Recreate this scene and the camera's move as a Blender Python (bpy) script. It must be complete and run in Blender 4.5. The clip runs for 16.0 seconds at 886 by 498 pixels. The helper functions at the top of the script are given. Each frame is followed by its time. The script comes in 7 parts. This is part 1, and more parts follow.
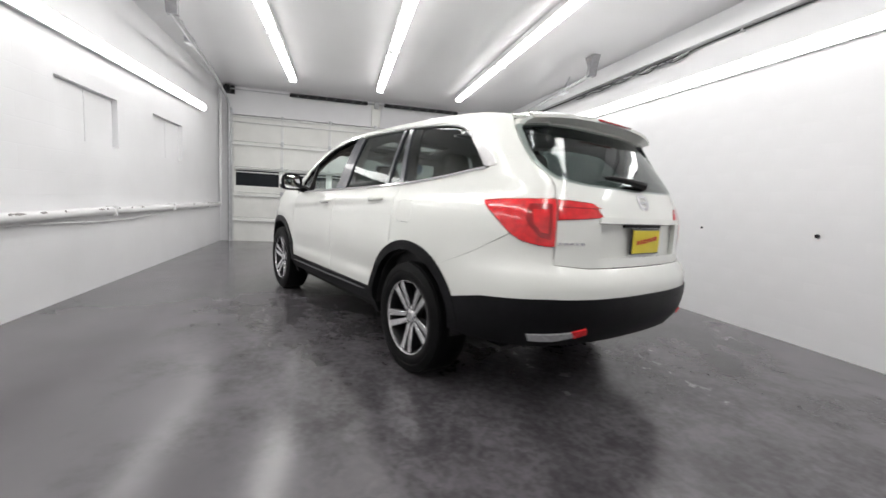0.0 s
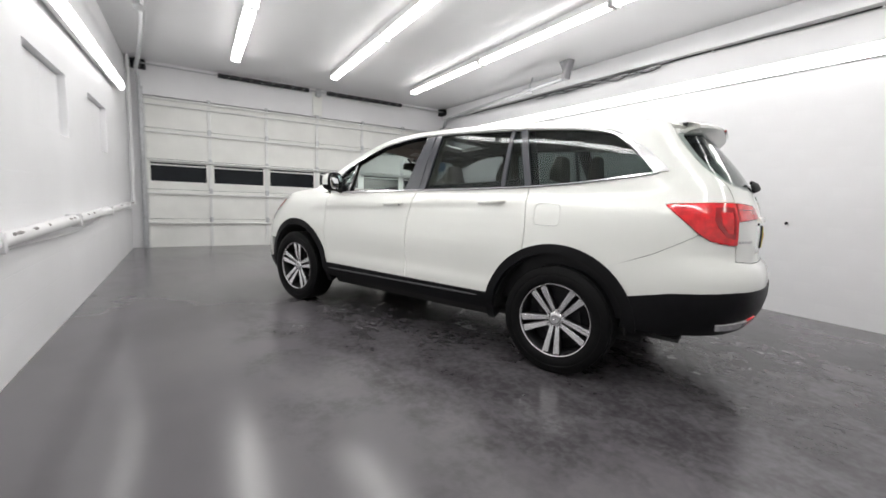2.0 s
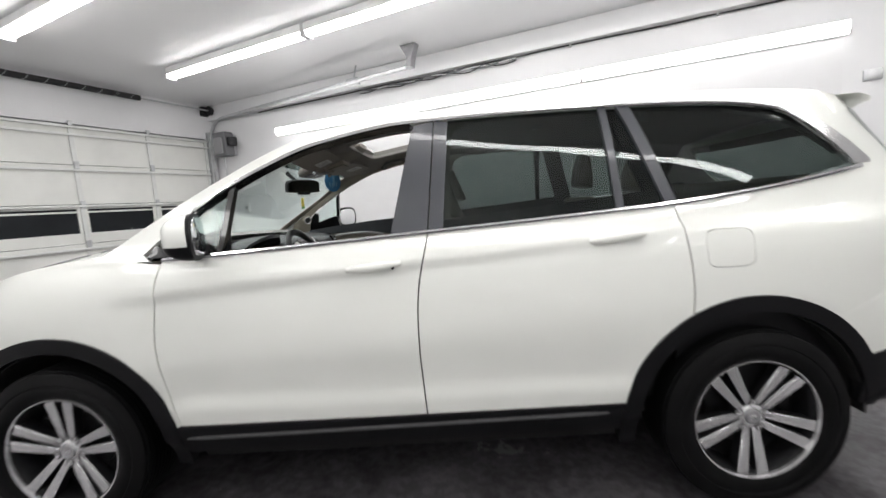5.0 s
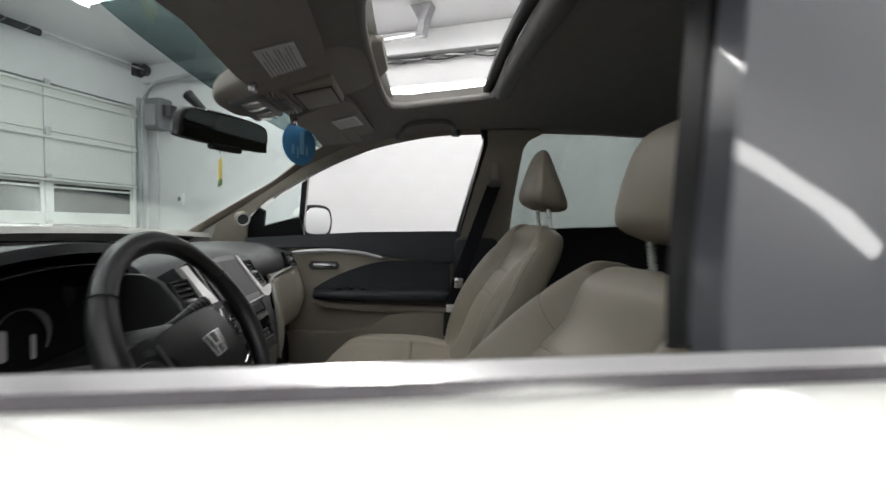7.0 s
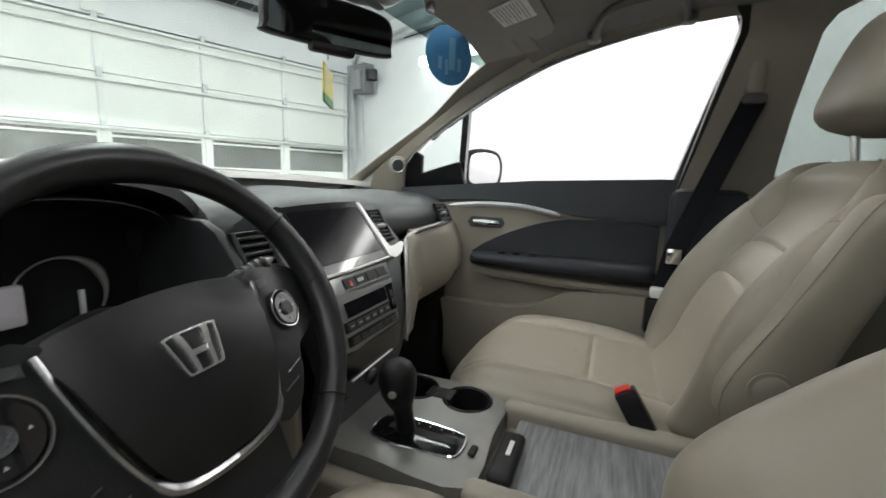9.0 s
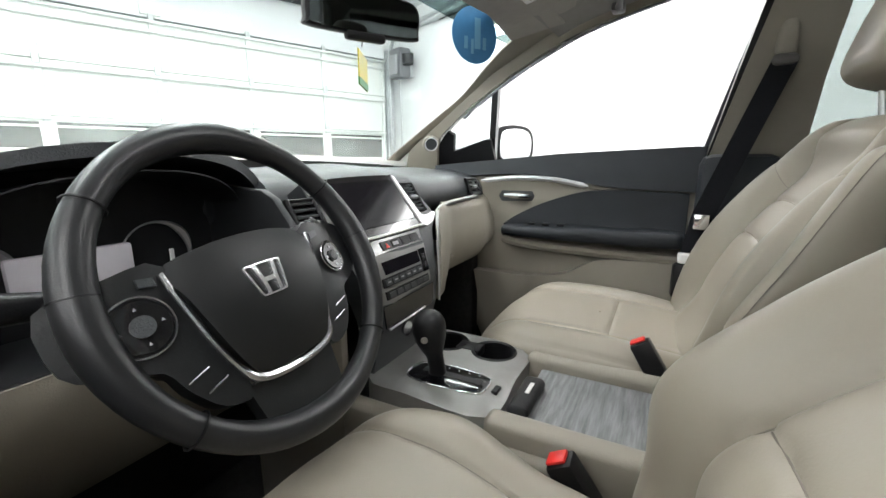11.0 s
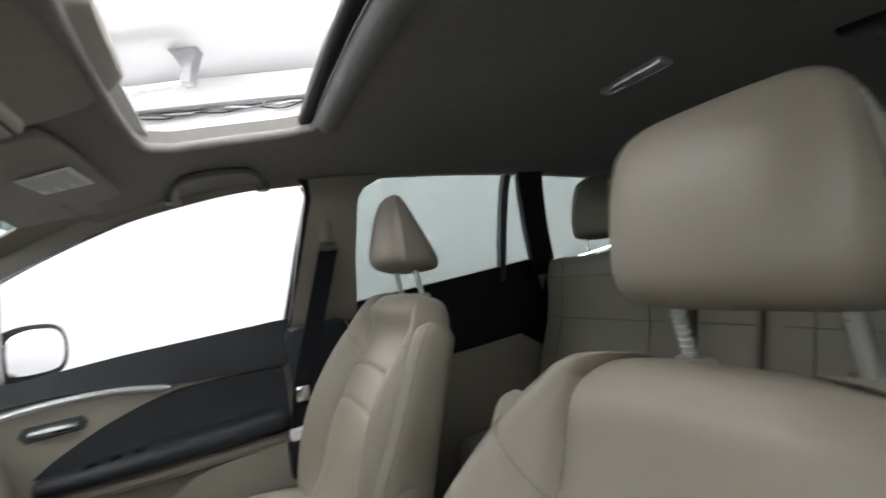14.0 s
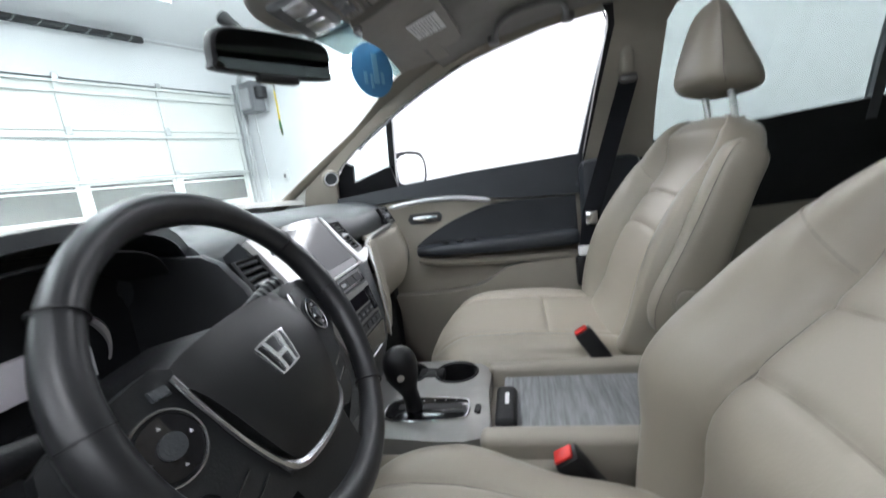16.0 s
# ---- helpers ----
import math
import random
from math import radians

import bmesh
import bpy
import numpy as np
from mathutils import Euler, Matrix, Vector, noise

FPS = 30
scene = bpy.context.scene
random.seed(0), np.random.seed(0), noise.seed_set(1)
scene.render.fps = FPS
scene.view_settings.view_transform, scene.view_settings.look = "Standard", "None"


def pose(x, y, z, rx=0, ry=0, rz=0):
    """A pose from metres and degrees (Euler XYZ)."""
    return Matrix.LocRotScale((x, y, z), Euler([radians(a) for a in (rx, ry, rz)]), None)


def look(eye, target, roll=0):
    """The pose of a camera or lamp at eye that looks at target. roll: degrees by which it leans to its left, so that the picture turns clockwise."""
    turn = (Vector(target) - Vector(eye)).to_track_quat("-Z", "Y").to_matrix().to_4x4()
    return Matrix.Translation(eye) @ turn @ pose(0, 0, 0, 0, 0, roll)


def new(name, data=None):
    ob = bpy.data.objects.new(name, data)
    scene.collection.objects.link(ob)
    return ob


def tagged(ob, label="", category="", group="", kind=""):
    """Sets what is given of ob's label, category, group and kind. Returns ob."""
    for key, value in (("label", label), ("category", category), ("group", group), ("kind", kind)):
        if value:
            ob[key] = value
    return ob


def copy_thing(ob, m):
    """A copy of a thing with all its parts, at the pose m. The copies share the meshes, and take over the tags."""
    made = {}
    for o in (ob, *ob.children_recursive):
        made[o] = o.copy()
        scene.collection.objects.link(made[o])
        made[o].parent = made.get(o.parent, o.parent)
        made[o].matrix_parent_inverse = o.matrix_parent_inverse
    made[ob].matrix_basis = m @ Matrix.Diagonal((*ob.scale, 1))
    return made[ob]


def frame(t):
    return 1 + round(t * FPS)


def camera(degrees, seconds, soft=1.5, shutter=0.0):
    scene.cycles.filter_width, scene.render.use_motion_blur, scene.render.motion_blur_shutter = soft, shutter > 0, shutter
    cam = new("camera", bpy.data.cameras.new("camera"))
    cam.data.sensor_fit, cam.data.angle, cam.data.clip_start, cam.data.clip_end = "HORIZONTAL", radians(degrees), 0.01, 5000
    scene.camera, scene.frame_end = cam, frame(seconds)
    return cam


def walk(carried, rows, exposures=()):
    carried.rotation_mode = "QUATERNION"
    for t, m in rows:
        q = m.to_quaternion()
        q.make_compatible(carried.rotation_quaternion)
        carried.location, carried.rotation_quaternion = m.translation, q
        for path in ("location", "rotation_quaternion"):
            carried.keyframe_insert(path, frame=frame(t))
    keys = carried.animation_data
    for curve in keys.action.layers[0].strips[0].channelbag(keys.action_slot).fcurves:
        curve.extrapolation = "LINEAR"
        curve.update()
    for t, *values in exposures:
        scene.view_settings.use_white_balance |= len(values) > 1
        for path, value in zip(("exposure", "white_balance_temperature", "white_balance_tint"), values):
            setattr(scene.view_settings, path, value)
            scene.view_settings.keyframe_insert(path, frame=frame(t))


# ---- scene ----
cam = camera(93.7, 16.0, shutter=0.5)
PATH = [
    (0, (-2.351, -2.229, 1.149), (-1.15, -0.647, 0.923), 3.2),
    (0.5, (-2.742, -1.961, 1.146), (-1.442, -0.46, 0.915), 3.3),
    (1, (-3.108, -1.684, 1.145), (-1.621, -0.369, 0.897), 4.6),
    (1.5, (-3.334, -1.34, 1.136), (-1.775, -0.106, 0.921), 2.3),
    (2, (-3.503, -0.958, 1.157), (-1.898, 0.21, 0.913), 2.3),
    (2.5, (-3.6, -0.556, 1.145), (-1.831, 0.335, 0.861), 2.7),
    (3, (-3.478, -0.147, 1.167), (-1.64, 0.617, 0.973), 3.8),
    (3.5, (-3.38, 0.273, 1.224), (-1.478, 0.866, 1.043), -0.2),
    (4, (-3.121, 0.591, 1.234), (-1.193, 1.023, 0.926), -0.5),
    (4.5, (-2.838, 0.917, 1.285), (-0.873, 1.202, 1.041), -2.8),
    (5, (-2.498, 1.119, 1.316), (-0.511, 1.194, 1.099), -4.1),
    (5.2, (-2.34, 1.21, 1.335), (-0.351, 1.252, 1.135), -3.3),
    (7.3, (-0.92, 1.565, 1.263), (1.073, 1.439, 1.154), 2.0),
    (7.5, (-0.842, 1.579, 1.274), (1.149, 1.439, 1.147), 0.9),
    (8, (-0.716, 1.582, 1.258), (1.278, 1.557, 1.1), 0.8),
    (8.5, (-0.645, 1.564, 1.239), (1.294, 1.988, 0.991), 2.5),
    (9, (-0.644, 1.542, 1.22), (1.185, 2.278, 0.884), 2.0),
    (9.2, (-0.654, 1.525, 1.214), (1.142, 2.332, 0.863), 1.3),
    (11.3, (-0.716, 1.479, 1.197), (1.019, 2.386, 0.782), -0.1),
    (11.5, (-0.701, 1.483, 1.2), (1.094, 2.273, 0.808), -0.7),
    (12, (-0.648, 1.53, 1.242), (1.335, 1.706, 1.056), -3.3),
    (12.5, (-0.639, 1.553, 1.281), (1.272, 0.965, 1.231), -6.1),
    (13, (-0.666, 1.511, 1.307), (1.034, 0.457, 1.32), -6.0),
    (13.5, (-0.677, 1.506, 1.321), (0.94, 0.331, 1.396), -8.4),
    (14, (-0.649, 1.55, 1.326), (1.104, 0.592, 1.417), -8.7),
    (14.5, (-0.635, 1.592, 1.266), (1.261, 0.965, 1.162), -8.0),
    (15, (-0.654, 1.646, 1.211), (1.311, 1.596, 0.841), -10.0),
    (15.5, (-0.692, 1.638, 1.181), (1.212, 1.96, 0.661), -11.6),
    (16, (-0.765, 1.608, 1.223), (1.17, 1.975, 0.875), -7.2),
]
walk(cam, [(t, look(eye, target, roll)) for t, eye, target, roll in PATH],
     [(0, 0.0, 6500, 10), (5.2, 0.0, 6500, 10), (7.3, 0.2, 6500, 9), (8, 0.35, 6500, 8), (9, 0.85, 6500, 7), (11.3, 1.55, 6400, 8), (12, 1.5, 6450, 9), (12.6, 1.28, 6500, 10), (13.5, 1.0, 6450, 10), (14.3, 0.98, 6300, 10), (15, 1.18, 6150, 10), (16, 1.42, 6000, 10)])
# ---- world and light ----
world = bpy.data.worlds.new("world")
scene.world = world
world.use_nodes = True
world.node_tree.nodes["Background"].inputs[0].default_value = (0.6, 0.65, 0.7, 1)
world.node_tree.nodes["Background"].inputs[1].default_value = 0.05

ROOM_YAW = 22.5
ROOM = pose(0, 0, 0, 0, 0, -ROOM_YAW)
LAMP_POWER = 18.0
WALL_LAMP_POWER = 8.5


# ---- materials ----
def mat(name, color, rough=0.5, metal=0.0, coat=0.0, var=0.0, scale=8.0, bump=0.0, bscale=60.0, spec=0.5, detail=4.0, rvar=0.0, sheen=0.0):
    m = bpy.data.materials.new(name)
    m.use_nodes = True
    nt = m.node_tree
    b = nt.nodes["Principled BSDF"]
    b.inputs["Base Color"].default_value = (*color, 1)
    b.inputs["Roughness"].default_value = rough
    b.inputs["Metallic"].default_value = metal
    b.inputs["Coat Weight"].default_value = coat
    b.inputs["Coat Roughness"].default_value = 0.04
    b.inputs["Specular IOR Level"].default_value = spec
    b.inputs["Sheen Weight"].default_value = sheen
    tc = nt.nodes.new("ShaderNodeTexCoord")
    if var or rvar:
        n = nt.nodes.new("ShaderNodeTexNoise")
        n.inputs["Scale"].default_value, n.inputs["Detail"].default_value = scale, detail
        nt.links.new(tc.outputs["Object"], n.inputs["Vector"])
        if var:
            r = nt.nodes.new("ShaderNodeValToRGB")
            r.color_ramp.elements[0].position, r.color_ramp.elements[1].position = 0.3, 0.7
            r.color_ramp.elements[0].color = (*[c * (1 - var) for c in color], 1)
            r.color_ramp.elements[1].color = (*[min(1, c * (1 + var)) for c in color], 1)
            nt.links.new(n.outputs["Fac"], r.inputs["Fac"])
            nt.links.new(r.outputs["Color"], b.inputs["Base Color"])
        if rvar:
            k = nt.nodes.new("ShaderNodeMapRange")
            k.inputs[3].default_value, k.inputs[4].default_value = max(0, rough - rvar), rough + rvar
            nt.links.new(n.outputs["Fac"], k.inputs[0])
            nt.links.new(k.outputs[0], b.inputs["Roughness"])
    if bump:
        n2 = nt.nodes.new("ShaderNodeTexNoise")
        n2.inputs["Scale"].default_value, n2.inputs["Detail"].default_value = bscale, 6
        nt.links.new(tc.outputs["Object"], n2.inputs["Vector"])
        bp = nt.nodes.new("ShaderNodeBump")
        bp.inputs["Strength"].default_value, bp.inputs["Distance"].default_value = bump, 0.004
        nt.links.new(n2.outputs["Fac"], bp.inputs["Height"])
        nt.links.new(bp.outputs["Normal"], b.inputs["Normal"])
    return m


def glass(name, tint, rough=0.0, gloss=0.04):
    m = bpy.data.materials.new(name)
    m.use_nodes = True
    nt = m.node_tree
    nt.nodes.clear()
    out = nt.nodes.new("ShaderNodeOutputMaterial")
    tr, gl = nt.nodes.new("ShaderNodeBsdfTransparent"), nt.nodes.new("ShaderNodeBsdfGlossy")
    tr.inputs[0].default_value = (*tint, 1)
    gl.inputs["Roughness"].default_value = rough
    lw, mix = nt.nodes.new("ShaderNodeLayerWeight"), nt.nodes.new("ShaderNodeMixShader")
    lw.inputs[0].default_value = 0.5
    pw, ma = nt.nodes.new("ShaderNodeMath"), nt.nodes.new("ShaderNodeMath")
    pw.operation, pw.inputs[1].default_value = "POWER", 5.0
    ma.operation, ma.inputs[1].default_value, ma.inputs[2].default_value = "MULTIPLY_ADD", 0.92, gloss
    nt.links.new(lw.outputs["Facing"], pw.inputs[0])
    nt.links.new(pw.outputs[0], ma.inputs[0])
    nt.links.new(ma.outputs[0], mix.inputs[0])
    nt.links.new(tr.outputs[0], mix.inputs[1])
    nt.links.new(gl.outputs[0], mix.inputs[2])
    nt.links.new(mix.outputs[0], out.inputs[0])
    return m


def glow(name, color, power):
    m = bpy.data.materials.new(name)
    m.use_nodes = True
    nt = m.node_tree
    nt.nodes.clear()
    out, em = nt.nodes.new("ShaderNodeOutputMaterial"), nt.nodes.new("ShaderNodeEmission")
    em.inputs[0].default_value, em.inputs[1].default_value = (*color, 1), power
    nt.links.new(em.outputs[0], out.inputs[0])
    return m


def block_wall(name, color, joints=True):
    """White-painted concrete blocks: faint joints, uneven paint, scuffs near the ground."""
    m = mat(name, color, 0.42, var=0.035, scale=1.3, rvar=0.1)
    nt = m.node_tree
    b = nt.nodes["Principled BSDF"]
    tc = [n for n in nt.nodes if n.type == "TEX_COORD"][0]
    sep, com = nt.nodes.new("ShaderNodeSeparateXYZ"), nt.nodes.new("ShaderNodeCombineXYZ")
    add = nt.nodes.new("ShaderNodeMath")
    nt.links.new(tc.outputs["Object"], sep.inputs[0])
    nt.links.new(sep.outputs[0], add.inputs[0])
    nt.links.new(sep.outputs[1], add.inputs[1])
    nt.links.new(add.outputs[0], com.inputs[0])
    nt.links.new(sep.outputs[2], com.inputs[1])
    br = nt.nodes.new("ShaderNodeTexBrick")
    br.inputs["Scale"].default_value = 1.0
    br.inputs["Brick Width"].default_value, br.inputs["Row Height"].default_value = 0.406, 0.203
    br.inputs["Mortar Size"].default_value, br.inputs["Mortar Smooth"].default_value = 0.006, 0.6
    br.inputs["Color1"].default_value = br.inputs["Color2"].default_value = (1, 1, 1, 1)
    br.inputs["Mortar"].default_value = (0, 0, 0, 1)
    nt.links.new(com.outputs[0], br.inputs["Vector"])
    no = nt.nodes.new("ShaderNodeTexNoise")
    no.inputs["Scale"].default_value, no.inputs["Detail"].default_value = 35, 6
    nt.links.new(tc.outputs["Object"], no.inputs["Vector"])
    mul = nt.nodes.new("ShaderNodeMath")
    mul.operation = "MULTIPLY_ADD"
    mul.inputs[1].default_value = 0.35
    nt.links.new(no.outputs["Fac"], mul.inputs[0])
    if joints:
        nt.links.new(br.outputs["Color"], mul.inputs[2])
    bp = nt.nodes.new("ShaderNodeBump")
    bp.inputs["Strength"].default_value, bp.inputs["Distance"].default_value = 0.16, 0.004
    nt.links.new(mul.outputs[0], bp.inputs["Height"])
    nt.links.new(bp.outputs["Normal"], b.inputs["Normal"])
    return m


def floor_coat(name):
    """Sealed dark grey concrete: glossy and cloudy, with fine scuffs and darker worn stains; the car's shade is put
    into the colour too.
    """
    m = mat(name, (0.1, 0.096, 0.104), 0.25)
    nt = m.node_tree
    b = nt.nodes["Principled BSDF"]
    tc = [n for n in nt.nodes if n.type == "TEX_COORD"][0]

    def noise_node(scale, detail, stretch=(1, 1, 1), rough=0.5, dist=0.0):
        n, mp = nt.nodes.new("ShaderNodeTexNoise"), nt.nodes.new("ShaderNodeMapping")
        n.inputs["Scale"].default_value, n.inputs["Detail"].default_value, n.inputs["Roughness"].default_value, n.inputs["Distortion"].default_value = scale, detail, rough, dist
        mp.inputs["Scale"].default_value = stretch
        nt.links.new(tc.outputs["Object"], mp.inputs["Vector"])
        nt.links.new(mp.outputs["Vector"], n.inputs["Vector"])
        return n

    def spread(src, a0, a1, b0, b1):
        k = nt.nodes.new("ShaderNodeMapRange")
        k.interpolation_type = "SMOOTHSTEP"
        for i, v in enumerate((a0, a1, b0, b1)):
            k.inputs[i + 1].default_value = v
        nt.links.new(src, k.inputs[0])
        return k.outputs[0]

    def math_node(op, x, y):
        k = nt.nodes.new("ShaderNodeMath")
        k.operation = op
        for i, v in enumerate((x, y)):
            if isinstance(v, float):
                k.inputs[i].default_value = v
            else:
                nt.links.new(v, k.inputs[i])
        return k.outputs[0]
    cloud = noise_node(0.55, 3)
    stain = noise_node(1.3, 3, (1, 0.7, 1), 0.5)
    smear = noise_node(2.2, 6, (1, 0.85, 1), 0.55, 0.2)
    speck = noise_node(24, 5, (1, 0.9, 1), 0.6, 0.2)
    fine = noise_node(60, 4)
    scuff = noise_node(5.5, 9, (1, 0.85, 1), 0.7, 0.1)
    # worn, dirty and shaded patch where vehicles are parked, with an uneven edge
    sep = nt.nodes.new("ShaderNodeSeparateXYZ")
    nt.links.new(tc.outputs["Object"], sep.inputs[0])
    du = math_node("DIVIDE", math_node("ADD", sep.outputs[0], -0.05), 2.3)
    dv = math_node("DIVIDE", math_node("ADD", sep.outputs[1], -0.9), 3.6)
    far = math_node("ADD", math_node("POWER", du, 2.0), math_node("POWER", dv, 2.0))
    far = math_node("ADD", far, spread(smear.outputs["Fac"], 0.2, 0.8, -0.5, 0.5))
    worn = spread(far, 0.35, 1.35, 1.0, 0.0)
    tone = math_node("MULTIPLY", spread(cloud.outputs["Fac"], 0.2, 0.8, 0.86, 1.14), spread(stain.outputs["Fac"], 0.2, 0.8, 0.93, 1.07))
    # this darkening also puts the parked car's shade and reflection into the colour
    dirt_and_shade = math_node("SUBTRACT", 1.0, math_node("MULTIPLY", worn, spread(smear.outputs["Fac"], 0.3, 0.7, 0.5, 0.3)))
    dirt_and_shade = math_node("MULTIPLY", dirt_and_shade, math_node("SUBTRACT", 1.0, math_node("MULTIPLY", worn, spread(scuff.outputs["Fac"], 0.34, 0.66, 0.2, -0.2))))
    dirt_and_shade = math_node("MULTIPLY", dirt_and_shade, math_node("SUBTRACT", 1.0, math_node("MULTIPLY", worn, spread(speck.outputs["Fac"], 0.38, 0.62, 0.16, -0.18))))
    tone = math_node("MULTIPLY", tone, dirt_and_shade)
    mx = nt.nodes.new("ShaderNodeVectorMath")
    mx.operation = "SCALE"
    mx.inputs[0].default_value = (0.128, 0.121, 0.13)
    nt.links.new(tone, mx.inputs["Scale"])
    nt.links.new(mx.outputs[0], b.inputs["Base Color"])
    gl = math_node("ADD", spread(stain.outputs["Fac"], 0.2, 0.8, 0.16, 0.23), math_node("MULTIPLY", spread(scuff.outputs["Fac"], 0.3, 0.7, -0.03, 0.07), spread(worn, 0.0, 1.0, 0.35, 1.0)))
    nt.links.new(gl, b.inputs["Roughness"])
    bp = nt.nodes.new("ShaderNodeBump")
    bp.inputs["Strength"].default_value, bp.inputs["Distance"].default_value = 0.05, 0.002
    nt.links.new(fine.outputs["Fac"], bp.inputs["Height"])
    nt.links.new(bp.outputs["Normal"], b.inputs["Normal"])
    return m


M_WALL = block_wall("painted_block", (0.80, 0.80, 0.81))
M_BLOCK = block_wall("painted_block_face", (0.80, 0.80, 0.81), False)
M_CEIL = mat("ceiling_paint", (0.78, 0.78, 0.79), 0.35, var=0.03, scale=0.8, rvar=0.08)
M_FLOOR = floor_coat("sealed_floor")
M_DOORPANEL = mat("door_panel_white", (0.82, 0.825, 0.79), 0.5, var=0.04, scale=3, bump=0.1, bscale=90)
M_STRUT = mat("pale_galvanised", (0.76, 0.77, 0.75), 0.42, metal=0.1, var=0.05, scale=9)
M_RAILMET = mat("galvanised", (0.55, 0.56, 0.57), 0.4, metal=0.8, var=0.12, scale=14)
M_BRACKET = mat("dull_steel", (0.3, 0.3, 0.31), 0.5, metal=0.5, var=0.12, scale=20)
M_DKMETAL = mat("dark_spring_steel", (0.03, 0.03, 0.032), 0.45, metal=0.6, var=0.2, scale=30)
M_PIPE = mat("painted_pipe", (0.78, 0.78, 0.78), 0.4, var=0.05, scale=5, bump=0.3, bscale=25)
M_LAMP = glow("lamp_diffuser", (1.0, 0.985, 0.97), LAMP_POWER)
M_WLAMP = glow("wall_lamp_diffuser", (1.0, 0.985, 0.97), WALL_LAMP_POWER)
M_HOUSING = mat("lamp_housing", (0.75, 0.75, 0.75), 0.4, var=0.03)
M_DARKWIN = mat("dark_window_pane", (0.014, 0.016, 0.019), 0.25, spec=0.2, var=0.2, scale=2)
M_GREYBOX = mat("grey_plastic_box", (0.16, 0.16, 0.17), 0.45, var=0.1)
M_PAINT = mat("pearl_white_paint", (0.85, 0.862, 0.815), 0.32, coat=1.0, var=0.008, scale=2)
M_CLAD = mat("black_cladding", (0.007, 0.007, 0.008), 0.45, spec=0.16, var=0.15, scale=20, bump=0.15, bscale=400)
M_RUBBER = mat("tyre_rubber", (0.0042, 0.0042, 0.0045), 0.55, spec=0.15, var=0.25, scale=12, bump=0.2, bscale=120)
M_ALU = mat("machined_alloy", (0.8, 0.8, 0.81), 0.26, metal=0.75, var=0.05, scale=30)
M_RIMDARK = mat("dark_rim_paint", (0.007, 0.007, 0.008), 0.55, spec=0.25, var=0.1)
M_CHROME = mat("chrome", (0.78, 0.78, 0.79), 0.12, metal=1.0, rvar=0.04)
M_SATIN = mat("satin_silver_trim", (0.46, 0.46, 0.47), 0.34, metal=0.6, var=0.05, scale=40)
M_TRIM = mat("bright_window_trim", (0.66, 0.66, 0.66), 0.26, metal=0.8, var=0.04, scale=30)
M_RED = mat("red_lens", (0.78, 0.022, 0.028), 0.2, coat=1.0, var=0.2, scale=25)
M_REDDK = mat("deep_red_lens", (0.36, 0.008, 0.012), 0.15, coat=1.0, var=0.2, scale=25)
M_MARK = mat("pale_red_lens", (0.35, 0.1, 0.095), 0.2, coat=1.0, var=0.2, scale=30)
M_CLEARLENS = mat("clear_lens", (0.7, 0.7, 0.72), 0.15, metal=0.5, coat=1.0, var=0.2, scale=60)
M_PILLAR = mat("grey_pillar_film", (0.05, 0.053, 0.063), 0.3, coat=0.5, var=0.05)
# grey that carries the highlight on the sill's black lip; also the stalk ribs
M_STEP = mat("sill_highlight_and_rib_grey", (0.06, 0.06, 0.062), 0.32, spec=0.5, var=0.1, scale=20)
M_UNDER = mat("underbody_black", (0.012, 0.012, 0.012), 0.8, var=0.2)
M_BLACKGL = mat("black_gloss", (0.012, 0.012, 0.013), 0.12, coat=0.6, rvar=0.03)
M_YELLOW = mat("yellow_plate", (0.75, 0.62, 0.02), 0.4, var=0.05)
M_REDINK = mat("red_ink", (0.55, 0.05, 0.02), 0.5, var=0.05)
M_TINT = glass("privacy_glass", (0.53, 0.57, 0.56), gloss=0.038)
M_SHADE = glass("shade_band_tint", (0.5, 0.57, 0.57), gloss=0.0)
M_CLEAR = glass("clear_glass", (0.92, 0.975, 0.965), gloss=0.03)


# ---- helpers of this scene ----
def finish(name, bm, material, angle=38):
    me = bpy.data.meshes.new(name)
    bm.to_mesh(me)
    bm.free()
    me.shade_smooth()
    me.set_sharp_from_angle(angle=radians(angle))
    me.materials.append(material)
    return me


def part(name, bm, material, parent, label="", m=None):
    ob = new(name, finish(name, bm, material))
    if m is not None:
        ob.matrix_basis = m
    ob.parent = parent
    return tagged(ob, label)


def thing(name, label, category, m=None, group="", kind=""):
    ob = new(name)
    ob.empty_display_size = 0.1
    if m is not None:
        ob.matrix_world = m
    return tagged(ob, label, category, group, kind)


def solid(name, bm, material, label, category, m=None, group="", kind=""):
    ob = new(name, finish(name, bm, material))
    if m is not None:
        ob.matrix_world = m
    return tagged(ob, label, category, group, kind)


def structure(name, bm, material, label, category="structure", m=ROOM):
    return solid(name, bm, material, label, category, m, kind="structure")


def box(lo, hi, bevel=0.0, seg=2, bm=None, m=None):
    bm = bm or bmesh.new()
    c = [(a + b) / 2 for a, b in zip(lo, hi)]
    d = [abs(b - a) for a, b in zip(lo, hi)]
    mat_ = Matrix.Translation(c) @ Matrix.Diagonal((*d, 1))
    if m is not None:
        mat_ = m @ mat_
    made = bmesh.ops.create_cube(bm, size=1, matrix=mat_)["verts"]
    if bevel:
        vs = set(made)
        es = [e for e in bm.edges if e.verts[0] in vs and e.verts[1] in vs]
        bmesh.ops.bevel(bm, geom=es, offset=min(bevel, min(d) * 0.49), segments=seg, profile=0.5, affect="EDGES")
    return bm


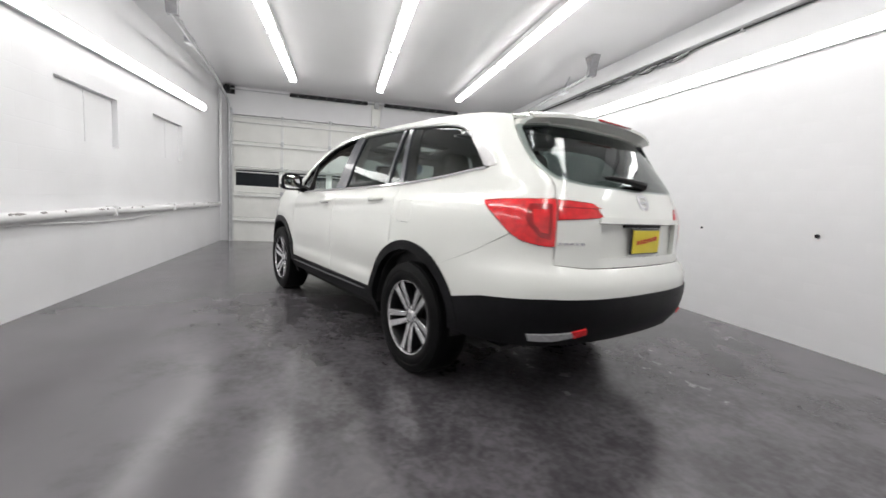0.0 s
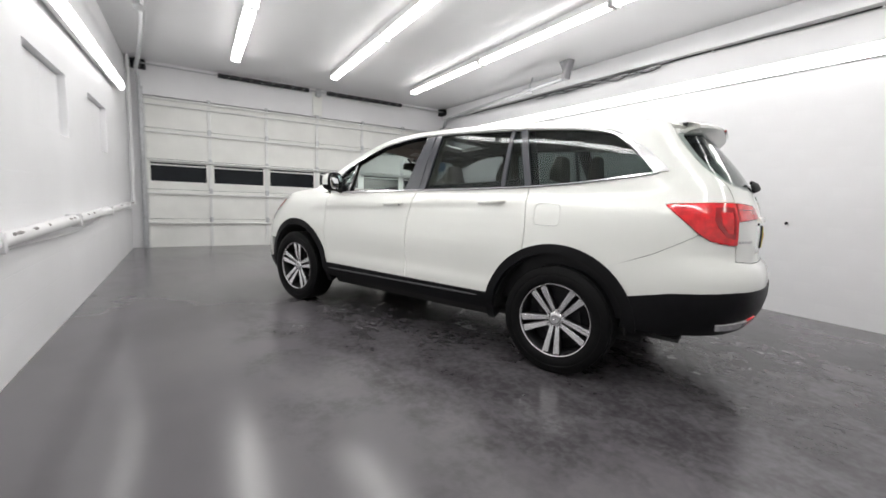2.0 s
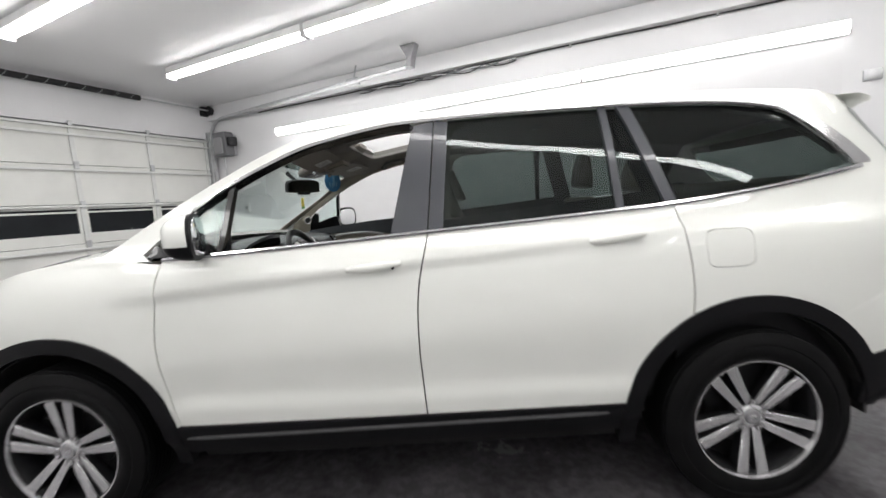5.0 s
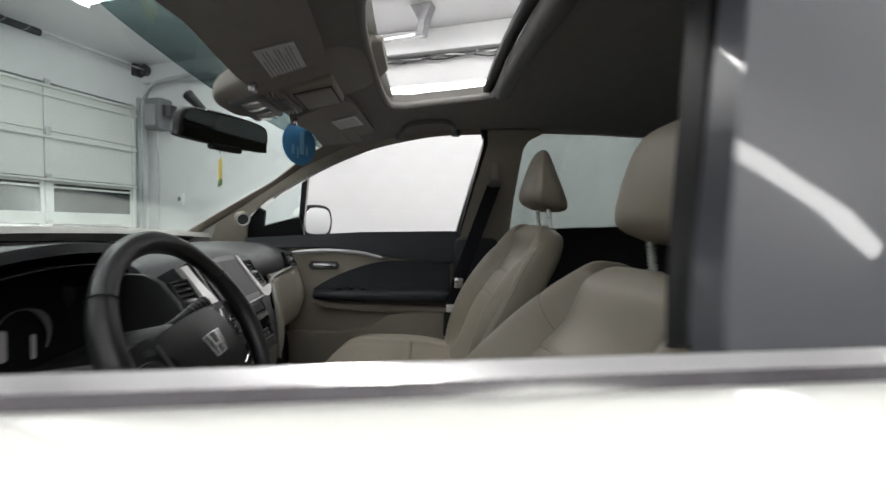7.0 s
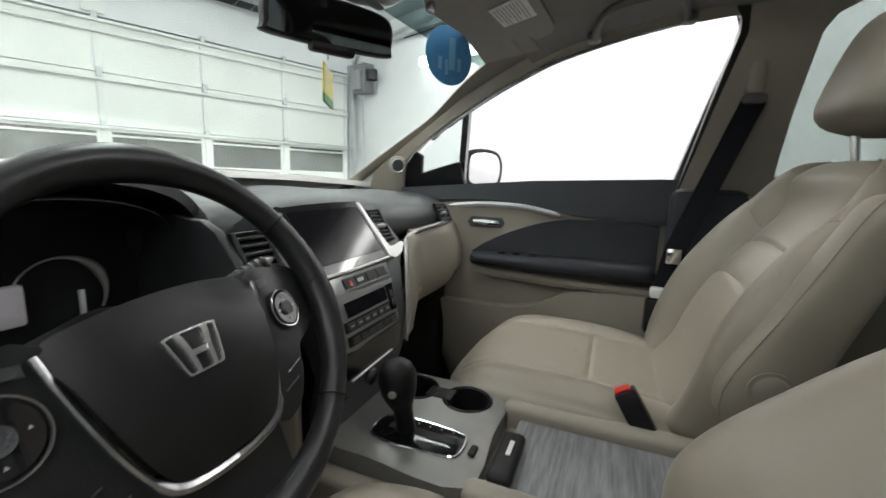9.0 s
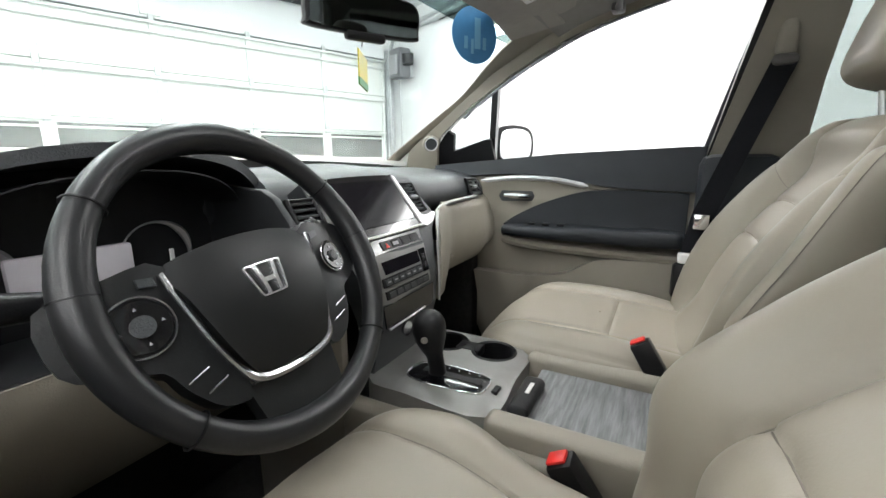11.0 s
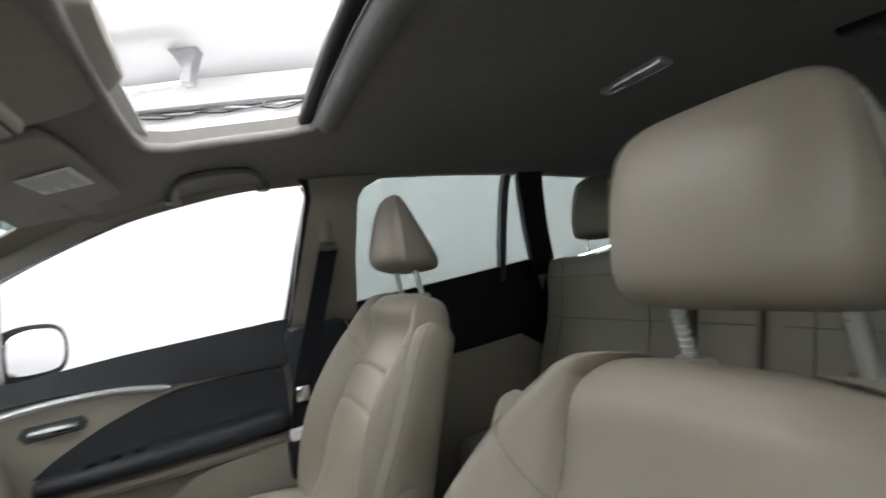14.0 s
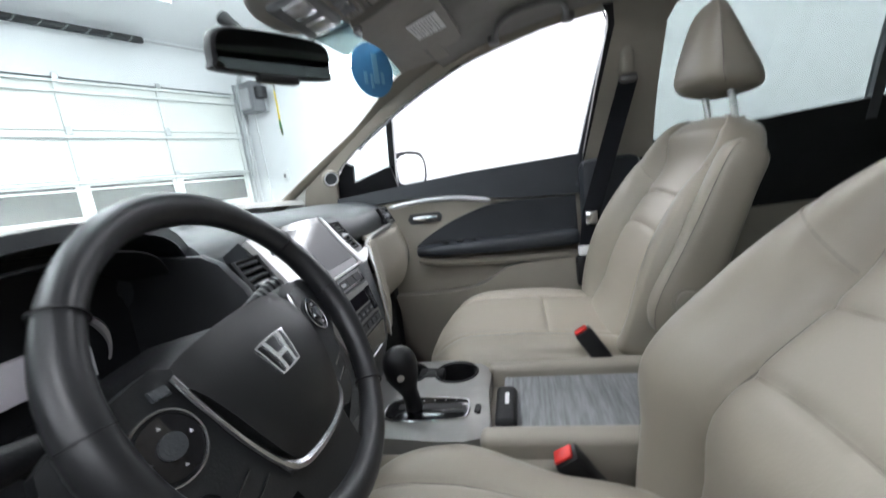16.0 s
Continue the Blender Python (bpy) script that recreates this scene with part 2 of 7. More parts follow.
def tube(points, r, n=10, bm=None, closed=False):
    """A round bar along points; r is one radius or one for each point."""
    bm = bm or bmesh.new()
    P = [Vector(p) for p in points]
    rs = [r] * len(P) if isinstance(r, (int, float)) else r
    rings, side = [], None
    for i, p in enumerate(P):
        a, b = (P[i - 1], P[(i + 1) % len(P)]) if closed else (P[max(0, i - 1)], P[min(len(P) - 1, i + 1)])
        t = (b - a).normalized()
        if side is None:
            side = t.orthogonal().normalized()
        side = (side - t * side.dot(t)).normalized()
        up = t.cross(side)
        rings.append([bm.verts.new(p + rs[i] * (math.cos(k * math.tau / n) * side + math.sin(k * math.tau / n) * up)) for k in range(n)])
    last = len(P) if closed else len(P) - 1
    for i in range(last):
        A, B = rings[i], rings[(i + 1) % len(P)]
        for k in range(n):
            bm.faces.new((A[k], A[(k + 1) % n], B[(k + 1) % n], B[k]))
    if not closed:
        bm.faces.new(rings[0][::-1])
        bm.faces.new(rings[-1])
    return bm


def lathe(profile, n=48, axis="X", bm=None, m=None, cap=True):
    """Turns a profile of (radius, along) about an axis through the origin."""
    bm = bm or bmesh.new()
    rings = []
    for r, h in profile:
        ring = []
        for k in range(n):
            a = k * math.tau / n
            p = Vector((h, r * math.cos(a), r * math.sin(a))) if axis == "X" else Vector((r * math.cos(a), r * math.sin(a), h))
            ring.append(bm.verts.new(m @ p if m is not None else p))
        rings.append(ring)
    for A, B in zip(rings, rings[1:]):
        for k in range(n):
            bm.faces.new((A[k], A[(k + 1) % n], B[(k + 1) % n], B[k]))
    for ring in (rings[0], rings[-1]) if cap else ():
        bm.faces.new(ring)
    bmesh.ops.recalc_face_normals(bm, faces=bm.faces)
    return bm


def spline(pts, n=8, closed=False):
    """Points along a smooth curve through pts."""
    P = [np.array(p, float) for p in pts]
    out, last = [], len(P) if closed else len(P) - 1
    for i in range(last):
        a, b = (P[i - 1], P[i]) if closed or i else (P[0] * 2 - P[1], P[0])
        c = P[(i + 1) % len(P)]
        d = P[(i + 2) % len(P)] if closed or i + 2 < len(P) else c * 2 - b
        for k in range(n):
            t = k / n
            out.append(0.5 * ((2 * b) + (c - a) * t + (2 * a - 5 * b + 4 * c - d) * t * t + (3 * b - a - 3 * c + d) * t ** 3))
    if not closed:
        out.append(P[-1])
    return [tuple(float(v) for v in p) for p in out]


def resample(poly, step):
    out = []
    for a, b in zip(poly, poly[1:] + poly[:1]):
        L = math.dist(a, b)
        k = max(1, round(L / step))
        out += [tuple(a[j] + (b[j] - a[j]) * i / k for j in (0, 1)) for i in range(k) if L > 1e-6]
    return out


def inside(px, py, poly):
    res = np.zeros(px.shape, bool)
    n = len(poly)
    for i in range(n):
        (x1, y1), (x2, y2) = poly[i], poly[(i + 1) % n]
        if y1 == y2:
            continue
        cond = (y1 > py) != (y2 > py)
        res ^= cond & (px < (x2 - x1) * (py - y1) / (y2 - y1) + x1)
    return res


def thicken(bm, d):
    """Gives an open sheet a back at the depth d behind its normals, and closes the rim."""
    bm.normal_update()
    vs, fs = bm.verts[:], bm.faces[:]
    rim = [(e.verts[0], e.verts[1], e.link_loops[0].vert is e.verts[0]) for e in bm.edges if e.is_boundary]
    low = {v: bm.verts.new(v.co - v.normal * d) for v in vs}
    for f in fs:
        bm.faces.new([low[v] for v in reversed(f.verts)])
    for a, b, same in rim:
        if not same:
            a, b = b, a
        bm.faces.new((b, a, low[a], low[b]))
    bm.normal_update()
    return bm


def sheet(outline, fmap, step=0.05, holes=(), thick=0.0, away=None, out=0.0):
    """A curved sheet: the flat outline (with holes) laid on the surface fmap(a, b), given a thickness inwards, away from the point away."""
    from mathutils.geometry import delaunay_2d_cdt
    loops = [resample(list(outline), step)] + [resample(list(h), step) for h in holes]
    pts, edges = [], []
    for lp in loops:
        k = len(pts)
        pts += lp
        edges += [(k + i, k + (i + 1) % len(lp)) for i in range(len(lp))]
    A = np.array(pts)
    (x0, y0), (x1, y1) = A.min(0), A.max(0)
    gx, gy = np.meshgrid(np.arange(x0 + step / 2, x1, step), np.arange(y0 + step / 2, y1, step))
    gx, gy = gx.ravel(), gy.ravel()
    ok = inside(gx, gy, loops[0])
    for lp in loops[1:]:
        ok &= ~inside(gx, gy, lp)
    gx, gy = gx[ok], gy[ok]
    if len(gx):
        d = np.min((gx[:, None] - A[None, :, 0]) ** 2 + (gy[:, None] - A[None, :, 1]) ** 2, axis=1)
        keep = d > (0.55 * step) ** 2
        pts = pts + list(zip(gx[keep].tolist(), gy[keep].tolist()))
    vs, _, fs, *_ = delaunay_2d_cdt([Vector(p) for p in pts], edges, [], 0, 1e-5)
    V = np.array([(v.x, v.y) for v in vs])
    F = np.array([tuple(f) for f in fs if len(f) == 3])
    cx, cy = V[F].mean(1).T
    ok = inside(cx, cy, loops[0])
    for lp in loops[1:]:
        ok &= ~inside(cx, cy, lp)
    e1, e2 = V[F[:, 1]] - V[F[:, 0]], V[F[:, 2]] - V[F[:, 0]]
    ok &= np.abs(e1[:, 0] * e2[:, 1] - e1[:, 1] * e2[:, 0]) > 0.004 * step * step
    bm = bmesh.new()
    bv = [bm.verts.new(fmap(float(a), float(b))) for a, b in V]
    for f in F[ok]:
        try:
            bm.faces.new([bv[i] for i in f])
        except ValueError:
            pass
    bmesh.ops.delete(bm, geom=[v for v in bm.verts if not v.link_faces], context="VERTS")
    bm.normal_update()
    if away is not None:
        s = sum((f.calc_center_median() - Vector(away)).dot(f.normal) * f.calc_area() for f in bm.faces)
        if s < 0:
            bmesh.ops.reverse_faces(bm, faces=bm.faces)
            bm.normal_update()
    if out:
        for v in bm.verts:
            v.co += v.normal * out
    if thick:
        thicken(bm, thick)
    return bm


def grid(nu, nv, f, closed_u=False, closed_v=False, bm=None):
    """A surface f(u, v) over 0..1 squared."""
    bm = bm or bmesh.new()
    U = nu if closed_u else nu + 1
    W = nv if closed_v else nv + 1
    vs = [[bm.verts.new(f(i / nu, j / nv)) for j in range(W)] for i in range(U)]
    for i in range(nu):
        for j in range(nv):
            bm.faces.new((vs[i][j], vs[(i + 1) % U][j], vs[(i + 1) % U][(j + 1) % W], vs[i][(j + 1) % W]))
    bm.normal_update()
    return bm


def smooth01(a, b, x):
    t = min(1, max(0, (x - a) / (b - a)))
    return t * t * (3 - 2 * t)


def prism(poly, h0, h1, axis="x", bevel=0.0, m=None):
    """A flat outline pushed from h0 to h1 along an axis; the outline lies in the other two, in order."""
    bm = bmesh.new()
    mk = {"x": lambda a, b, h: (h, a, b), "y": lambda a, b, h: (a, h, b), "z": lambda a, b, h: (a, b, h)}[axis]
    A = [bm.verts.new(mk(*p, h0)) for p in poly]
    B = [bm.verts.new(mk(*p, h1)) for p in poly]
    n = len(poly)
    fa, fb = bm.faces.new(A), bm.faces.new(B[::-1])
    for i in range(n):
        bm.faces.new((A[i], B[i], B[(i + 1) % n], A[(i + 1) % n]))
    bmesh.ops.recalc_face_normals(bm, faces=bm.faces)
    if bevel:
        es = [e for e in bm.edges if (fa in e.link_faces) or (fb in e.link_faces)]
        bmesh.ops.bevel(bm, geom=es, offset=bevel, segments=2, profile=0.5, affect="EDGES")
    if m is not None:
        bm.transform(m)
    return bm


# ---- the room ----
UL, UR, DN, DB, ZC = -3.77, 2.77, 7.1, -6.0, 3.36
FLOOR = 0.03
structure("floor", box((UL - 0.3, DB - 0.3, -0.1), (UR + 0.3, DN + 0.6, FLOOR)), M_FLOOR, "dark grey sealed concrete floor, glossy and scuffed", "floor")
structure("ceiling", box((UL - 0.3, DB - 0.3, ZC), (UR + 0.3, DN + 0.3, ZC + 0.15)), M_CEIL, "smooth white painted ceiling", "ceiling")
wall_east = structure("wall_east", box((UR, DB - 0.3, 0), (UR + 0.25, DN + 0.3, ZC)), M_BLOCK, "white painted concrete block wall", "wall")
structure("wall_south", box((UL, DB - 0.25, 0), (UR, DB, ZC)), M_WALL, "white painted concrete block wall", "wall")


def left_wall():
    """The wall with two bricked-up window niches: its face is cut out, the niche backs are set in."""
    openings = [((1.62, 1.55), (2.74, 2.09)), ((3.70, 1.56), (4.82, 2.13))]
    rect = [(DB - 0.3, 0), (DN + 0.3, 0), (DN + 0.3, ZC), (DB - 0.3, ZC)]
    hs = [[(a[0], a[1]), (b[0], a[1]), (b[0], b[1]), (a[0], b[1])] for a, b in openings]
    bm = sheet(rect, lambda a, b: (UL, a, b), 0.6, hs, thick=0.07, away=(UL - 5, 1, 1))
    structure("wall_west", bm, M_WALL, "white painted concrete block wall with two blocked window niches", "wall")
    bm = box((UL - 0.25, DB - 0.3, 0), (UL - 0.071, DN + 0.3, ZC))
    for a, b in openings:
        for k in range(2):
            w = (b[0] - a[0]) / 2
            box((UL - 0.075, a[0] + k * w + 0.006, a[1]), (UL - 0.055, a[0] + (k + 1) * w - 0.006, b[1] - 0.006), 0.004, 1, bm)
    structure("wall_west_backing", bm, M_WALL, "white painted panels set back in the blocked window niches", "wall")


left_wall()
PC, PW = -0.47, 1.02
DL, DR = PC - 3 * PW, PC + 3 * PW
bm = box((UL, DN + 0.02, 2.78), (UR, DN + 0.3, ZC))
box((UL, DN + 0.02, 0), (DL - 0.01, DN + 0.3, 2.78), bm=bm)
box((DR + 0.01, DN + 0.02, 0), (UR, DN + 0.3, 2.78), bm=bm)
structure("wall_north", bm, M_WALL, "white painted wall round the overhead door", "wall")


def overhead_door():
    door = thing("door_1", "white sectional overhead door with a row of dark windows", "garage door", ROOM, kind="structure")
    H = 0.552
    for s in range(5):
        z0, z1 = s * H + 0.01, (s + 1) * H + 0.004
        for k in range(6):
            x0, x1 = DL + k * PW, DL + (k + 1) * PW
            if s == 2:
                w0, w1 = 1.26, 1.60
                rect = [(x0, z0), (x1, z0), (x1, z1), (x0, z1)]
                hole = [(x0 + 0.065, w0), (x1 - 0.065, w0), (x1 - 0.065, w1), (x0 + 0.065, w1)]
                part("panel", sheet(rect, lambda a, b: (a, DN + 0.03, b), 0.3, [hole], thick=0.04, away=(0, 20, 1)), M_DOORPANEL, door)
                part("pane", box((x0 + 0.06, DN + 0.045, w0 - 0.01), (x1 - 0.06, DN + 0.055, w1 + 0.01)), M_DARKWIN, door, "dark window pane")
                part("window_bar", box((x0 + 0.065, DN + 0.02, w1 - 0.055), (x1 - 0.065, DN + 0.035, w1 - 0.03), 0.003, 1), M_DOORPANEL, door)
            else:
                part("panel", box((x0, DN + 0.03, z0), (x1, DN + 0.07, z1), 0.006, 1), M_DOORPANEL, door)
            part("stile", box((x0 - 0.03 if k else x0, DN + 0.005, z0), (x0 + 0.03, DN + 0.029, z1 - 0.006), 0.004, 1), M_STRUT, door)
            if k == 5:
                part("stile", box((x1 - 0.05, DN + 0.005, z0), (x1, DN + 0.029, z1 - 0.006), 0.004, 1), M_STRUT, door)
        for zz in ([z1 - 0.07] if s in (0, 1, 3) else [z1 - 0.035, z1 - 0.14] if s == 4 else [z1 - 0.02]):
            part("strut", box((DL, DN - 0.03, zz - 0.016), (DR, DN + 0.004, zz + 0.016), 0.006, 1), M_STRUT, door, "pale steel stiffening strut")
        for k in range(1, 6):
            x = DL + k * PW
            part("hinge", box((x - 0.03, DN - 0.02, z1 - 0.05), (x + 0.03, DN + 0.004, z1 + 0.05), 0.006, 1), M_RAILMET, door, "galvanised hinge")


overhead_door()


def door_track(x, sgn):
    """One side's track: up the jamb, round the bend and back under the ceiling, with its hanger."""
    tr = thing("door_track", "galvanised overhead door track with a hanging bracket", "door track", ROOM, "door tracks")
    xo = x
    pts = [(xo, DN - 0.06, 0.02), (xo, DN - 0.06, 2.75)] + [(xo, DN - 0.06 - 0.36 * (1 - math.cos(a)), 2.75 + 0.36 * math.sin(a)) for a in np.linspace(0.2, math.pi / 2, 7)]
    end = (xo - sgn * 0.42, 2.62, 3.10)
    pts += [(xo - sgn * 0.1, 5.9, 3.11), (xo - sgn * 0.27, 4.3, 3.105), end]
    part("rail", tube(pts, 0.03, 6), M_RAILMET, tr)
    part("angle_bar", box((xo - sgn * 0.01 - 0.04, DN - 0.05, 0), (xo - sgn * 0.01 + 0.04, DN + 0.018, 2.9)), M_RAILMET, tr)
    e = Vector(end)
    tri = [(e.y - 0.02, 3.08), (e.y + 0.06, 3.08), (e.y + 0.03, 3.2), (e.y + 0.12, ZC - 0.002), (e.y - 0.1, ZC - 0.002), (e.y - 0.04, 3.2)]
    part("bracket", prism(tri, e.x - 0.06, e.x + 0.06, "x", 0.004), M_BRACKET, tr, "grey steel end bracket")
    p = Vector((xo - sgn * 0.3, 3.62, 3.11))
    part("hanger", tube([p, p + Vector((sgn * 0.1, 0, 0.25))], 0.012, 6), M_RAILMET, tr)
    part("track_joint", box((p.x - 0.05, p.y - 0.09, p.z - 0.045), (p.x + 0.05, p.y + 0.09, p.z + 0.045), 0.008), M_RAILMET, tr)
    part("cable_drum", lathe([(0.05, -0.05), (0.085, -0.04), (0.07, 0), (0.085, 0.04), (0.05, 0.05)], 20, "X", None, Matrix.Translation((xo, DN - 0.13, 3.27))), M_DKMETAL, tr, "dark cable drum")
    part("drum_plate", box((xo - 0.11, DN - 0.05, 3.19), (xo + 0.11, DN + 0.018, 3.35), 0.004, 1), M_DKMETAL, tr)


door_track(DL - 0.05, -1)
door_track(DR + 0.06, 1)

shaft = thing("door_spring_shaft", "black torsion springs on a steel shaft over the door", "door spring", ROOM)
part("shaft", tube([(DL - 0.02, DN - 0.13, 3.27), (DR + 0.02, DN - 0.13, 3.27)], 0.013, 8), M_RAILMET, shaft)
for a, b in ((-2.35, -0.68), (-0.30, 1.45)):
    n = 46
    prof = []
    for i in range(n * 2 + 1):
        prof.append((0.044 if i % 2 else 0.038, a + (b - a) * i / (2 * n)))
    part("spring", lathe([(0.02, a)] + prof + [(0.02, b)], 14, "X", None, Matrix.Translation((0, DN - 0.13, 3.27))), M_DKMETAL, shaft, "black coiled spring with a faint white stripe")
    stripe = [(a + (b - a) * i / 60, DN - 0.13 - 0.046 * math.cos(i * 0.9), 3.27 + 0.046 * math.sin(i * 0.9)) for i in range(61)]
    part("stripe", tube(stripe, 0.003, 4), M_RAILMET, shaft)
part("center_bracket", box((PC - 0.05, DN - 0.16, 3.19), (PC + 0.05, DN + 0.018, 3.33), 0.01), M_RAILMET, shaft)
part("mounting_plate", box((PC - 0.1, DN - 0.012, 2.8), (PC + 0.1, DN + 0.018, 3.34), 0.004, 1), M_DOORPANEL, shaft, "white painted mounting plank")


def ceiling_lamp():
    lamp = thing("ceiling_light", "white tubular strip light with a glowing diffuser on the ceiling", "ceiling light", ROOM, "strip lights on the ceiling")
    part("housing", box((-0.075, 0.0, 0.055), (0.075, 2.36, 0.139), 0.01), M_HOUSING, lamp)
    f = lambda u, v: (0.07 * math.cos(math.pi + math.pi * u) * (1 if 0.0 < v < 1 else 0.9), 0.01 + 2.34 * v, 0.055 + 0.05 * math.sin(math.pi + math.pi * u))
    bm = grid(10, 6, f)
    bmesh.ops.holes_fill(bm, edges=bm.edges)
    part("diffuser", bm, M_LAMP, lamp, "glowing white diffuser")
    for y in (0.005, 2.355):
        part("end_cap", box((-0.073, y - 0.008, 0.0), (0.073, y + 0.008, 0.07), 0.006), M_HOUSING, lamp)
    return lamp


base_lamp = ceiling_lamp()
ZL = ZC - 0.14
first = True
for u, du in ((-2.16, -0.035), (-0.53, -0.035), (1.10, -0.035)):
    for k in range(4):
        d = 5.70 - 2.40 * (k + 1)
        m = ROOM @ Matrix.Translation((u + du * (k + 1), d, ZL)) @ Matrix.Rotation(du / 2.4, 4, "Z")
        if first:
            base_lamp.matrix_world = m
            first = False
        else:
            copy_thing(base_lamp, m)


def wall_lamp():
    """A strip light that stands out from a wall and looks along its x."""
    lamp = thing("wall_light", "long white strip light with a glowing diffuser on the wall", "wall light", ROOM, "strip lights along the walls")
    part("housing", box((-0.05, 0, -0.066), (0.0, 2.445, 0.072), 0.01), M_HOUSING, lamp)
    part("top_rail", box((0.0, 0, 0.05), (0.05, 2.445, 0.072), 0.008), M_HOUSING, lamp, "white top rail of the fixture")
    f = lambda u, v: (0.0 + 0.05 * math.sin(math.pi * (0.22 + 0.78 * u)), 0.008 + 2.43 * v, 0.068 * math.cos(math.pi * (0.22 + 0.78 * u)))
    bm = grid(10, 6, f)
    bmesh.ops.holes_fill(bm, edges=bm.edges)
    part("diffuser", bm, M_WLAMP, lamp, "glowing white diffuser")
    for y in (0.004, 2.442):
        part("end_cap", box((-0.02, y - 0.004, -0.05), (0.025, y + 0.004, 0.05), 0.003, 1), M_HOUSING, lamp)
    part("tube_joint", box((0.0, 1.222, -0.0685), (0.0455, 1.225, 0.0685), 0.001, 1), M_HOUSING, lamp)
    return lamp


wl = wall_lamp()
spots = [pose(UR - 0.055, 5.51 - 2.46 * k, 2.72, 0, 0, 180) for k in range(3)]
spots += [pose(UL + 0.075, 5.72 - 2.45 * (k + 1), 2.55 - 0.062 * k, 1.5, 0, 0) for k in range(4)]
wl.matrix_world = ROOM @ spots[0]
for s in spots[1:]:
    copy_thing(wl, ROOM @ s)

# pipes, conduits and small fixtures of the room
pp = thing("wall_pipe", "white painted pipe with flaking paint along the wall", "pipe", ROOM)
rp = random.Random(4)
pts = [(UL + 0.055, DB + 0.2 + i * 0.35, 0.845 + 0.004 * rp.uniform(-1, 1)) for i in range(36)] + [(UL + 0.055, 6.85, 0.845)]
part("pipe", tube(pts, [0.042 + 0.006 * rp.random() for _ in pts], 12), M_PIPE, pp)
part("riser", tube([(UL + 0.06, 6.85, 0.845), (UL + 0.06, 6.9, 0.95), (UL + 0.06, 6.9, ZC)], 0.025, 10), M_PIPE, pp)
for i in range(7):
    part("pipe_clip", box((UL, -4.6 + i * 1.75, 0.79), (UL + 0.11, -4.56 + i * 1.75, 0.9), 0.008), M_PIPE, pp)
flake = mat("flaked_pipe_paint", (0.3, 0.29, 0.28), 0.7, var=0.3, scale=40)
for i in range(26):
    y = rp.uniform(-1, 6.6)
    L = rp.uniform(0.04, 0.16)
    part("flake", tube([(UL + 0.085, y, 0.868 + rp.uniform(-0.01, 0.008)), (UL + 0.089, y + L / 2, 0.872), (UL + 0.085, y + L, 0.868)], [0.003, 0.011, 0.003], 6), flake, pp, "bare patch where the paint has flaked off")
cab = []
for i in range(24):
    y = -5 + i * 0.5
    cab.append((UL + 0.02, y, 0.755 + 0.03 * math.sin(i * 0.7) + 0.04 * smooth01(2, 6, y)))
solid("wall_cable", tube(cab, 0.013, 8), M_PIPE, "white cable sagging along the wall under the pipe", "cable", ROOM)
conduit = thing("wall_cable_run", "dark cable run tucked under the boxed edge of the ceiling", "cable", ROOM)
rc = random.Random(11)
part("cable", tube([(UR - 0.035, 5.9 - 0.3 * i, 3.1 + 0.006 * rc.uniform(-1, 1)) for i in range(36)], 0.0085, 6), M_DKMETAL, conduit)
for i in range(7):
    part("clip", box((UR - 0.05, 5.2 - i * 1.5, 3.085), (UR, 5.22 - i * 1.5, 3.115), 0.003, 1), M_PIPE, conduit)
for k, (r, sag, col) in enumerate(((0.011, 0.03, M_GREYBOX), (0.007, 0.05, M_DKMETAL), (0.008, 0.02, M_PIPE))):
    pts = [(UR - 0.06 - 0.014 * math.sin(i * 1.9 + k), 3.75 - i * 0.14, 3.085 - sag * abs(math.sin(i * 0.8 + 1.3 * k)) + 0.008 * rc.uniform(-1, 1)) for i in range(18)]
    part("loose_strand", tube(spline(pts, 3), r, 6), col, conduit, "loose strand of the cable bundle")
solid("soffit", box((UR - 0.11, DB, 3.115), (UR - 0.002, DN, ZC - 0.002), 0.012), M_CEIL, "white boxed soffit along the top of the wall", "soffit", ROOM, kind="structure")
op = thing("door_opener", "dark grey wall-mounted door opener beside the door", "door opener", ROOM)
part("case", box((2.48, 6.5, 2.42), (2.68, 6.8, 2.84), 0.03), M_GREYBOX, op)
part("motor", lathe([(0.03, -0.1), (0.08, -0.09), (0.085, 0.05), (0.05, 0.06)], 20, "Z", None, Matrix.Translation((2.58, 6.44, 2.68))), M_DKMETAL, op)
part("cover", box((2.44, 6.55, 2.46), (2.479, 6.75, 2.74), 0.02), mat("opener_cover", (0.3, 0.3, 0.31), 0.4, var=0.05), op, "lighter grey cover plate")
part("chain_guard", tube([(2.6, 6.7, 2.44), (2.66, 6.75, 1.7), (2.66, 6.75, 1.0)], 0.01, 6), M_RAILMET, op)
part("mount", box((2.66, 6.55, 2.45), (UR, 6.78, 2.8), 0.01), M_RAILMET, op)
sw = thing("switch_box", "small white switch box on the wall", "switch", ROOM)
part("plate", box((UR - 0.035, 6.4, 1.42), (UR, 6.5, 1.58), 0.006), M_PIPE, sw)
part("button", box((UR - 0.05, 6.43, 1.47), (UR - 0.035, 6.47, 1.53), 0.004), M_GREYBOX, sw)
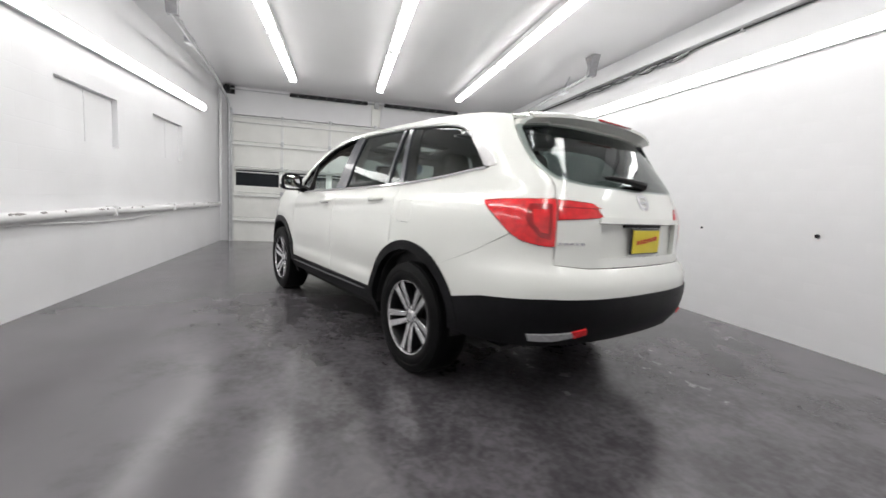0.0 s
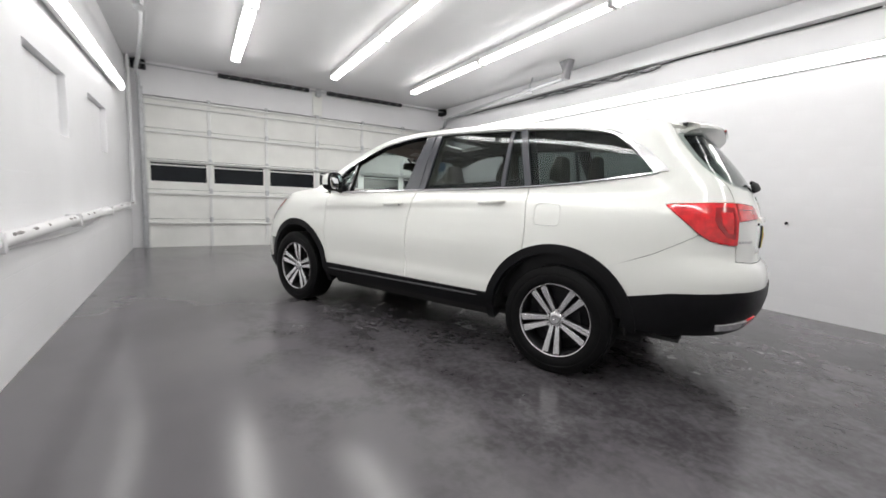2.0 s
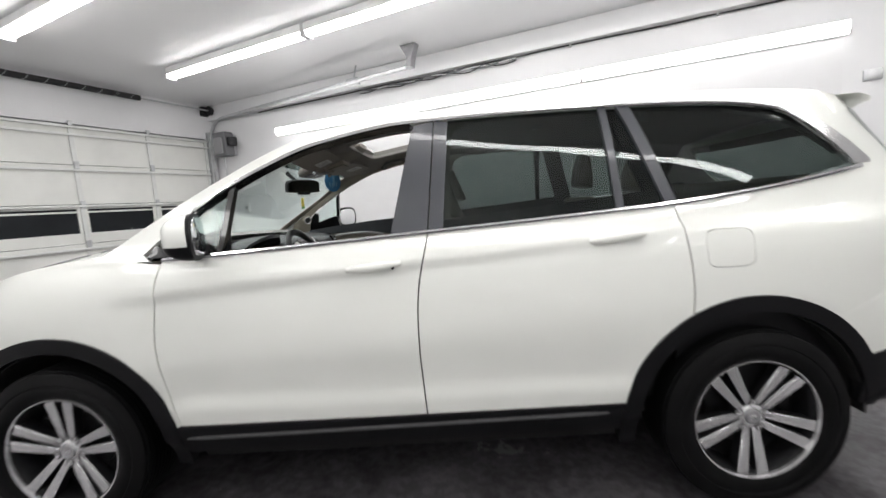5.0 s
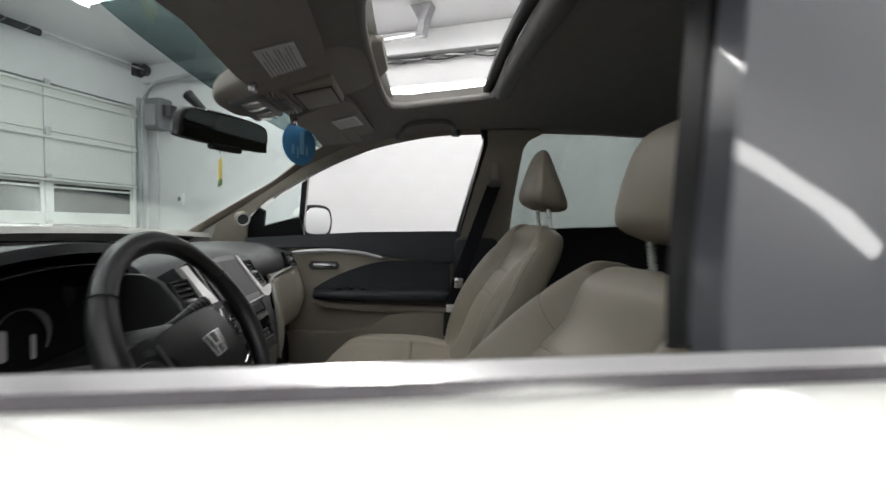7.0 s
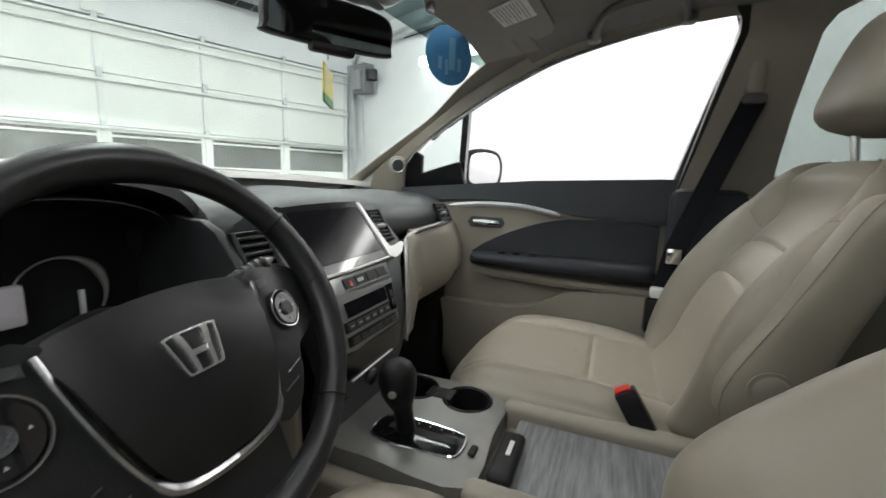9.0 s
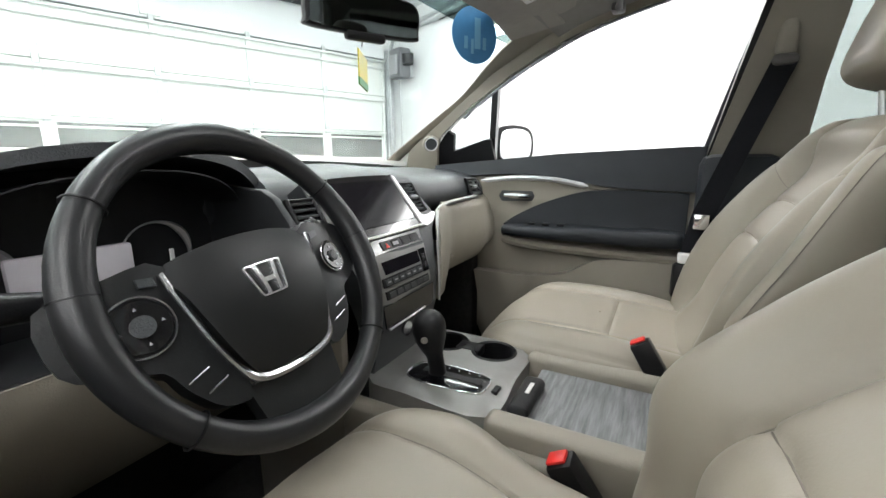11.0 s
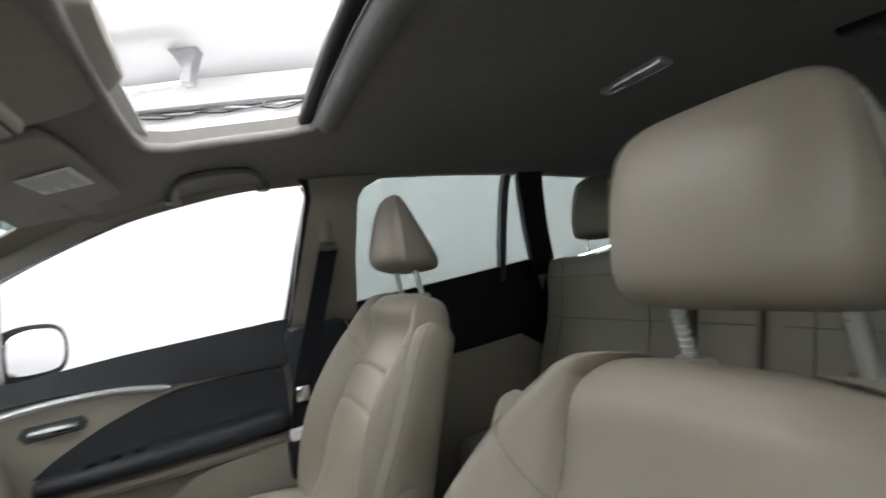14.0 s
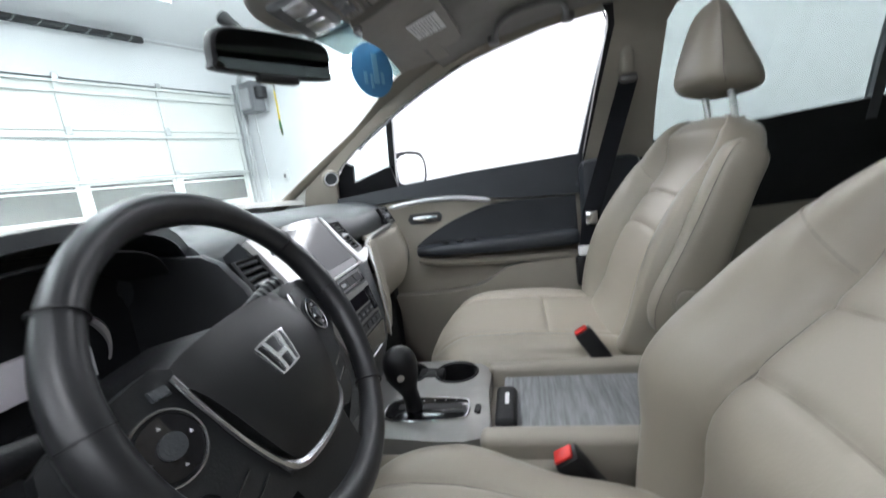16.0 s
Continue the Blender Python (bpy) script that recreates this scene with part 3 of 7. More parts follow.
for d, z, r in ((0.92, 1.02, 0.018), (-0.27, 1.03, 0.026)):
    sp = thing("wall_socket", "round capped fitting in a chipped hole in the wall", "wall fitting", ROOM, "capped fittings in the wall")
    part("rose", lathe([(0.002, 0), (r * 1.9, 0), (r * 1.7, 0.006), (0.002, 0.008)], 20, "X", None, Matrix.Translation((UR - 0.008, d, z))), M_PIPE, sp)
    part("cap", lathe([(0.001, 0), (r * 0.7, 0), (r * 0.6, 0.015), (0.001, 0.02)], 14, "X", None, Matrix.Translation((UR - 0.024, d, z))), M_DKMETAL, sp)
ot = thing("wall_outlet", "small grey outlet box on the wall", "outlet", ROOM)
part("plate", box((UR - 0.03, -2.12, 2.2), (UR, -1.98, 2.3), 0.006), M_RAILMET, ot)

# ---- the car: white sport utility vehicle, nose towards +y ----
car = thing("car", "pearl white sport utility vehicle parked on the garage floor", "car")
CONT = spline([(0, 3.78), (0.35, 3.76), (0.62, 3.68), (0.79, 3.52), (0.88, 3.29), (0.925, 3.0), (0.945, 2.5), (0.95, 1.8), (0.95, 1.0), (0.945, 0.3),
               (0.935, -0.1), (0.915, -0.4), (0.875, -0.65), (0.80, -0.85), (0.68, -0.98), (0.48, -1.06), (0.25, -1.095), (0, -1.105)], 10)
_c = np.array(CONT)
_arc = np.concatenate([[0], np.cumsum(np.linalg.norm(np.diff(_c, axis=0), axis=1))])
_s = 1.0 + np.interp(1.0, _c[::-1, 1], _arc[::-1]) - _arc
_t = np.gradient(_c, axis=0)
_t /= np.linalg.norm(_t, axis=1)[:, None]
_n = np.stack([-_t[:, 1], _t[:, 0]], 1)
S_FRONT, S_REAR = float(_s[0]), float(_s[-1])


def table(z, rows):
    return float(np.interp(z, [r[0] for r in rows], [r[1] for r in rows]))


SIDE = [(0.2, 0.12), (0.38, 0.05), (0.44, 0.012), (0.55, 0.006), (0.75, 0.0), (0.9, 0.001), (0.97, 0.004), (1.03, 0.009), (1.085, 0.02), (1.14, 0.042), (1.2, 0.078), (1.25, 0.098), (1.45, 0.158), (1.6, 0.215), (1.66, 0.245), (1.70, 0.28), (1.735, 0.33), (1.78, 0.39)]
REAR = [(0.2, 0.2), (0.42, 0.1), (0.48, 0.05), (0.56, 0.012), (0.64, 0.0), (0.76, 0.0), (0.81, 0.012), (0.85, 0.055), (0.9, 0.065), (1.0, 0.062), (1.1, 0.07), (1.2, 0.105), (1.3, 0.15), (1.45, 0.26), (1.6, 0.385), (1.66, 0.44), (1.71, 0.5), (1.75, 0.55)]
FRONT = [(0.2, 0.15), (0.3, 0.06), (0.45, 0.0), (0.6, 0.0), (0.8, 0.03), (0.92, 0.09), (1.0, 0.17), (1.06, 0.28), (1.1, 0.42), (1.2, 0.9)]


def crease(s, z):
    """Hollows pressed into the doors: under the rising shoulder line and above the lower edge."""
    d = 1.034 + 0.062 * (2.4 - s) - z
    under = 0.017 * smooth01(-0.008, 0.04, d) * (1 - smooth01(0.04, 0.34, d)) * smooth01(2.75, 2.2, s) * smooth01(-0.45, 0.5, s)
    lip = 0.011 * smooth01(0.545, 0.625, z) * (1 - smooth01(0.625, 0.85, z)) * smooth01(2.6, 2.2, s) * smooth01(0.2, 0.6, s)
    return under + lip


def chart(s, z, out=0.0, sign=-1):
    """The body's skin: s runs along the plan outline (as y on the flank), z up."""
    i = _s[::-1]
    cx, cy, nx, ny = (float(np.interp(s, i, a[::-1])) for a in (_c[:, 0], _c[:, 1], _n[:, 0], _n[:, 1]))
    wr, wf = smooth01(-0.35, -1.15, s), smooth01(2.9, 3.75, s)
    zc = z - 0.024 * (1.8 - min(2.6, max(-0.6, s))) * smooth01(0.92, 1.02, z) * (1 - smooth01(1.13, 1.2, z))
    o = (1 - wr - wf) * table(zc, SIDE) + wr * table(z, REAR) + wf * table(z, FRONT) + crease(s, z) - out
    return Vector((sign * max(0.0, cx - nx * o), cy - ny * o, z))


def left(out=0.0):
    return lambda s, z: chart(s, z, out, -1)


def right(out=0.0):
    return lambda s, z: chart(s, z, out, 1)


def back(out=0.0):
    """Chart across the tail: q from -1 (left) to +1 (right) metres along the outline from its middle."""
    return lambda q, z: chart(S_REAR + abs(q), z, out, -1 if q < 0 else 1)


def nose(out=0.0):
    return lambda q, z: chart(S_FRONT - abs(q), z, out, -1 if q < 0 else 1)


MID = (0, 1.2, 0.9)
RA, FA, ZA = 0.015, 2.80, 0.385     # arch centres
TOP = [(2.60, 1.178), (2.50, 1.24), (2.36, 1.325), (2.19, 1.424), (2.02, 1.515), (1.86, 1.592), (1.69, 1.654), (1.4, 1.703), (1.1, 1.722), (0.6, 1.728), (0.1, 1.718), (-0.3, 1.695), (-0.55, 1.663), (-0.72, 1.638)]
TOPC = spline(TOP, 5)


def topz(y):
    return float(np.interp(y, [p[0] for p in TOPC[::-1]], [p[1] for p in TOPC[::-1]]))


def arc(yc, r, a0, a1, n=20, zc=ZA):
    return [(yc + r * math.cos(radians(a0 + (a1 - a0) * i / n)), zc + r * math.sin(radians(a0 + (a1 - a0) * i / n))) for i in range(n + 1)]


def shift(pts, dy=0.0, dz=0.0):
    return [(a + dy, b + dz) for a, b in pts]


G = 0.0028
SEAM_F = spline([(2.31, 1.155), (2.325, 1.06), (2.345, 0.85), (2.325, 0.66), (2.285, 0.497)], 5)
SEAM_B = spline([(1.235, 1.205), (1.285, 0.98), (1.295, 0.74), (1.285, 0.497)], 5)
SEAM_C = spline([(0.27, 1.25), (0.245, 0.98), (0.25, 0.84)], 5)
BELT = spline([(2.36, 1.165), (2.1, 1.172), (1.7, 1.186), (1.24, 1.205), (0.7, 1.227), (0.26, 1.25), (-0.14, 1.29), (-0.53, 1.348)], 6)


def beltz(y):
    return float(np.interp(y, [p[0] for p in BELT[::-1]], [p[1] for p in BELT[::-1]]))


def belt(y0, y1, n=14, dz=0.0):
    return [(y0 + (y1 - y0) * i / n, beltz(y0 + (y1 - y0) * i / n) + dz) for i in range(n + 1)]


def hatch_s(z):
    """Where the tailgate's cut runs on the skin."""
    return table(z, [(0.8, -1.03), (1.19, -1.03), (1.27, -1.02), (1.3, -0.99), (1.345, -0.9), (1.388, -0.82), (1.455, -0.736), (1.525, -0.674), (1.588, -0.62), (1.7, -0.57)])


DLO_TOP = spline([(2.39, 1.195), (2.33, 1.25), (2.19, 1.363), (2.02, 1.466), (1.85, 1.547), (1.69, 1.604), (1.42, 1.657), (1.2, 1.671), (0.8, 1.679), (0.37, 1.67), (0.0, 1.648), (-0.2, 1.615), (-0.28, 1.578), (-0.40, 1.48), (-0.55, 1.365)], 5)
FENDER_TOP = spline([(2.40, 1.165), (2.50, 1.198), (2.66, 1.192), (2.9, 1.158), (3.13, 1.10), (3.32, 1.035), (3.46, 0.97)], 4)
TAIL = spline([(-0.59, 1.172), (-0.7, 1.182), (-0.86, 1.19), (-1.027, 1.193)], 3) + [(-1.027, 0.957)] + spline([(-1.0, 0.955), (-0.93, 0.961), (-0.84, 0.978), (-0.77, 1.014), (-0.7, 1.073), (-0.63, 1.133), (-0.595, 1.164)], 3)
FUEL = [(0.1 + 0.088 * math.copysign(abs(math.cos(a)) ** 0.4, math.cos(a)), 1.076 + 0.072 * math.copysign(abs(math.sin(a)) ** 0.4, math.sin(a))) for a in np.linspace(0, math.tau, 33)[:-1]]


def side(sign):
    f = left if sign < 0 else right
    # fender
    poly = shift(SEAM_F, G)[::-1] + FENDER_TOP + [(3.50, 0.80), (3.42, 0.66)] + [p for p in arc(FA, 0.505, 32, 168)]
    part("fender", sheet(poly, f(), 0.024, thick=0.02, away=MID), M_PAINT, car, "white front fender")
    # front door
    poly = belt(2.305, 1.242) + shift(SEAM_B, G) + [(1.29, 0.497), (2.28, 0.497)] + shift(SEAM_F, -G)[::-1]
    fd = part("front_door", sheet(poly, f(), 0.018, thick=0.02, away=MID), M_PAINT, car, "white front door with its window lowered")
    poly = belt(1.228, 0.275) + shift(SEAM_C, G)
    poly += arc(RA, 0.505, 63, 14, 12) + [(0.50, 0.497), (1.28, 0.497)] + shift(SEAM_B, -G)[::-1]
    rd = part("rear_door", sheet(poly, f(), 0.018, thick=0.02, away=MID), M_PAINT, car, "white rear door")
    # side frame with rear quarter: from the screen pillar over the windows to the tail
    up = [p for p in TOPC if p[0] > -0.56]
    hs = [(hatch_s(z) + G, z) for z in np.linspace(1.62, 1.2, 10)]
    low = [(-0.99, 1.196), (-0.86, 1.193), (-0.7, 1.185), (-0.582, 1.176), (-0.588, 1.164), (-0.626, 1.13), (-0.696, 1.07), (-0.766, 1.011)]
    poly = up + [(-0.567, 1.66)] + hs + low + [(-0.745, 0.996), (-0.55, 0.891)] + arc(RA, 0.505, 128, 64, 12) + shift(SEAM_C, -G)[::-1] + belt(0.26, -0.53, 10) + DLO_TOP[::-1] + [(2.36, 1.168)]
    sf = part("side_frame", sheet(poly, f(), 0.026, [FUEL], thick=0.02, away=MID), M_PAINT, car, "white rear quarter and roof side rail")
    part("fuel_flap", sheet([(0.1 + (a - 0.1) * 0.975, 1.076 + (b - 1.076) * 0.97) for a, b in FUEL], f(-0.001), 0.05, thick=0.015, away=MID), M_PAINT, sf)
    # cladding round the arches
    for yc in (RA, FA):
        a1 = 178 if yc == RA else 190
        poly = arc(yc, 0.507, -10, a1, 40) + arc(yc, 0.447, a1, -10, 36)
        part("arch_cladding", sheet(poly, f(0.012), 0.045, thick=0.07, away=MID), M_CLAD, car, "matt black wheel arch cladding")
        lin = grid(24, 4, lambda u, v: (sign * (0.9 - 0.42 * v), yc + 0.45 * math.cos(math.pi * u), ZA + 0.45 * math.sin(math.pi * u)))
        bmesh.ops.solidify(lin, geom=lin.faces[:], thickness=0.01)
        part("wheel_well", lin, M_UNDER, car)
    # sill
    poly = [(2.33, 0.492), (0.46, 0.492), (0.47, 0.42), (0.5, 0.372), (2.28, 0.362), (2.32, 0.41)]
    sl = part("sill", sheet(poly, f(0.010), 0.06, thick=0.06, away=MID), M_CLAD, car, "black sill moulding with a highlight painted on its step edge")
    # lighter than the cladding: the lip's highlight is put into its colour
    lip = [(2.26 - 0.07 * i, 0.447 + 0.0008 * i) for i in range(25)]
    part("sill_step_highlight", tube([f(0.012)(a, b) for a, b in lip], [0.003] + [0.0075] * 23 + [0.003], 8), M_STEP, sl, "step edge of the sill, grey to stand for its highlight")
    part("sill_under", sheet([(2.30, 0.41), (0.48, 0.42), (0.5, 0.30), (2.28, 0.29)], f(-0.055), 0.08, thick=0.03, away=MID), M_UNDER, sl)
    # window trims
    belt_trim = belt(2.30, -0.52, 40)
    ob = tube([f(0.004)(a, b + 0.004) for a, b in belt_trim], 0.009, 6)
    part("belt_chrome", ob, M_CHROME, car, "chrome strip along the windows")
    chrome = [p for p in DLO_TOP if p[0] < 2.2]
    part("frame_chrome", tube([f(0.003)(a, b - 0.002) for a, b in chrome[:-8]], 0.007, 6), M_CHROME, car)
    dp = spline([(-0.14, 1.634), (-0.22, 1.626), (-0.285, 1.606), (-0.36, 1.563), (-0.465, 1.488), (-0.54, 1.42), (-0.584, 1.378), (-0.58, 1.364)], 4) + spline([(-0.54, 1.36), (-0.50, 1.364), (-0.465, 1.402), (-0.42, 1.452), (-0.34, 1.53), (-0.28, 1.582), (-0.21, 1.61), (-0.14, 1.622)], 4)
    part("corner_chrome", sheet(dp, f(0.004), 0.03, thick=0.015, away=MID), M_TRIM, car, "brushed silver trim at the window's rear corner")
    # pillars between the windows: film-covered
    pill = [(fd, [(1.235 + G, 1.215), (1.385, 1.208), (1.285, 1.622), (1.27, 1.648), (1.19, 1.664)]),
            (rd, [(1.235 - G, 1.215), (1.175, 1.218), (1.13, 1.656), (1.185, 1.666)])]
    for owner, poly in pill:
        part("pillar_cover", sheet(poly, f(-0.004), 0.05, thick=0.03, away=MID), M_PILLAR, owner, "dark grey pillar film")
    cpl = [(0.255, 1.26), (0.30, 1.258), (0.425, 1.668), (0.375, 1.668)]
    part("pillar_cover", sheet(cpl, f(-0.003), 0.05, thick=0.03, away=MID), M_PILLAR, rd, "dark grey pillar film")
    # front window's black frame and the small fixed quarter light
    fr = [p for p in DLO_TOP if 1.27 <= p[0] <= 2.32]
    gap = 0.011 if sign < 0 else 0.0
    inner = [(a - 0.7 * gap, b - gap - 0.0004) for a, b in fr if b - gap > 1.20]
    poly = fr + [(1.275, 1.645), (1.285, 1.625)] + inner[::-1] + [(2.25, 1.20)]
    part("window_frame", sheet(poly, f(-0.008), 0.03, thick=0.035, away=MID), M_BLACKGL, fd, "black window frame")
    part("window_divider", sheet([(2.066, 1.19), (2.09, 1.188), (2.052, 1.435), (2.026, 1.452)], f(-0.006), 0.04, thick=0.03, away=MID), M_BLACKGL, fd)
    part("mirror_sail", sheet([(2.375, 1.178), (2.10, 1.186), (2.10, 1.2), (2.26, 1.205), (2.345, 1.228)], f(0.0), 0.04, thick=0.03, away=MID), M_BLACKGL, fd)
    part("quarter_pane", sheet([(2.345, 1.222), (2.09, 1.195), (2.054, 1.43), (2.18, 1.35)], f(-0.018), 0.06, thick=0.004, away=MID), M_CLEAR, fd, "small clear fixed pane")
    # rear side panes
    part("window_pane", sheet([(1.175, 1.216), (0.485, 1.242), (0.495, 1.668), (0.8, 1.675), (1.13, 1.664)], f(-0.016), 0.08, thick=0.004, away=MID), M_TINT, rd, "dark privacy glass")
    part("window_pane", sheet([(0.465, 1.244), (0.29, 1.252), (0.41, 1.67), (0.475, 1.67)], f(-0.016), 0.08, thick=0.004, away=MID), M_TINT, rd, "dark privacy glass")
    part("window_divider", sheet([(0.49, 1.24), (0.46, 1.241), (0.47, 1.672), (0.50, 1.672)], f(-0.005), 0.06, thick=0.03, away=MID), M_PILLAR, rd)
    q = [(0.26, 1.262), (-0.14, 1.302), (-0.50, 1.366), (-0.44, 1.42), (-0.28, 1.572), (-0.2, 1.609), (0.0, 1.642), (0.37, 1.667)]
    part("window_pane", sheet(q, f(-0.012), 0.06, thick=0.004, away=MID), M_TINT, sf, "dark privacy glass")
    # door handles
    for owner, y0, z0 in ((fd, 1.45, 1.088), (rd, 0.515, 1.137)):
        hp = []
        for i in range(13):
            t = i / 12
            bow = 0.016 * math.sin(math.pi * t) ** 0.5 - 0.001
            hp.append(f(bow)(y0 + 0.105 - 0.21 * t, z0 + 0.012 * t))
        bm = tube(hp, [0.008 + 0.006 * math.sin(math.pi * i / 12) for i in range(13)], 10)
        for v in bm.verts:
            v.co.z += (v.co.z - z0 - 0.006) * 0.25
        part("handle", bm, M_PAINT, owner, "white pull handle")
        part("handle_recess", sheet([(y0 + 0.07 * math.cos(a), z0 - 0.004 + 0.028 * math.sin(a)) for a in np.linspace(0, math.tau, 17)[:-1]], f(0.001), 0.03, thick=0.004, away=MID), M_PAINT, owner)
    if sign < 0:
        part("lock", sheet([(1.375 + 0.007 * math.cos(a), 1.087 + 0.007 * math.sin(a)) for a in np.linspace(0, math.tau, 9)[:-1]], f(0.018), 0.01, thick=0.006, away=MID), M_DKMETAL, fd)
    # tail lamp, outer half
    tl = part("tail_lamp", sheet(TAIL, f(0.006), 0.03, thick=0.05, away=MID), M_RED, car, "red tail lamp with a darker inner ring")
    ring = [(-0.86, 1.165), (-1.0, 1.168), (-1.0, 0.99), (-0.935, 1.0), (-0.87, 1.06), (-0.85, 1.1)]
    inner = [(-0.885, 1.14), (-0.985, 1.143), (-0.985, 1.02), (-0.94, 1.025), (-0.895, 1.07)]
    part("lamp_ring", sheet(ring, f(0.009), 0.03, [inner], thick=0.005, away=MID), M_REDDK, tl, "deep red light guide ring")
    part("lamp_core", sheet([(a * 0.9 - 0.094, b * 0.9 + 0.109) for a, b in inner], f(0.009), 0.03, thick=0.005, away=MID), M_RED, tl)
    # wing mirror
    mir = part("wing_mirror", mirror_shell(sign), M_PAINT, fd, "white wing mirror with a black lower housing")
    part("mirror_base", tube([f(0.0)(2.16, 1.2), Vector((sign * 0.92, 2.15, 1.205)), Vector((sign * 0.98, 2.14, 1.215))], [0.045, 0.035, 0.03], 10), M_CLAD, mir)
    part("mirror_rim", mirror_face(sign, 1.0, 2.048, 0.012), M_CLAD, mir)
    part("mirror_glass", mirror_face(sign, 0.82, 2.042, 0.006), mat("mirror_silver", (0.86, 0.87, 0.88), 0.02, metal=1.0), mir, "silvered mirror glass")
    part("mirror_lower", mirror_shell(sign, True), M_CLAD, mir)
    # headlamp
    hl = [(3.2, 1.075), (3.34, 1.02), (3.5, 0.965), (3.78, 0.9), (3.76, 0.83), (3.52, 0.85), (3.38, 0.92)]
    part("headlamp", sheet(hl, f(0.008), 0.04, thick=0.04, away=MID), M_CLEARLENS, car, "clear headlamp with a red-tinged side marker")
    part("side_marker", sheet([(3.195, 1.078), (3.25, 1.062), (3.42, 0.965), (3.36, 0.955), (3.27, 1.01)], f(0.012), 0.03, thick=0.01, away=MID), M_MARK, car, "pale red side marker")


def mirror_turn(sign):
    """Turns the mirror head towards the driver."""
    c = Matrix.Translation((sign * 1.045, 2.05, 0))
    return c @ Matrix.Rotation(radians(-22 * sign), 4, "Z") @ c.inverted()


def mirror_outline(sign, k=1.0):
    c = (sign * 1.04, 1.262)
    pts = spline([(-0.105, -0.055), (-0.11, 0.02), (-0.085, 0.068), (0.0, 0.082), (0.085, 0.07), (0.115, 0.02), (0.105, -0.05), (0.06, -0.078), (-0.06, -0.075)], 4, True)
    return [(c[0] + sign * a * k * 1.1, c[1] + b * k) for a, b in pts]


def mirror_shell(sign, lower=False):
    o = mirror_outline(sign)
    cx, cz = sign * 1.045, 1.262
    n = len(o)

    def f(u, v):
        a, b = o[int(round(v * n)) % n]
        k = math.cos(u * math.pi / 2) ** 0.6 if u < 1 else 0.001
        z = cz + (b - cz) * k
        y = 2.05 + 0.1 * math.sin(u * math.pi / 2)
        if lower:
            z = min(z, 1.236) - 0.003
            k *= 1.01
        return mirror_turn(sign) @ Vector((cx + (a - cx) * k, y, z))
    bm = grid(8, n, f, closed_v=True)
    bmesh.ops.remove_doubles(bm, verts=bm.verts, dist=0.0004)
    bmesh.ops.recalc_face_normals(bm, faces=bm.faces)
    return bm


def mirror_face(sign, k, y, d):
    o = mirror_outline(sign, k)
    return prism(o, y, y + d, "y", 0.002, mirror_turn(sign))


side(-1)
side(1)


# roof, windscreen, bonnet: lofted between the two side rails
def edge(y):
    p = chart(y, topz(y), 0.0, 1)
    return p


def over(crown, bow, p=2.2):
    def f(u, y):
        e = edge(y)
        k = 1 - abs(u) ** p
        return Vector((e.x * u, e.y + bow(y) * (1 - u * u), e.z + crown(y) * k))
    return f


crown = lambda y: float(np.interp(y, [-0.8, -0.3, 1.0, 1.7, 2.6], [0.04, 0.046, 0.046, 0.04, 0.02]))
bow = lambda y: float(np.interp(y, [-0.8, -0.3, 0.5, 1.6, 1.9, 2.6], [-0.06, -0.02, 0.0, 0.03, 0.10, 0.24]))
SUN = [(-0.54, 1.62), (0.54, 1.62), (0.58, 1.58), (0.58, 0.94), (0.54, 0.90), (-0.54, 0.90), (-0.58, 0.94), (-0.58, 1.58)]
rf = over(crown, bow)
roof = part("roof", sheet([(-1, 1.80), (1, 1.80), (1, -0.70), (-1, -0.70)], rf, 0.06, [SUN], thick=0.02, away=(0, 0.6, 0)), M_PAINT, car, "white roof with a sunroof opening")
part("sunroof_pane", sheet([(-0.52, 1.28), (0.52, 1.28), (0.57, 1.25), (0.57, 0.6), (-0.57, 0.6), (-0.57, 1.25)], rf, 0.08, thick=0.006, away=(0, 0.6, 0), out=-0.026), M_BLACKGL, roof, "dark glass sunroof panel slid back under the roof")
ws = part("windscreen", sheet([(-0.97, 1.81), (0.97, 1.81), (0.97, 2.58), (-0.97, 2.58)], rf, 0.08, thick=0.006, away=(0, 0.6, 0)), M_CLEAR, car, "clear windscreen with a round blue sticker")
ws.visible_shadow = False


def hood(u, y):
    e = chart(y, float(np.interp(y, [p[0] for p in FENDER_TOP], [p[1] for p in FENDER_TOP])), 0.0, 1)
    return Vector((e.x * u, e.y + 0.18 * (1 - u * u), e.z + 0.03 * (1 - abs(u) ** 2.6) * float(np.interp(y, [2.4, 2.6, 3.46], [1, 1, 0.6]))))


part("bonnet", sheet([(-1, 2.47), (1, 2.47), (1, 3.46), (-1, 3.46)], hood, 0.07, thick=0.02, away=(0, 2.9, 0)), M_PAINT, car, "white bonnet")
FR = [(-0.96, 2.555), (0.96, 2.555), (0.965, 2.58), (-0.965, 2.58)]
part("frit", sheet(FR, rf, 0.08, thick=0.002, away=(0, 0.6, 0), out=-0.009), M_UNDER, ws, "black border at the foot of the windscreen")
band_ = part("shade_band", sheet([(-0.95, 1.82), (0.95, 1.82), (0.95, 1.93), (0.5, 1.945), (0.0, 1.95), (-0.5, 1.945), (-0.95, 1.93)], rf, 0.08, thick=0.001, away=(0, 0.6, 0), out=-0.0085), M_SHADE, ws, "tinted band along the top of the windscreen")
band_.visible_shadow = False
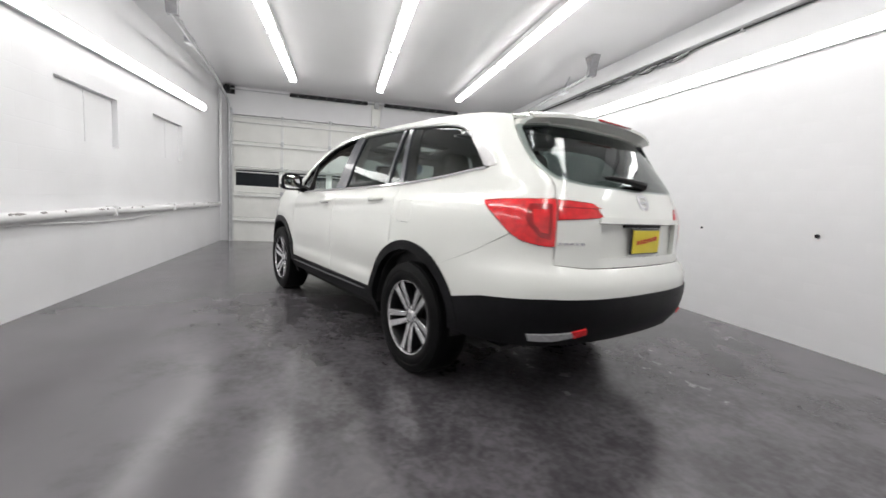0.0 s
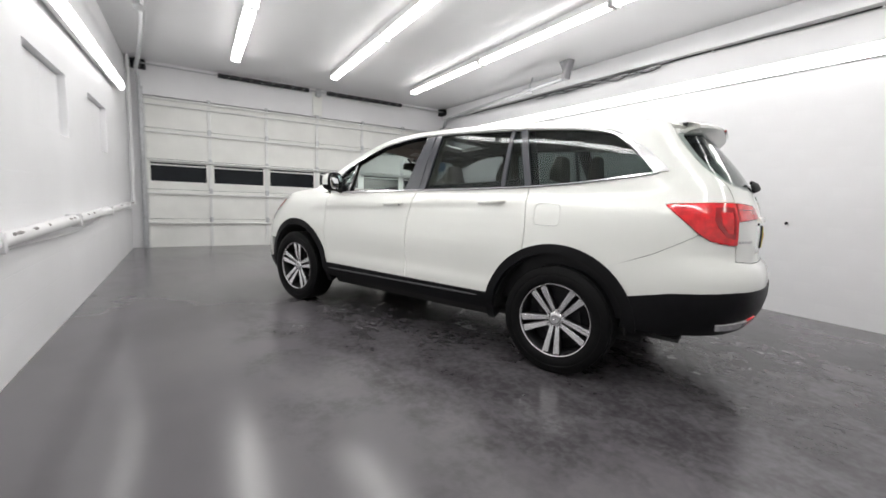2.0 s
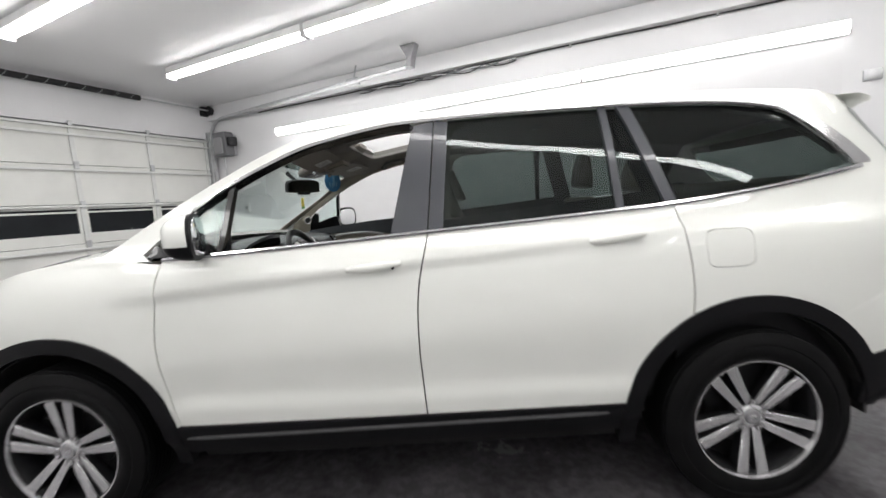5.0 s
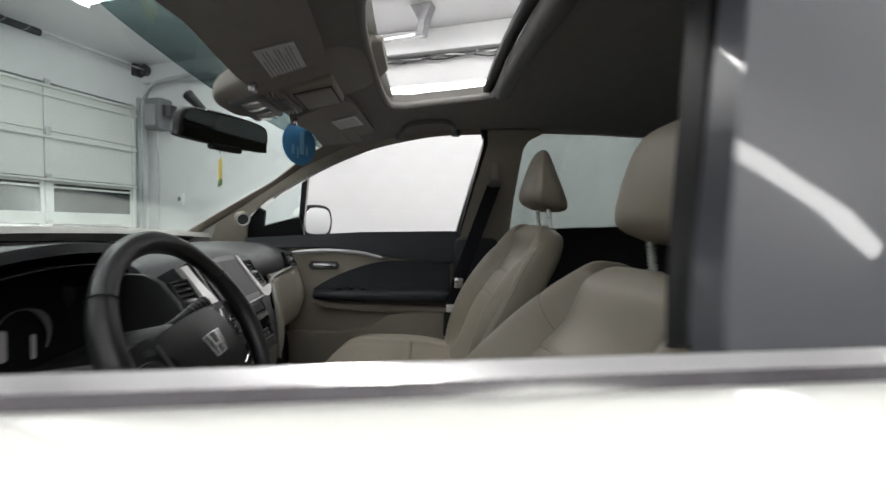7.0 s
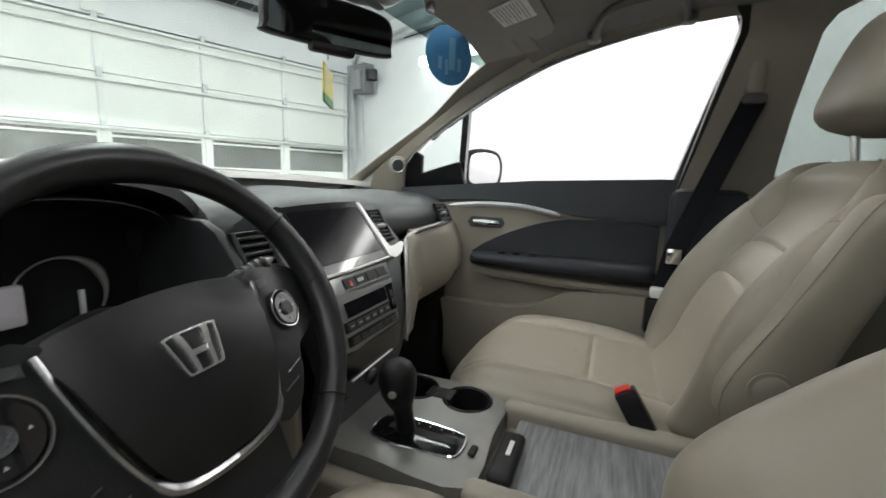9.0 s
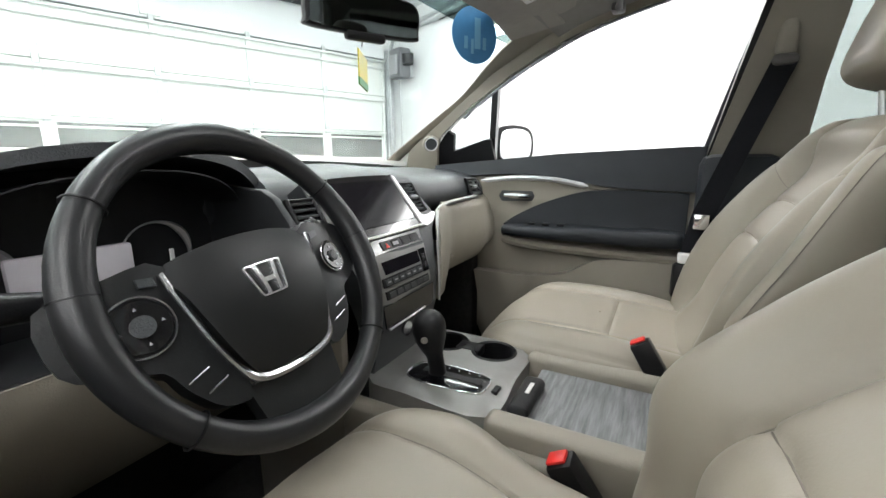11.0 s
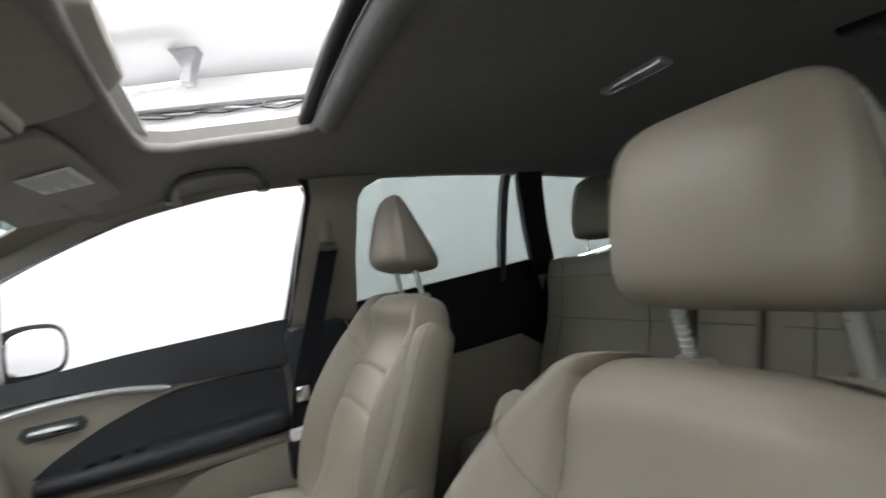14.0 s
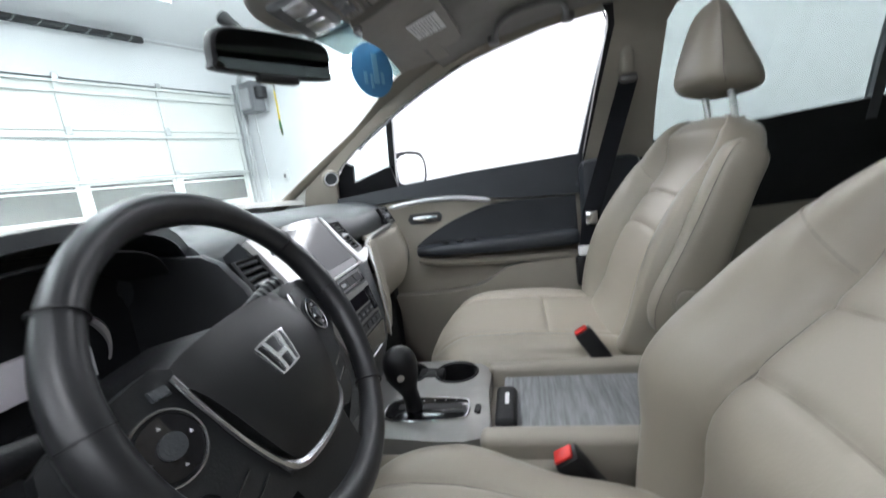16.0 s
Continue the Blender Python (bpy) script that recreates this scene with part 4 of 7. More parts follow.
part("cowl", grid(10, 2, lambda u, v: ((2 * u - 1) * 0.8, 2.62 + 0.2 * (1 - (2 * u - 1) ** 2) + 0.1 * (v - 0.3), 1.15 + 0.02 * (1 - (2 * u - 1) ** 2))), M_CLAD, car)
qf = S_FRONT - 3.40
part("front_bumper", sheet([(-qf, 0.30), (qf, 0.30), (qf + 0.02, 0.62), (qf, 0.96), (0.5, 0.9), (-0.5, 0.9), (-qf, 0.96), (-qf - 0.02, 0.62)], nose(), 0.06, thick=0.02, away=MID), M_PAINT, car, "white front bumper")
part("bumper_lip", sheet([(-qf - 0.03, 0.22), (qf + 0.03, 0.22), (qf + 0.05, 0.44), (0.6, 0.36), (-0.6, 0.36), (-qf - 0.05, 0.44)], nose(0.012), 0.06, thick=0.03, away=MID), M_CLAD, car, "black lower front lip")
part("grille", sheet([(-0.55, 0.66), (0.55, 0.66), (0.6, 0.86), (-0.6, 0.86)], nose(0.014), 0.06, thick=0.02, away=MID), M_CHROME, car, "chrome grille bar")
part("grille_mesh", sheet([(-0.5, 0.42), (0.5, 0.42), (0.5, 0.6), (-0.5, 0.6)], nose(0.008), 0.06, thick=0.02, away=MID), M_BLACKGL, car)

# tail: gate, glass, bumper, spoiler
QH = -1.03 - S_REAR


def qz(z):
    return hatch_s(z) - S_REAR - 0.003


GHALF = spline([(0.0, 1.262), (0.43, 1.27), (0.57, 1.282), (0.71, 1.302), (0.83, 1.343), (0.92, 1.388), (1.003, 1.455), (1.065, 1.525), (1.118, 1.588)], 4) + [(1.11, 1.6), (0.94, 1.607), (0.6, 1.612)]
GLASS = [(-a, b) for a, b in GHALF[:0:-1]] + GHALF + [(0, 1.615)]
hole = [(a * 0.965, 1.45 + (b - 1.45) * 0.95) for a, b in GLASS]
zs = np.linspace(1.63, 0.865, 24)
rightedge = [(qz(z), z) for z in zs]
gate_poly = [(-a, b) for a, b in rightedge[::-1]] + [(-0.5, 1.645), (0, 1.655), (0.5, 1.645)] + rightedge + [(0.5, 0.85), (-0.5, 0.85)]
plate_hole = [(-0.42, 0.90), (0.42, 0.90), (0.42, 1.09), (-0.42, 1.09)]
gate = part("tailgate", sheet(gate_poly, back(), 0.045, [hole, plate_hole], thick=0.025, away=MID), M_PAINT, car, "white tailgate with a plate recess")
part("plate_recess", sheet([(-0.425, 0.895), (0.425, 0.895), (0.425, 1.095), (-0.425, 1.095)], back(-0.028), 0.05, thick=0.01, away=MID), M_PAINT, gate)
part("recess_lip", sheet([(-0.44, 1.085), (0.44, 1.085), (0.43, 1.115), (-0.43, 1.115)], back(0.018), 0.05, thick=0.05, away=MID), M_PAINT, gate, "white lip over the plate")
part("grip", sheet([(-0.2, 1.062), (0.2, 1.062), (0.2, 1.085), (-0.2, 1.085)], back(-0.012), 0.05, thick=0.02, away=MID), M_CLAD, gate, "black tailgate grip")
part("rear_pane", sheet(GLASS, back(0.003), 0.06, thick=0.005, away=MID), M_TINT, gate, "dark privacy glass rear window")
band = [(-1.05, 1.545), (1.05, 1.545), (1.09, 1.582), (0.55, 1.602), (0, 1.615), (-0.55, 1.602), (-1.09, 1.582)]
part("pane_band", sheet(band, back(-0.004), 0.05, thick=0.004, away=MID), M_BLACKGL, gate)
for sg in (-1, 1):
    poly = [(sg * (QH - 0.004), 1.194), (sg * 0.6, 1.191), (sg * 0.47, 1.183), (sg * 0.445, 1.172), (sg * 0.398, 1.11), (sg * 0.55, 1.099), (sg * (QH - 0.004), 1.088)]
    lp = part("tail_lamp_inner", sheet(poly, back(0.004), 0.03, thick=0.03, away=MID), M_REDDK, gate, "red inner tail lamp on the tailgate")
    cx_, cz_ = sg * 0.565, 1.143
    shrink = lambda ka, kb, zlo, zhi: [(cx_ + (a - cx_) * ka, min(zhi, max(zlo, cz_ + (b - cz_) * kb))) for a, b in poly]
    part("lamp_lens", sheet(shrink(0.95, 0.9, 1.09, 1.153), back(0.007), 0.03, thick=0.005, away=MID), M_RED, lp)
    part("lamp_lens", sheet(shrink(0.95, 0.9, 1.158, 1.2), back(0.007), 0.03, thick=0.005, away=MID), M_RED, lp)
plate = part("licence_plate", sheet([(-0.152, 0.916), (0.152, 0.916), (0.152, 1.062), (-0.152, 1.062)], back(0.004), 0.05, thick=0.012, away=MID), M_BLACKGL, gate, "yellow dealer plate in a black frame")
part("plate_face", sheet([(-0.146, 0.922), (0.146, 0.922), (0.146, 1.05), (-0.146, 1.05)], back(0.007), 0.05, thick=0.004, away=MID), M_YELLOW, plate, "yellow plate with red script bars")
for i in range(7):
    a = -0.11 + i * 0.032
    part("ink_bar", sheet([(a, 0.968 + i * 0.004), (a + 0.022, 0.970 + i * 0.004), (a + 0.022, 0.994 + i * 0.004), (a, 0.99 + i * 0.004)], back(0.0095), 0.05, thick=0.002, away=MID), M_REDINK, plate)
part("badge", sheet(spline([(-0.05, 1.24), (0.05, 1.24), (0.04, 1.17), (-0.04, 1.17)], 4, True), back(0.006), 0.03, [spline([(-0.035, 1.228), (0.035, 1.228), (0.026, 1.182), (-0.026, 1.182)], 4, True)], thick=0.008, away=MID), M_CHROME, gate, "chrome emblem")
part("badge_bar", sheet([(-0.03, 1.2), (0.03, 1.2), (0.03, 1.212), (-0.03, 1.212)], back(0.006), 0.03, thick=0.008, away=MID), M_ALU, gate)
for i in range(5):
    a = -0.70 + i * 0.036
    part("letter_bar", sheet([(a, 0.966), (a + 0.026, 0.966), (a + 0.026, 0.979), (a, 0.979)], back(0.002), 0.03, thick=0.003, away=MID), M_ALU, gate, "chrome lettering bar")
bump = [(-0.0, 0.0)]
sb = [(RA - 0.505 * math.cos(radians(a)), ZA + 0.505 * math.sin(radians(a))) for a in np.linspace(28, 52, 6)]
half = [(a - S_REAR, b) for a, b in sb] + [(-0.55 - S_REAR, 0.8875), (-0.745 - S_REAR, 0.992), (-0.768 - S_REAR, 1.007), (-0.838 - S_REAR, 0.973), (-0.93 - S_REAR, 0.956), (-1.02 - S_REAR, 0.9505), (-1.03 - S_REAR, 0.862), (0.5, 0.846)]
black = [(0.5, 0.70), (0.75, 0.70), (1.1, 0.67), (half[0][0], half[0][1])]
poly = [(-a, b) for a, b in half][::1] + half[::-1] + black[::-1] + [(-a, b) for a, b in black]
part("rear_bumper", sheet(poly, back(), 0.045, thick=0.02, away=MID), M_PAINT, car, "white rear bumper cover")
low = [(0.5, 0.70), (0.75, 0.70), (1.1, 0.67), (half[0][0] + 0.01, 0.622), (half[0][0] + 0.03, 0.43), (1.1, 0.42), (0.7, 0.44), (0.4, 0.45)]
poly = [(-a, b) for a, b in low[::-1]] + low
poly = [(-a, b) for a, b in low[:4]][::-1] + low[:4] + low[4:] + [(-a, b) for a, b in low[4:]][::-1]
part("bumper_cladding", sheet(poly, back(0.008), 0.05, thick=0.03, away=MID), M_CLAD, car, "matt black lower rear bumper")
for sg in (-1, 1):
    ref = part("reflector", sheet([(sg * 0.60, 0.525), (sg * 0.84, 0.505), (sg * 0.83, 0.47), (sg * 0.70, 0.475), (sg * 0.57, 0.50)], back(0.02), 0.04, thick=0.03, away=MID), M_CLEARLENS, car, "clear lower bumper lens")
    part("red_reflector", sheet([(sg * 0.52, 0.545), (sg * 0.60, 0.528), (sg * 0.575, 0.49), (sg * 0.50, 0.515)], back(0.02), 0.03, thick=0.03, away=MID), M_RED, ref, "red reflector")


def spoiler(u, v):
    """u across, v round the wedge from the roof over the rear lip to the underside."""
    x = (2 * u - 1)
    a = abs(x)
    base = rf(x * 0.97, -0.62)
    lip_y = -0.775 + 0.10 * a ** 3
    lip_z = 1.676 - 0.03 * a ** 2.5
    path = [(base.y + 0.02, base.z + 0.002), (base.y - 0.06, base.z + 0.004), (lip_y + 0.03, lip_z + 0.008), (lip_y, lip_z - 0.004), (lip_y, lip_z - 0.022), (lip_y + 0.05, lip_z - 0.035), (base.y - 0.05, base.z - 0.06), (base.y + 0.02, base.z - 0.05)]
    i = v * (len(path) - 1)
    k = min(int(i), len(path) - 2)
    t = i - k
    y, z = (path[k][j] * (1 - t) + path[k + 1][j] * t for j in (0, 1))
    return (x * 0.62 * (1 - 0.02 * v), y, z)


bm = grid(24, 14, spoiler)
bmesh.ops.holes_fill(bm, edges=[e for e in bm.edges if e.is_boundary])
part("spoiler", bm, M_PAINT, gate, "white roof-edge spoiler")
part("stop_lamp", box((-0.17, -0.787, 1.66), (0.17, -0.765, 1.672), 0.004), M_REDDK, gate, "dark red high stop lamp")
wp = part("rear_wiper", tube([back(0.03)(0.02, 1.30), back(0.035)(-0.12, 1.315), back(0.03)(-0.3, 1.325), back(0.028)(-0.34, 1.322)], [0.022, 0.018, 0.012, 0.008], 8), M_CLAD, gate, "black rear wiper")
part("wiper_hub", lathe([(0.002, 0), (0.03, 0.0), (0.026, 0.03), (0.002, 0.035)], 16, "Z", None, Matrix.Translation(back(0.0)(0.03, 1.295)) @ pose(0, 0, 0, 70, 0, 0)), M_CLAD, wp)

# underbody
part("underbody", box((-0.72, -0.5, 0.29), (0.72, 3.3, 0.36), 0.03), M_UNDER, car, "black underbody")
part("firewall", box((-0.8, 2.45, 0.36), (0.8, 2.55, 1.1)), M_UNDER, car)
part("load_floor_side", box((-0.7, -0.8, 0.5), (0.7, 0.2, 0.62)), M_UNDER, car)


# wheels
def tyre_profile():
    tyre_prof = [(0.235, -0.10), (0.25, -0.115), (0.30, -0.125), (0.345, -0.118), (0.365, -0.10)]
    for i in range(9):
        x = -0.09 + i * 0.0225
        tyre_prof += [(0.3745, x - 0.008), (0.3745, x + 0.008), (0.3665, x + 0.0085), (0.3665, x + 0.014)]
    tyre_prof += [(0.365, 0.112), (0.345, 0.121), (0.318, 0.125), (0.314, 0.122), (0.30, 0.126), (0.27, 0.122), (0.252, 0.112), (0.24, 0.10)]
    return tyre_prof


def wheels():
    base = tyre_profile()
    for yc in (0.0, 2.82):
        for sign in (-1, 1):
            k = sign
            m = Matrix.Translation((sign * 0.812, yc, FLOOR + 0.3605)) @ Matrix.Diagonal((1, 0.965, 0.965, 1))
            prof = [(r, k * h) for r, h in base]
            ob = part("wheel", lathe(prof, 72, "X", cap=False), M_RUBBER, car, "black tyre on a two-tone alloy rim", m)
            rim = [(0.245, 0.10), (0.252, 0.108), (0.25, 0.117), (0.2445, 0.115), (0.2425, 0.102)]
            bm = lathe([(r, k * h) for r, h in rim], 72, "X", cap=False)
            part("rim", bm, M_ALU, ob, "bright alloy rim edge")
            part("rim_wall", lathe([(0.2425, k * 0.102), (0.236, k * 0.095), (0.228, k * 0.07), (0.224, k * 0.02), (0.215, k * -0.05)], 60, "X", cap=False), M_RIMDARK, ob)
            part("rim_barrel", lathe([(0.05, k * 0.002), (0.226, k * 0.002), (0.226, k * -0.09), (0.05, k * -0.09)], 48, "X"), M_RIMDARK, ob, "dark inner rim")
            part("brake_disc", lathe([(0.03, k * 0.006), (0.15, k * 0.006), (0.15, k * 0.014), (0.03, k * 0.014)], 40, "X"), M_DKMETAL, ob)
            part("caliper", box((k * 0.002, 0.07, 0.02), (k * 0.03, 0.16, 0.13), 0.012), M_RIMDARK, ob)
            for i in range(5):
                a0 = i * math.tau / 5 + (1.62 if yc else -1.53)
                for d in (-1, 1):
                    a1, a2 = a0 + d * 0.42, a0 + d * 0.16
                    r1, r2 = 0.045, 0.236
                    p1 = Vector((0, r1 * math.cos(a1), r1 * math.sin(a1)))
                    p2 = Vector((0, r2 * math.cos(a2 + d * 0.01), r2 * math.sin(a2 + d * 0.01)))
                    t = (p2 - p1).normalized()
                    nrm = Vector((0, -t.z, t.y))
                    w1, w2 = 0.0135, 0.0225
                    poly = [p1 - nrm * w1, p2 - nrm * w2, p2 + nrm * w2 + t * 0.004, p1 + nrm * w1]
                    crown = lambda p: 0.083 + 0.022 * ((p.length - 0.06) / 0.17)
                    for name_, lo_, hi_, grow, mt in (("spoke_web", None, -0.005, 0.0025, M_RIMDARK), ("spoke", -0.007, 0.0, 0.0, M_ALU)):
                        c_ = sum(poly, Vector()) / 4
                        pl = [p + (p - c_).normalized() * grow for p in poly]
                        bm = bmesh.new()
                        fr = [bm.verts.new(p + Vector((k * (crown(p) + hi_), 0, 0))) for p in pl]
                        bk = [bm.verts.new(p + Vector((k * (0.045 if lo_ is None else crown(p) + lo_), 0, 0))) for p in pl]
                        bm.faces.new(fr)
                        bm.faces.new(bk[::-1])
                        for j in range(4):
                            bm.faces.new((fr[j], bk[j], bk[(j + 1) % 4], fr[(j + 1) % 4]))
                        bmesh.ops.recalc_face_normals(bm, faces=bm.faces)
                        bmesh.ops.bevel(bm, geom=bm.edges[:], offset=0.002, segments=1, affect="EDGES")
                        part(name_, bm, mt, ob)
                al = a0 + math.pi / 5
                seat_ = Matrix.Translation((0, 0.06 * math.cos(al), 0.06 * math.sin(al)))
                part("lug_pocket", lathe([(0.0185, k * 0.06), (0.0195, k * 0.083), (0.0165, k * 0.086), (0.0155, k * 0.062)], 16, "X", None, seat_, cap=False), M_RIMDARK, ob)
                part("lug_nut", lathe([(0.001, k * 0.06), (0.0095, k * 0.06), (0.009, k * 0.08), (0.006, k * 0.084), (0.001, k * 0.084)], 6, "X", None, seat_), M_SATIN, ob)
            part("hub_plate", lathe([(0.001, k * 0.04), (0.068, k * 0.04), (0.072, k * 0.06), (0.05, k * 0.074), (0.001, k * 0.076)], 30, "X"), M_RIMDARK, ob)
            part("hub_face", lathe([(0.02, k * 0.07), (0.049, k * 0.07), (0.051, k * 0.079), (0.046, k * 0.0835), (0.033, k * 0.0845), (0.03, k * 0.081)], 40, "X", cap=False), M_ALU, ob)
            cap_ = part("hub_cap", lathe([(0.001, k * 0.075), (0.029, k * 0.075), (0.029, k * 0.0885), (0.026, k * 0.091), (0.018, k * 0.0895), (0.001, k * 0.089)], 28, "X"), M_SATIN, ob, "silver hub cap")
            for lo, hi in (((-0.012, -0.012), (-0.006, 0.012)), ((0.006, -0.012), (0.012, 0.012)), ((-0.008, -0.003), (0.008, 0.003))):
                xs = sorted((k * 0.0885, k * 0.0915))
                part("cap_mark", box((xs[0], *lo), (xs[1], *hi), 0.001, 1), M_ALU, cap_)


wheels()

# ---- the cabin ----
M_LEATHER = mat("beige_leather", (0.25, 0.224, 0.182), 0.42, var=0.05, scale=5, bump=0.06, bscale=380, rvar=0.08)
M_GRAB = mat("grab_handle_plastic", (0.1, 0.096, 0.092), 0.5, var=0.05, scale=20, bump=0.1, bscale=400)
M_DOORDK = mat("dark_door_vinyl", (0.015, 0.018, 0.023), 0.5, spec=0.32, var=0.12, scale=10, bump=0.3, bscale=420)
M_VISOR = mat("visor_cloth", (0.3, 0.28, 0.255), 0.85, var=0.04, scale=40, bump=0.2, bscale=500)
M_EMB = mat("bright_emblem", (0.85, 0.85, 0.86), 0.2, metal=0.85, var=0.04, scale=60)
M_WTRIM = mat("dark_satin_metal", (0.42, 0.42, 0.43), 0.26, metal=0.95, var=0.05, scale=40)
M_SPOKE = mat("wheel_spoke_plastic", (0.011, 0.012, 0.013), 0.34, spec=0.45, var=0.12, scale=18, bump=0.1, bscale=400)
M_PIT = mat("instrument_black", (0.016, 0.017, 0.019), 0.48, spec=0.38, var=0.1, scale=20)
M_GLOSS = mat("gloss_black", (0.004, 0.004, 0.005), 0.12, spec=0.45, var=0.1, scale=20, rvar=0.05)
M_SEAM = mat("seam_thread", (0.17, 0.15, 0.125), 0.7, var=0.1)
M_BEIGE = mat("beige_trim_plastic", (0.24, 0.218, 0.181), 0.55, var=0.05, scale=6, bump=0.2, bscale=500)
M_DASH = mat("charcoal_dash", (0.031, 0.035, 0.039), 0.38, spec=0.62, var=0.12, scale=10, bump=0.3, bscale=420)
M_BLACKP = mat("black_plastic", (0.006, 0.006, 0.007), 0.42, spec=0.28, var=0.15, scale=15, bump=0.15, bscale=400)
M_WHEELL = mat("black_wheel_leather", (0.014, 0.0145, 0.016), 0.36, spec=0.45, var=0.15, scale=20, bump=0.06, bscale=500)
M_PAD = mat("airbag_pad_vinyl", (0.0075, 0.008, 0.0086), 0.42, spec=0.38, var=0.12, scale=20, bump=0.06, bscale=500)
M_HEAD = mat("headliner_cloth", (0.25, 0.241, 0.23), 0.9, var=0.05, scale=30, bump=0.3, bscale=500)
M_SHADEROLL = mat("sunshade_cloth", (0.17, 0.165, 0.165), 0.75, var=0.06, scale=20, bump=0.2, bscale=400)
M_CARPET = mat("dark_carpet", (0.02, 0.02, 0.02), 0.95, var=0.3, scale=60, bump=0.5, bscale=300)
M_BELT = mat("belt_webbing", (0.006, 0.0065, 0.009), 0.75, spec=0.15, var=0.15, scale=90, bump=0.3, bscale=300)
M_FRAME = mat("bright_satin_frame", (0.68, 0.68, 0.68), 0.42, metal=0.5, var=0.05, scale=40)
M_SCREEN = mat("dark_screen", (0.01, 0.009, 0.012), 0.1, spec=0.3, rvar=0.02)
M_BUCKRED = mat("red_button", (0.6, 0.02, 0.015), 0.35, var=0.05)
M_BLUE = mat("blue_sticker", (0.035, 0.16, 0.33), 0.5, var=0.08, scale=30)
M_BLUELT = mat("sticker_print", (0.12, 0.28, 0.42), 0.5, var=0.05)
M_LABEL = mat("white_label", (0.72, 0.72, 0.72), 0.5, var=0.06, scale=60)
M_GREYINK = mat("grey_ink", (0.35, 0.35, 0.36), 0.6, var=0.05)
M_TRAY = mat("grey_woven_cover", (0.17, 0.175, 0.18), 0.6, var=0.35, scale=45, bump=0.4, bscale=250)
def streaks(m, scale):
    """Stretches a material's noise into fine grain along x."""
    nt = m.node_tree
    tc = [n for n in nt.nodes if n.type == "TEX_COORD"][0]
    mp = nt.nodes.new("ShaderNodeMapping")
    mp.inputs["Scale"].default_value = scale
    nt.links.new(tc.outputs["Object"], mp.inputs["Vector"])
    for n in nt.nodes:
        if n.type == "TEX_NOISE":
            nt.links.new(mp.outputs["Vector"], n.inputs["Vector"])


streaks(M_TRAY, (0.35, 4.0, 1.0))
M_CONS = mat("satin_console", (0.25, 0.246, 0.238), 0.38, metal=0.5, var=0.06, scale=30)
M_POST = mat("bright_steel_post", (0.8, 0.82, 0.8), 0.3, metal=0.85, rvar=0.05)
M_GAUGE = mat("gauge_display", (0.72, 0.69, 0.74), 0.25, var=0.1, scale=9)


def ring_surface(rows, p=3.0, bolster=0.0, relief=None):
    """Surface through rounded sections; rows of (centre, half width, half depth, forward vector). Returns S(v, a)."""
    C = np.array([tuple(r[0]) for r in rows], float)
    W = np.array([(r[1], r[2]) for r in rows], float)
    F = np.array([tuple(r[3]) for r in rows], float)

    def at(v, A):
        # Catmull-Rom through the rows
        x = v * (len(rows) - 1)
        i = min(int(x), len(rows) - 2)
        t = x - i
        P0, P1, P2, P3 = A[max(i - 1, 0)], A[i], A[i + 1], A[min(i + 2, len(A) - 1)]
        return 0.5 * (2 * P1 + (P2 - P0) * t + (2 * P0 - 5 * P1 + 4 * P2 - P3) * t * t + (3 * P1 - P0 - 3 * P2 + P3) * t ** 3)

    def S(v, a, out=0.0):
        c, w, f = at(v, C), at(v, W), at(v, F)
        f = f / np.linalg.norm(f)
        ca, sa = math.cos(a), math.sin(a)
        lx = math.copysign(abs(ca) ** (2 / p), ca) * (max(w[0], 0.001) + out)
        ly = math.copysign(abs(sa) ** (2 / p), sa) * (max(w[1], 0.001) + out)
        if bolster and sa > 0:
            k = abs(lx) / max(w[0], 0.001)
            ly += bolster * (smooth01(0.45, 0.85, k) - 0.35) * min(1, sa * 2)
        if relief and sa > 0:
            ly += relief(v, lx / max(w[0], 0.001), w[0]) * min(1, sa * 2.5)
        return Vector((c[0] + lx, c[1] + f[1] * ly, c[2] + f[2] * ly))
    return S


def ring_mesh(S, nv=20, n=40):
    bm = grid(nv, n, lambda u, v: S(u, v * math.tau), closed_v=True)
    bmesh.ops.holes_fill(bm, edges=[e for e in bm.edges if e.is_boundary])
    bmesh.ops.recalc_face_normals(bm, faces=bm.faces)
    return bm


def fine_ring_mesh(S, nv, front, rear, p):
    """As ring_mesh, with the points spaced evenly across the front, where the seams are."""
    def turn(b):
        c = math.cos(b)
        a = math.acos(math.copysign(abs(c) ** (p / 2), c))
        return a if b <= math.pi else math.tau - a
    ang = [turn(b) for b in list(np.linspace(0, math.pi, front)) + list(np.linspace(math.pi, math.tau, rear)[1:-1])]
    bm = grid(nv, len(ang), lambda u, v: S(u, ang[round(v * len(ang)) % len(ang)]), closed_v=True)
    bmesh.ops.holes_fill(bm, edges=[e for e in bm.edges if e.is_boundary])
    bmesh.ops.recalc_face_normals(bm, faces=bm.faces)
    return bm


def groove(d, depth=0.0045, width=0.0045):
    """How far a stitched seam pulls the leather in, at the distance d from it."""
    return -depth * math.exp(-(d / width) ** 2) - 0.3 * depth * math.exp(-(d / (2.6 * width)) ** 2)


SEAM_AT = [(0.0, 0.58), (0.24, 0.54), (0.34, 0.49), (0.42, 0.455), (0.5, 0.46), (0.55, 0.49), (0.6, 0.55), (0.65, 0.605), (0.7, 0.645), (0.78, 0.69), (0.94, 0.66), (1.0, 0.6)]


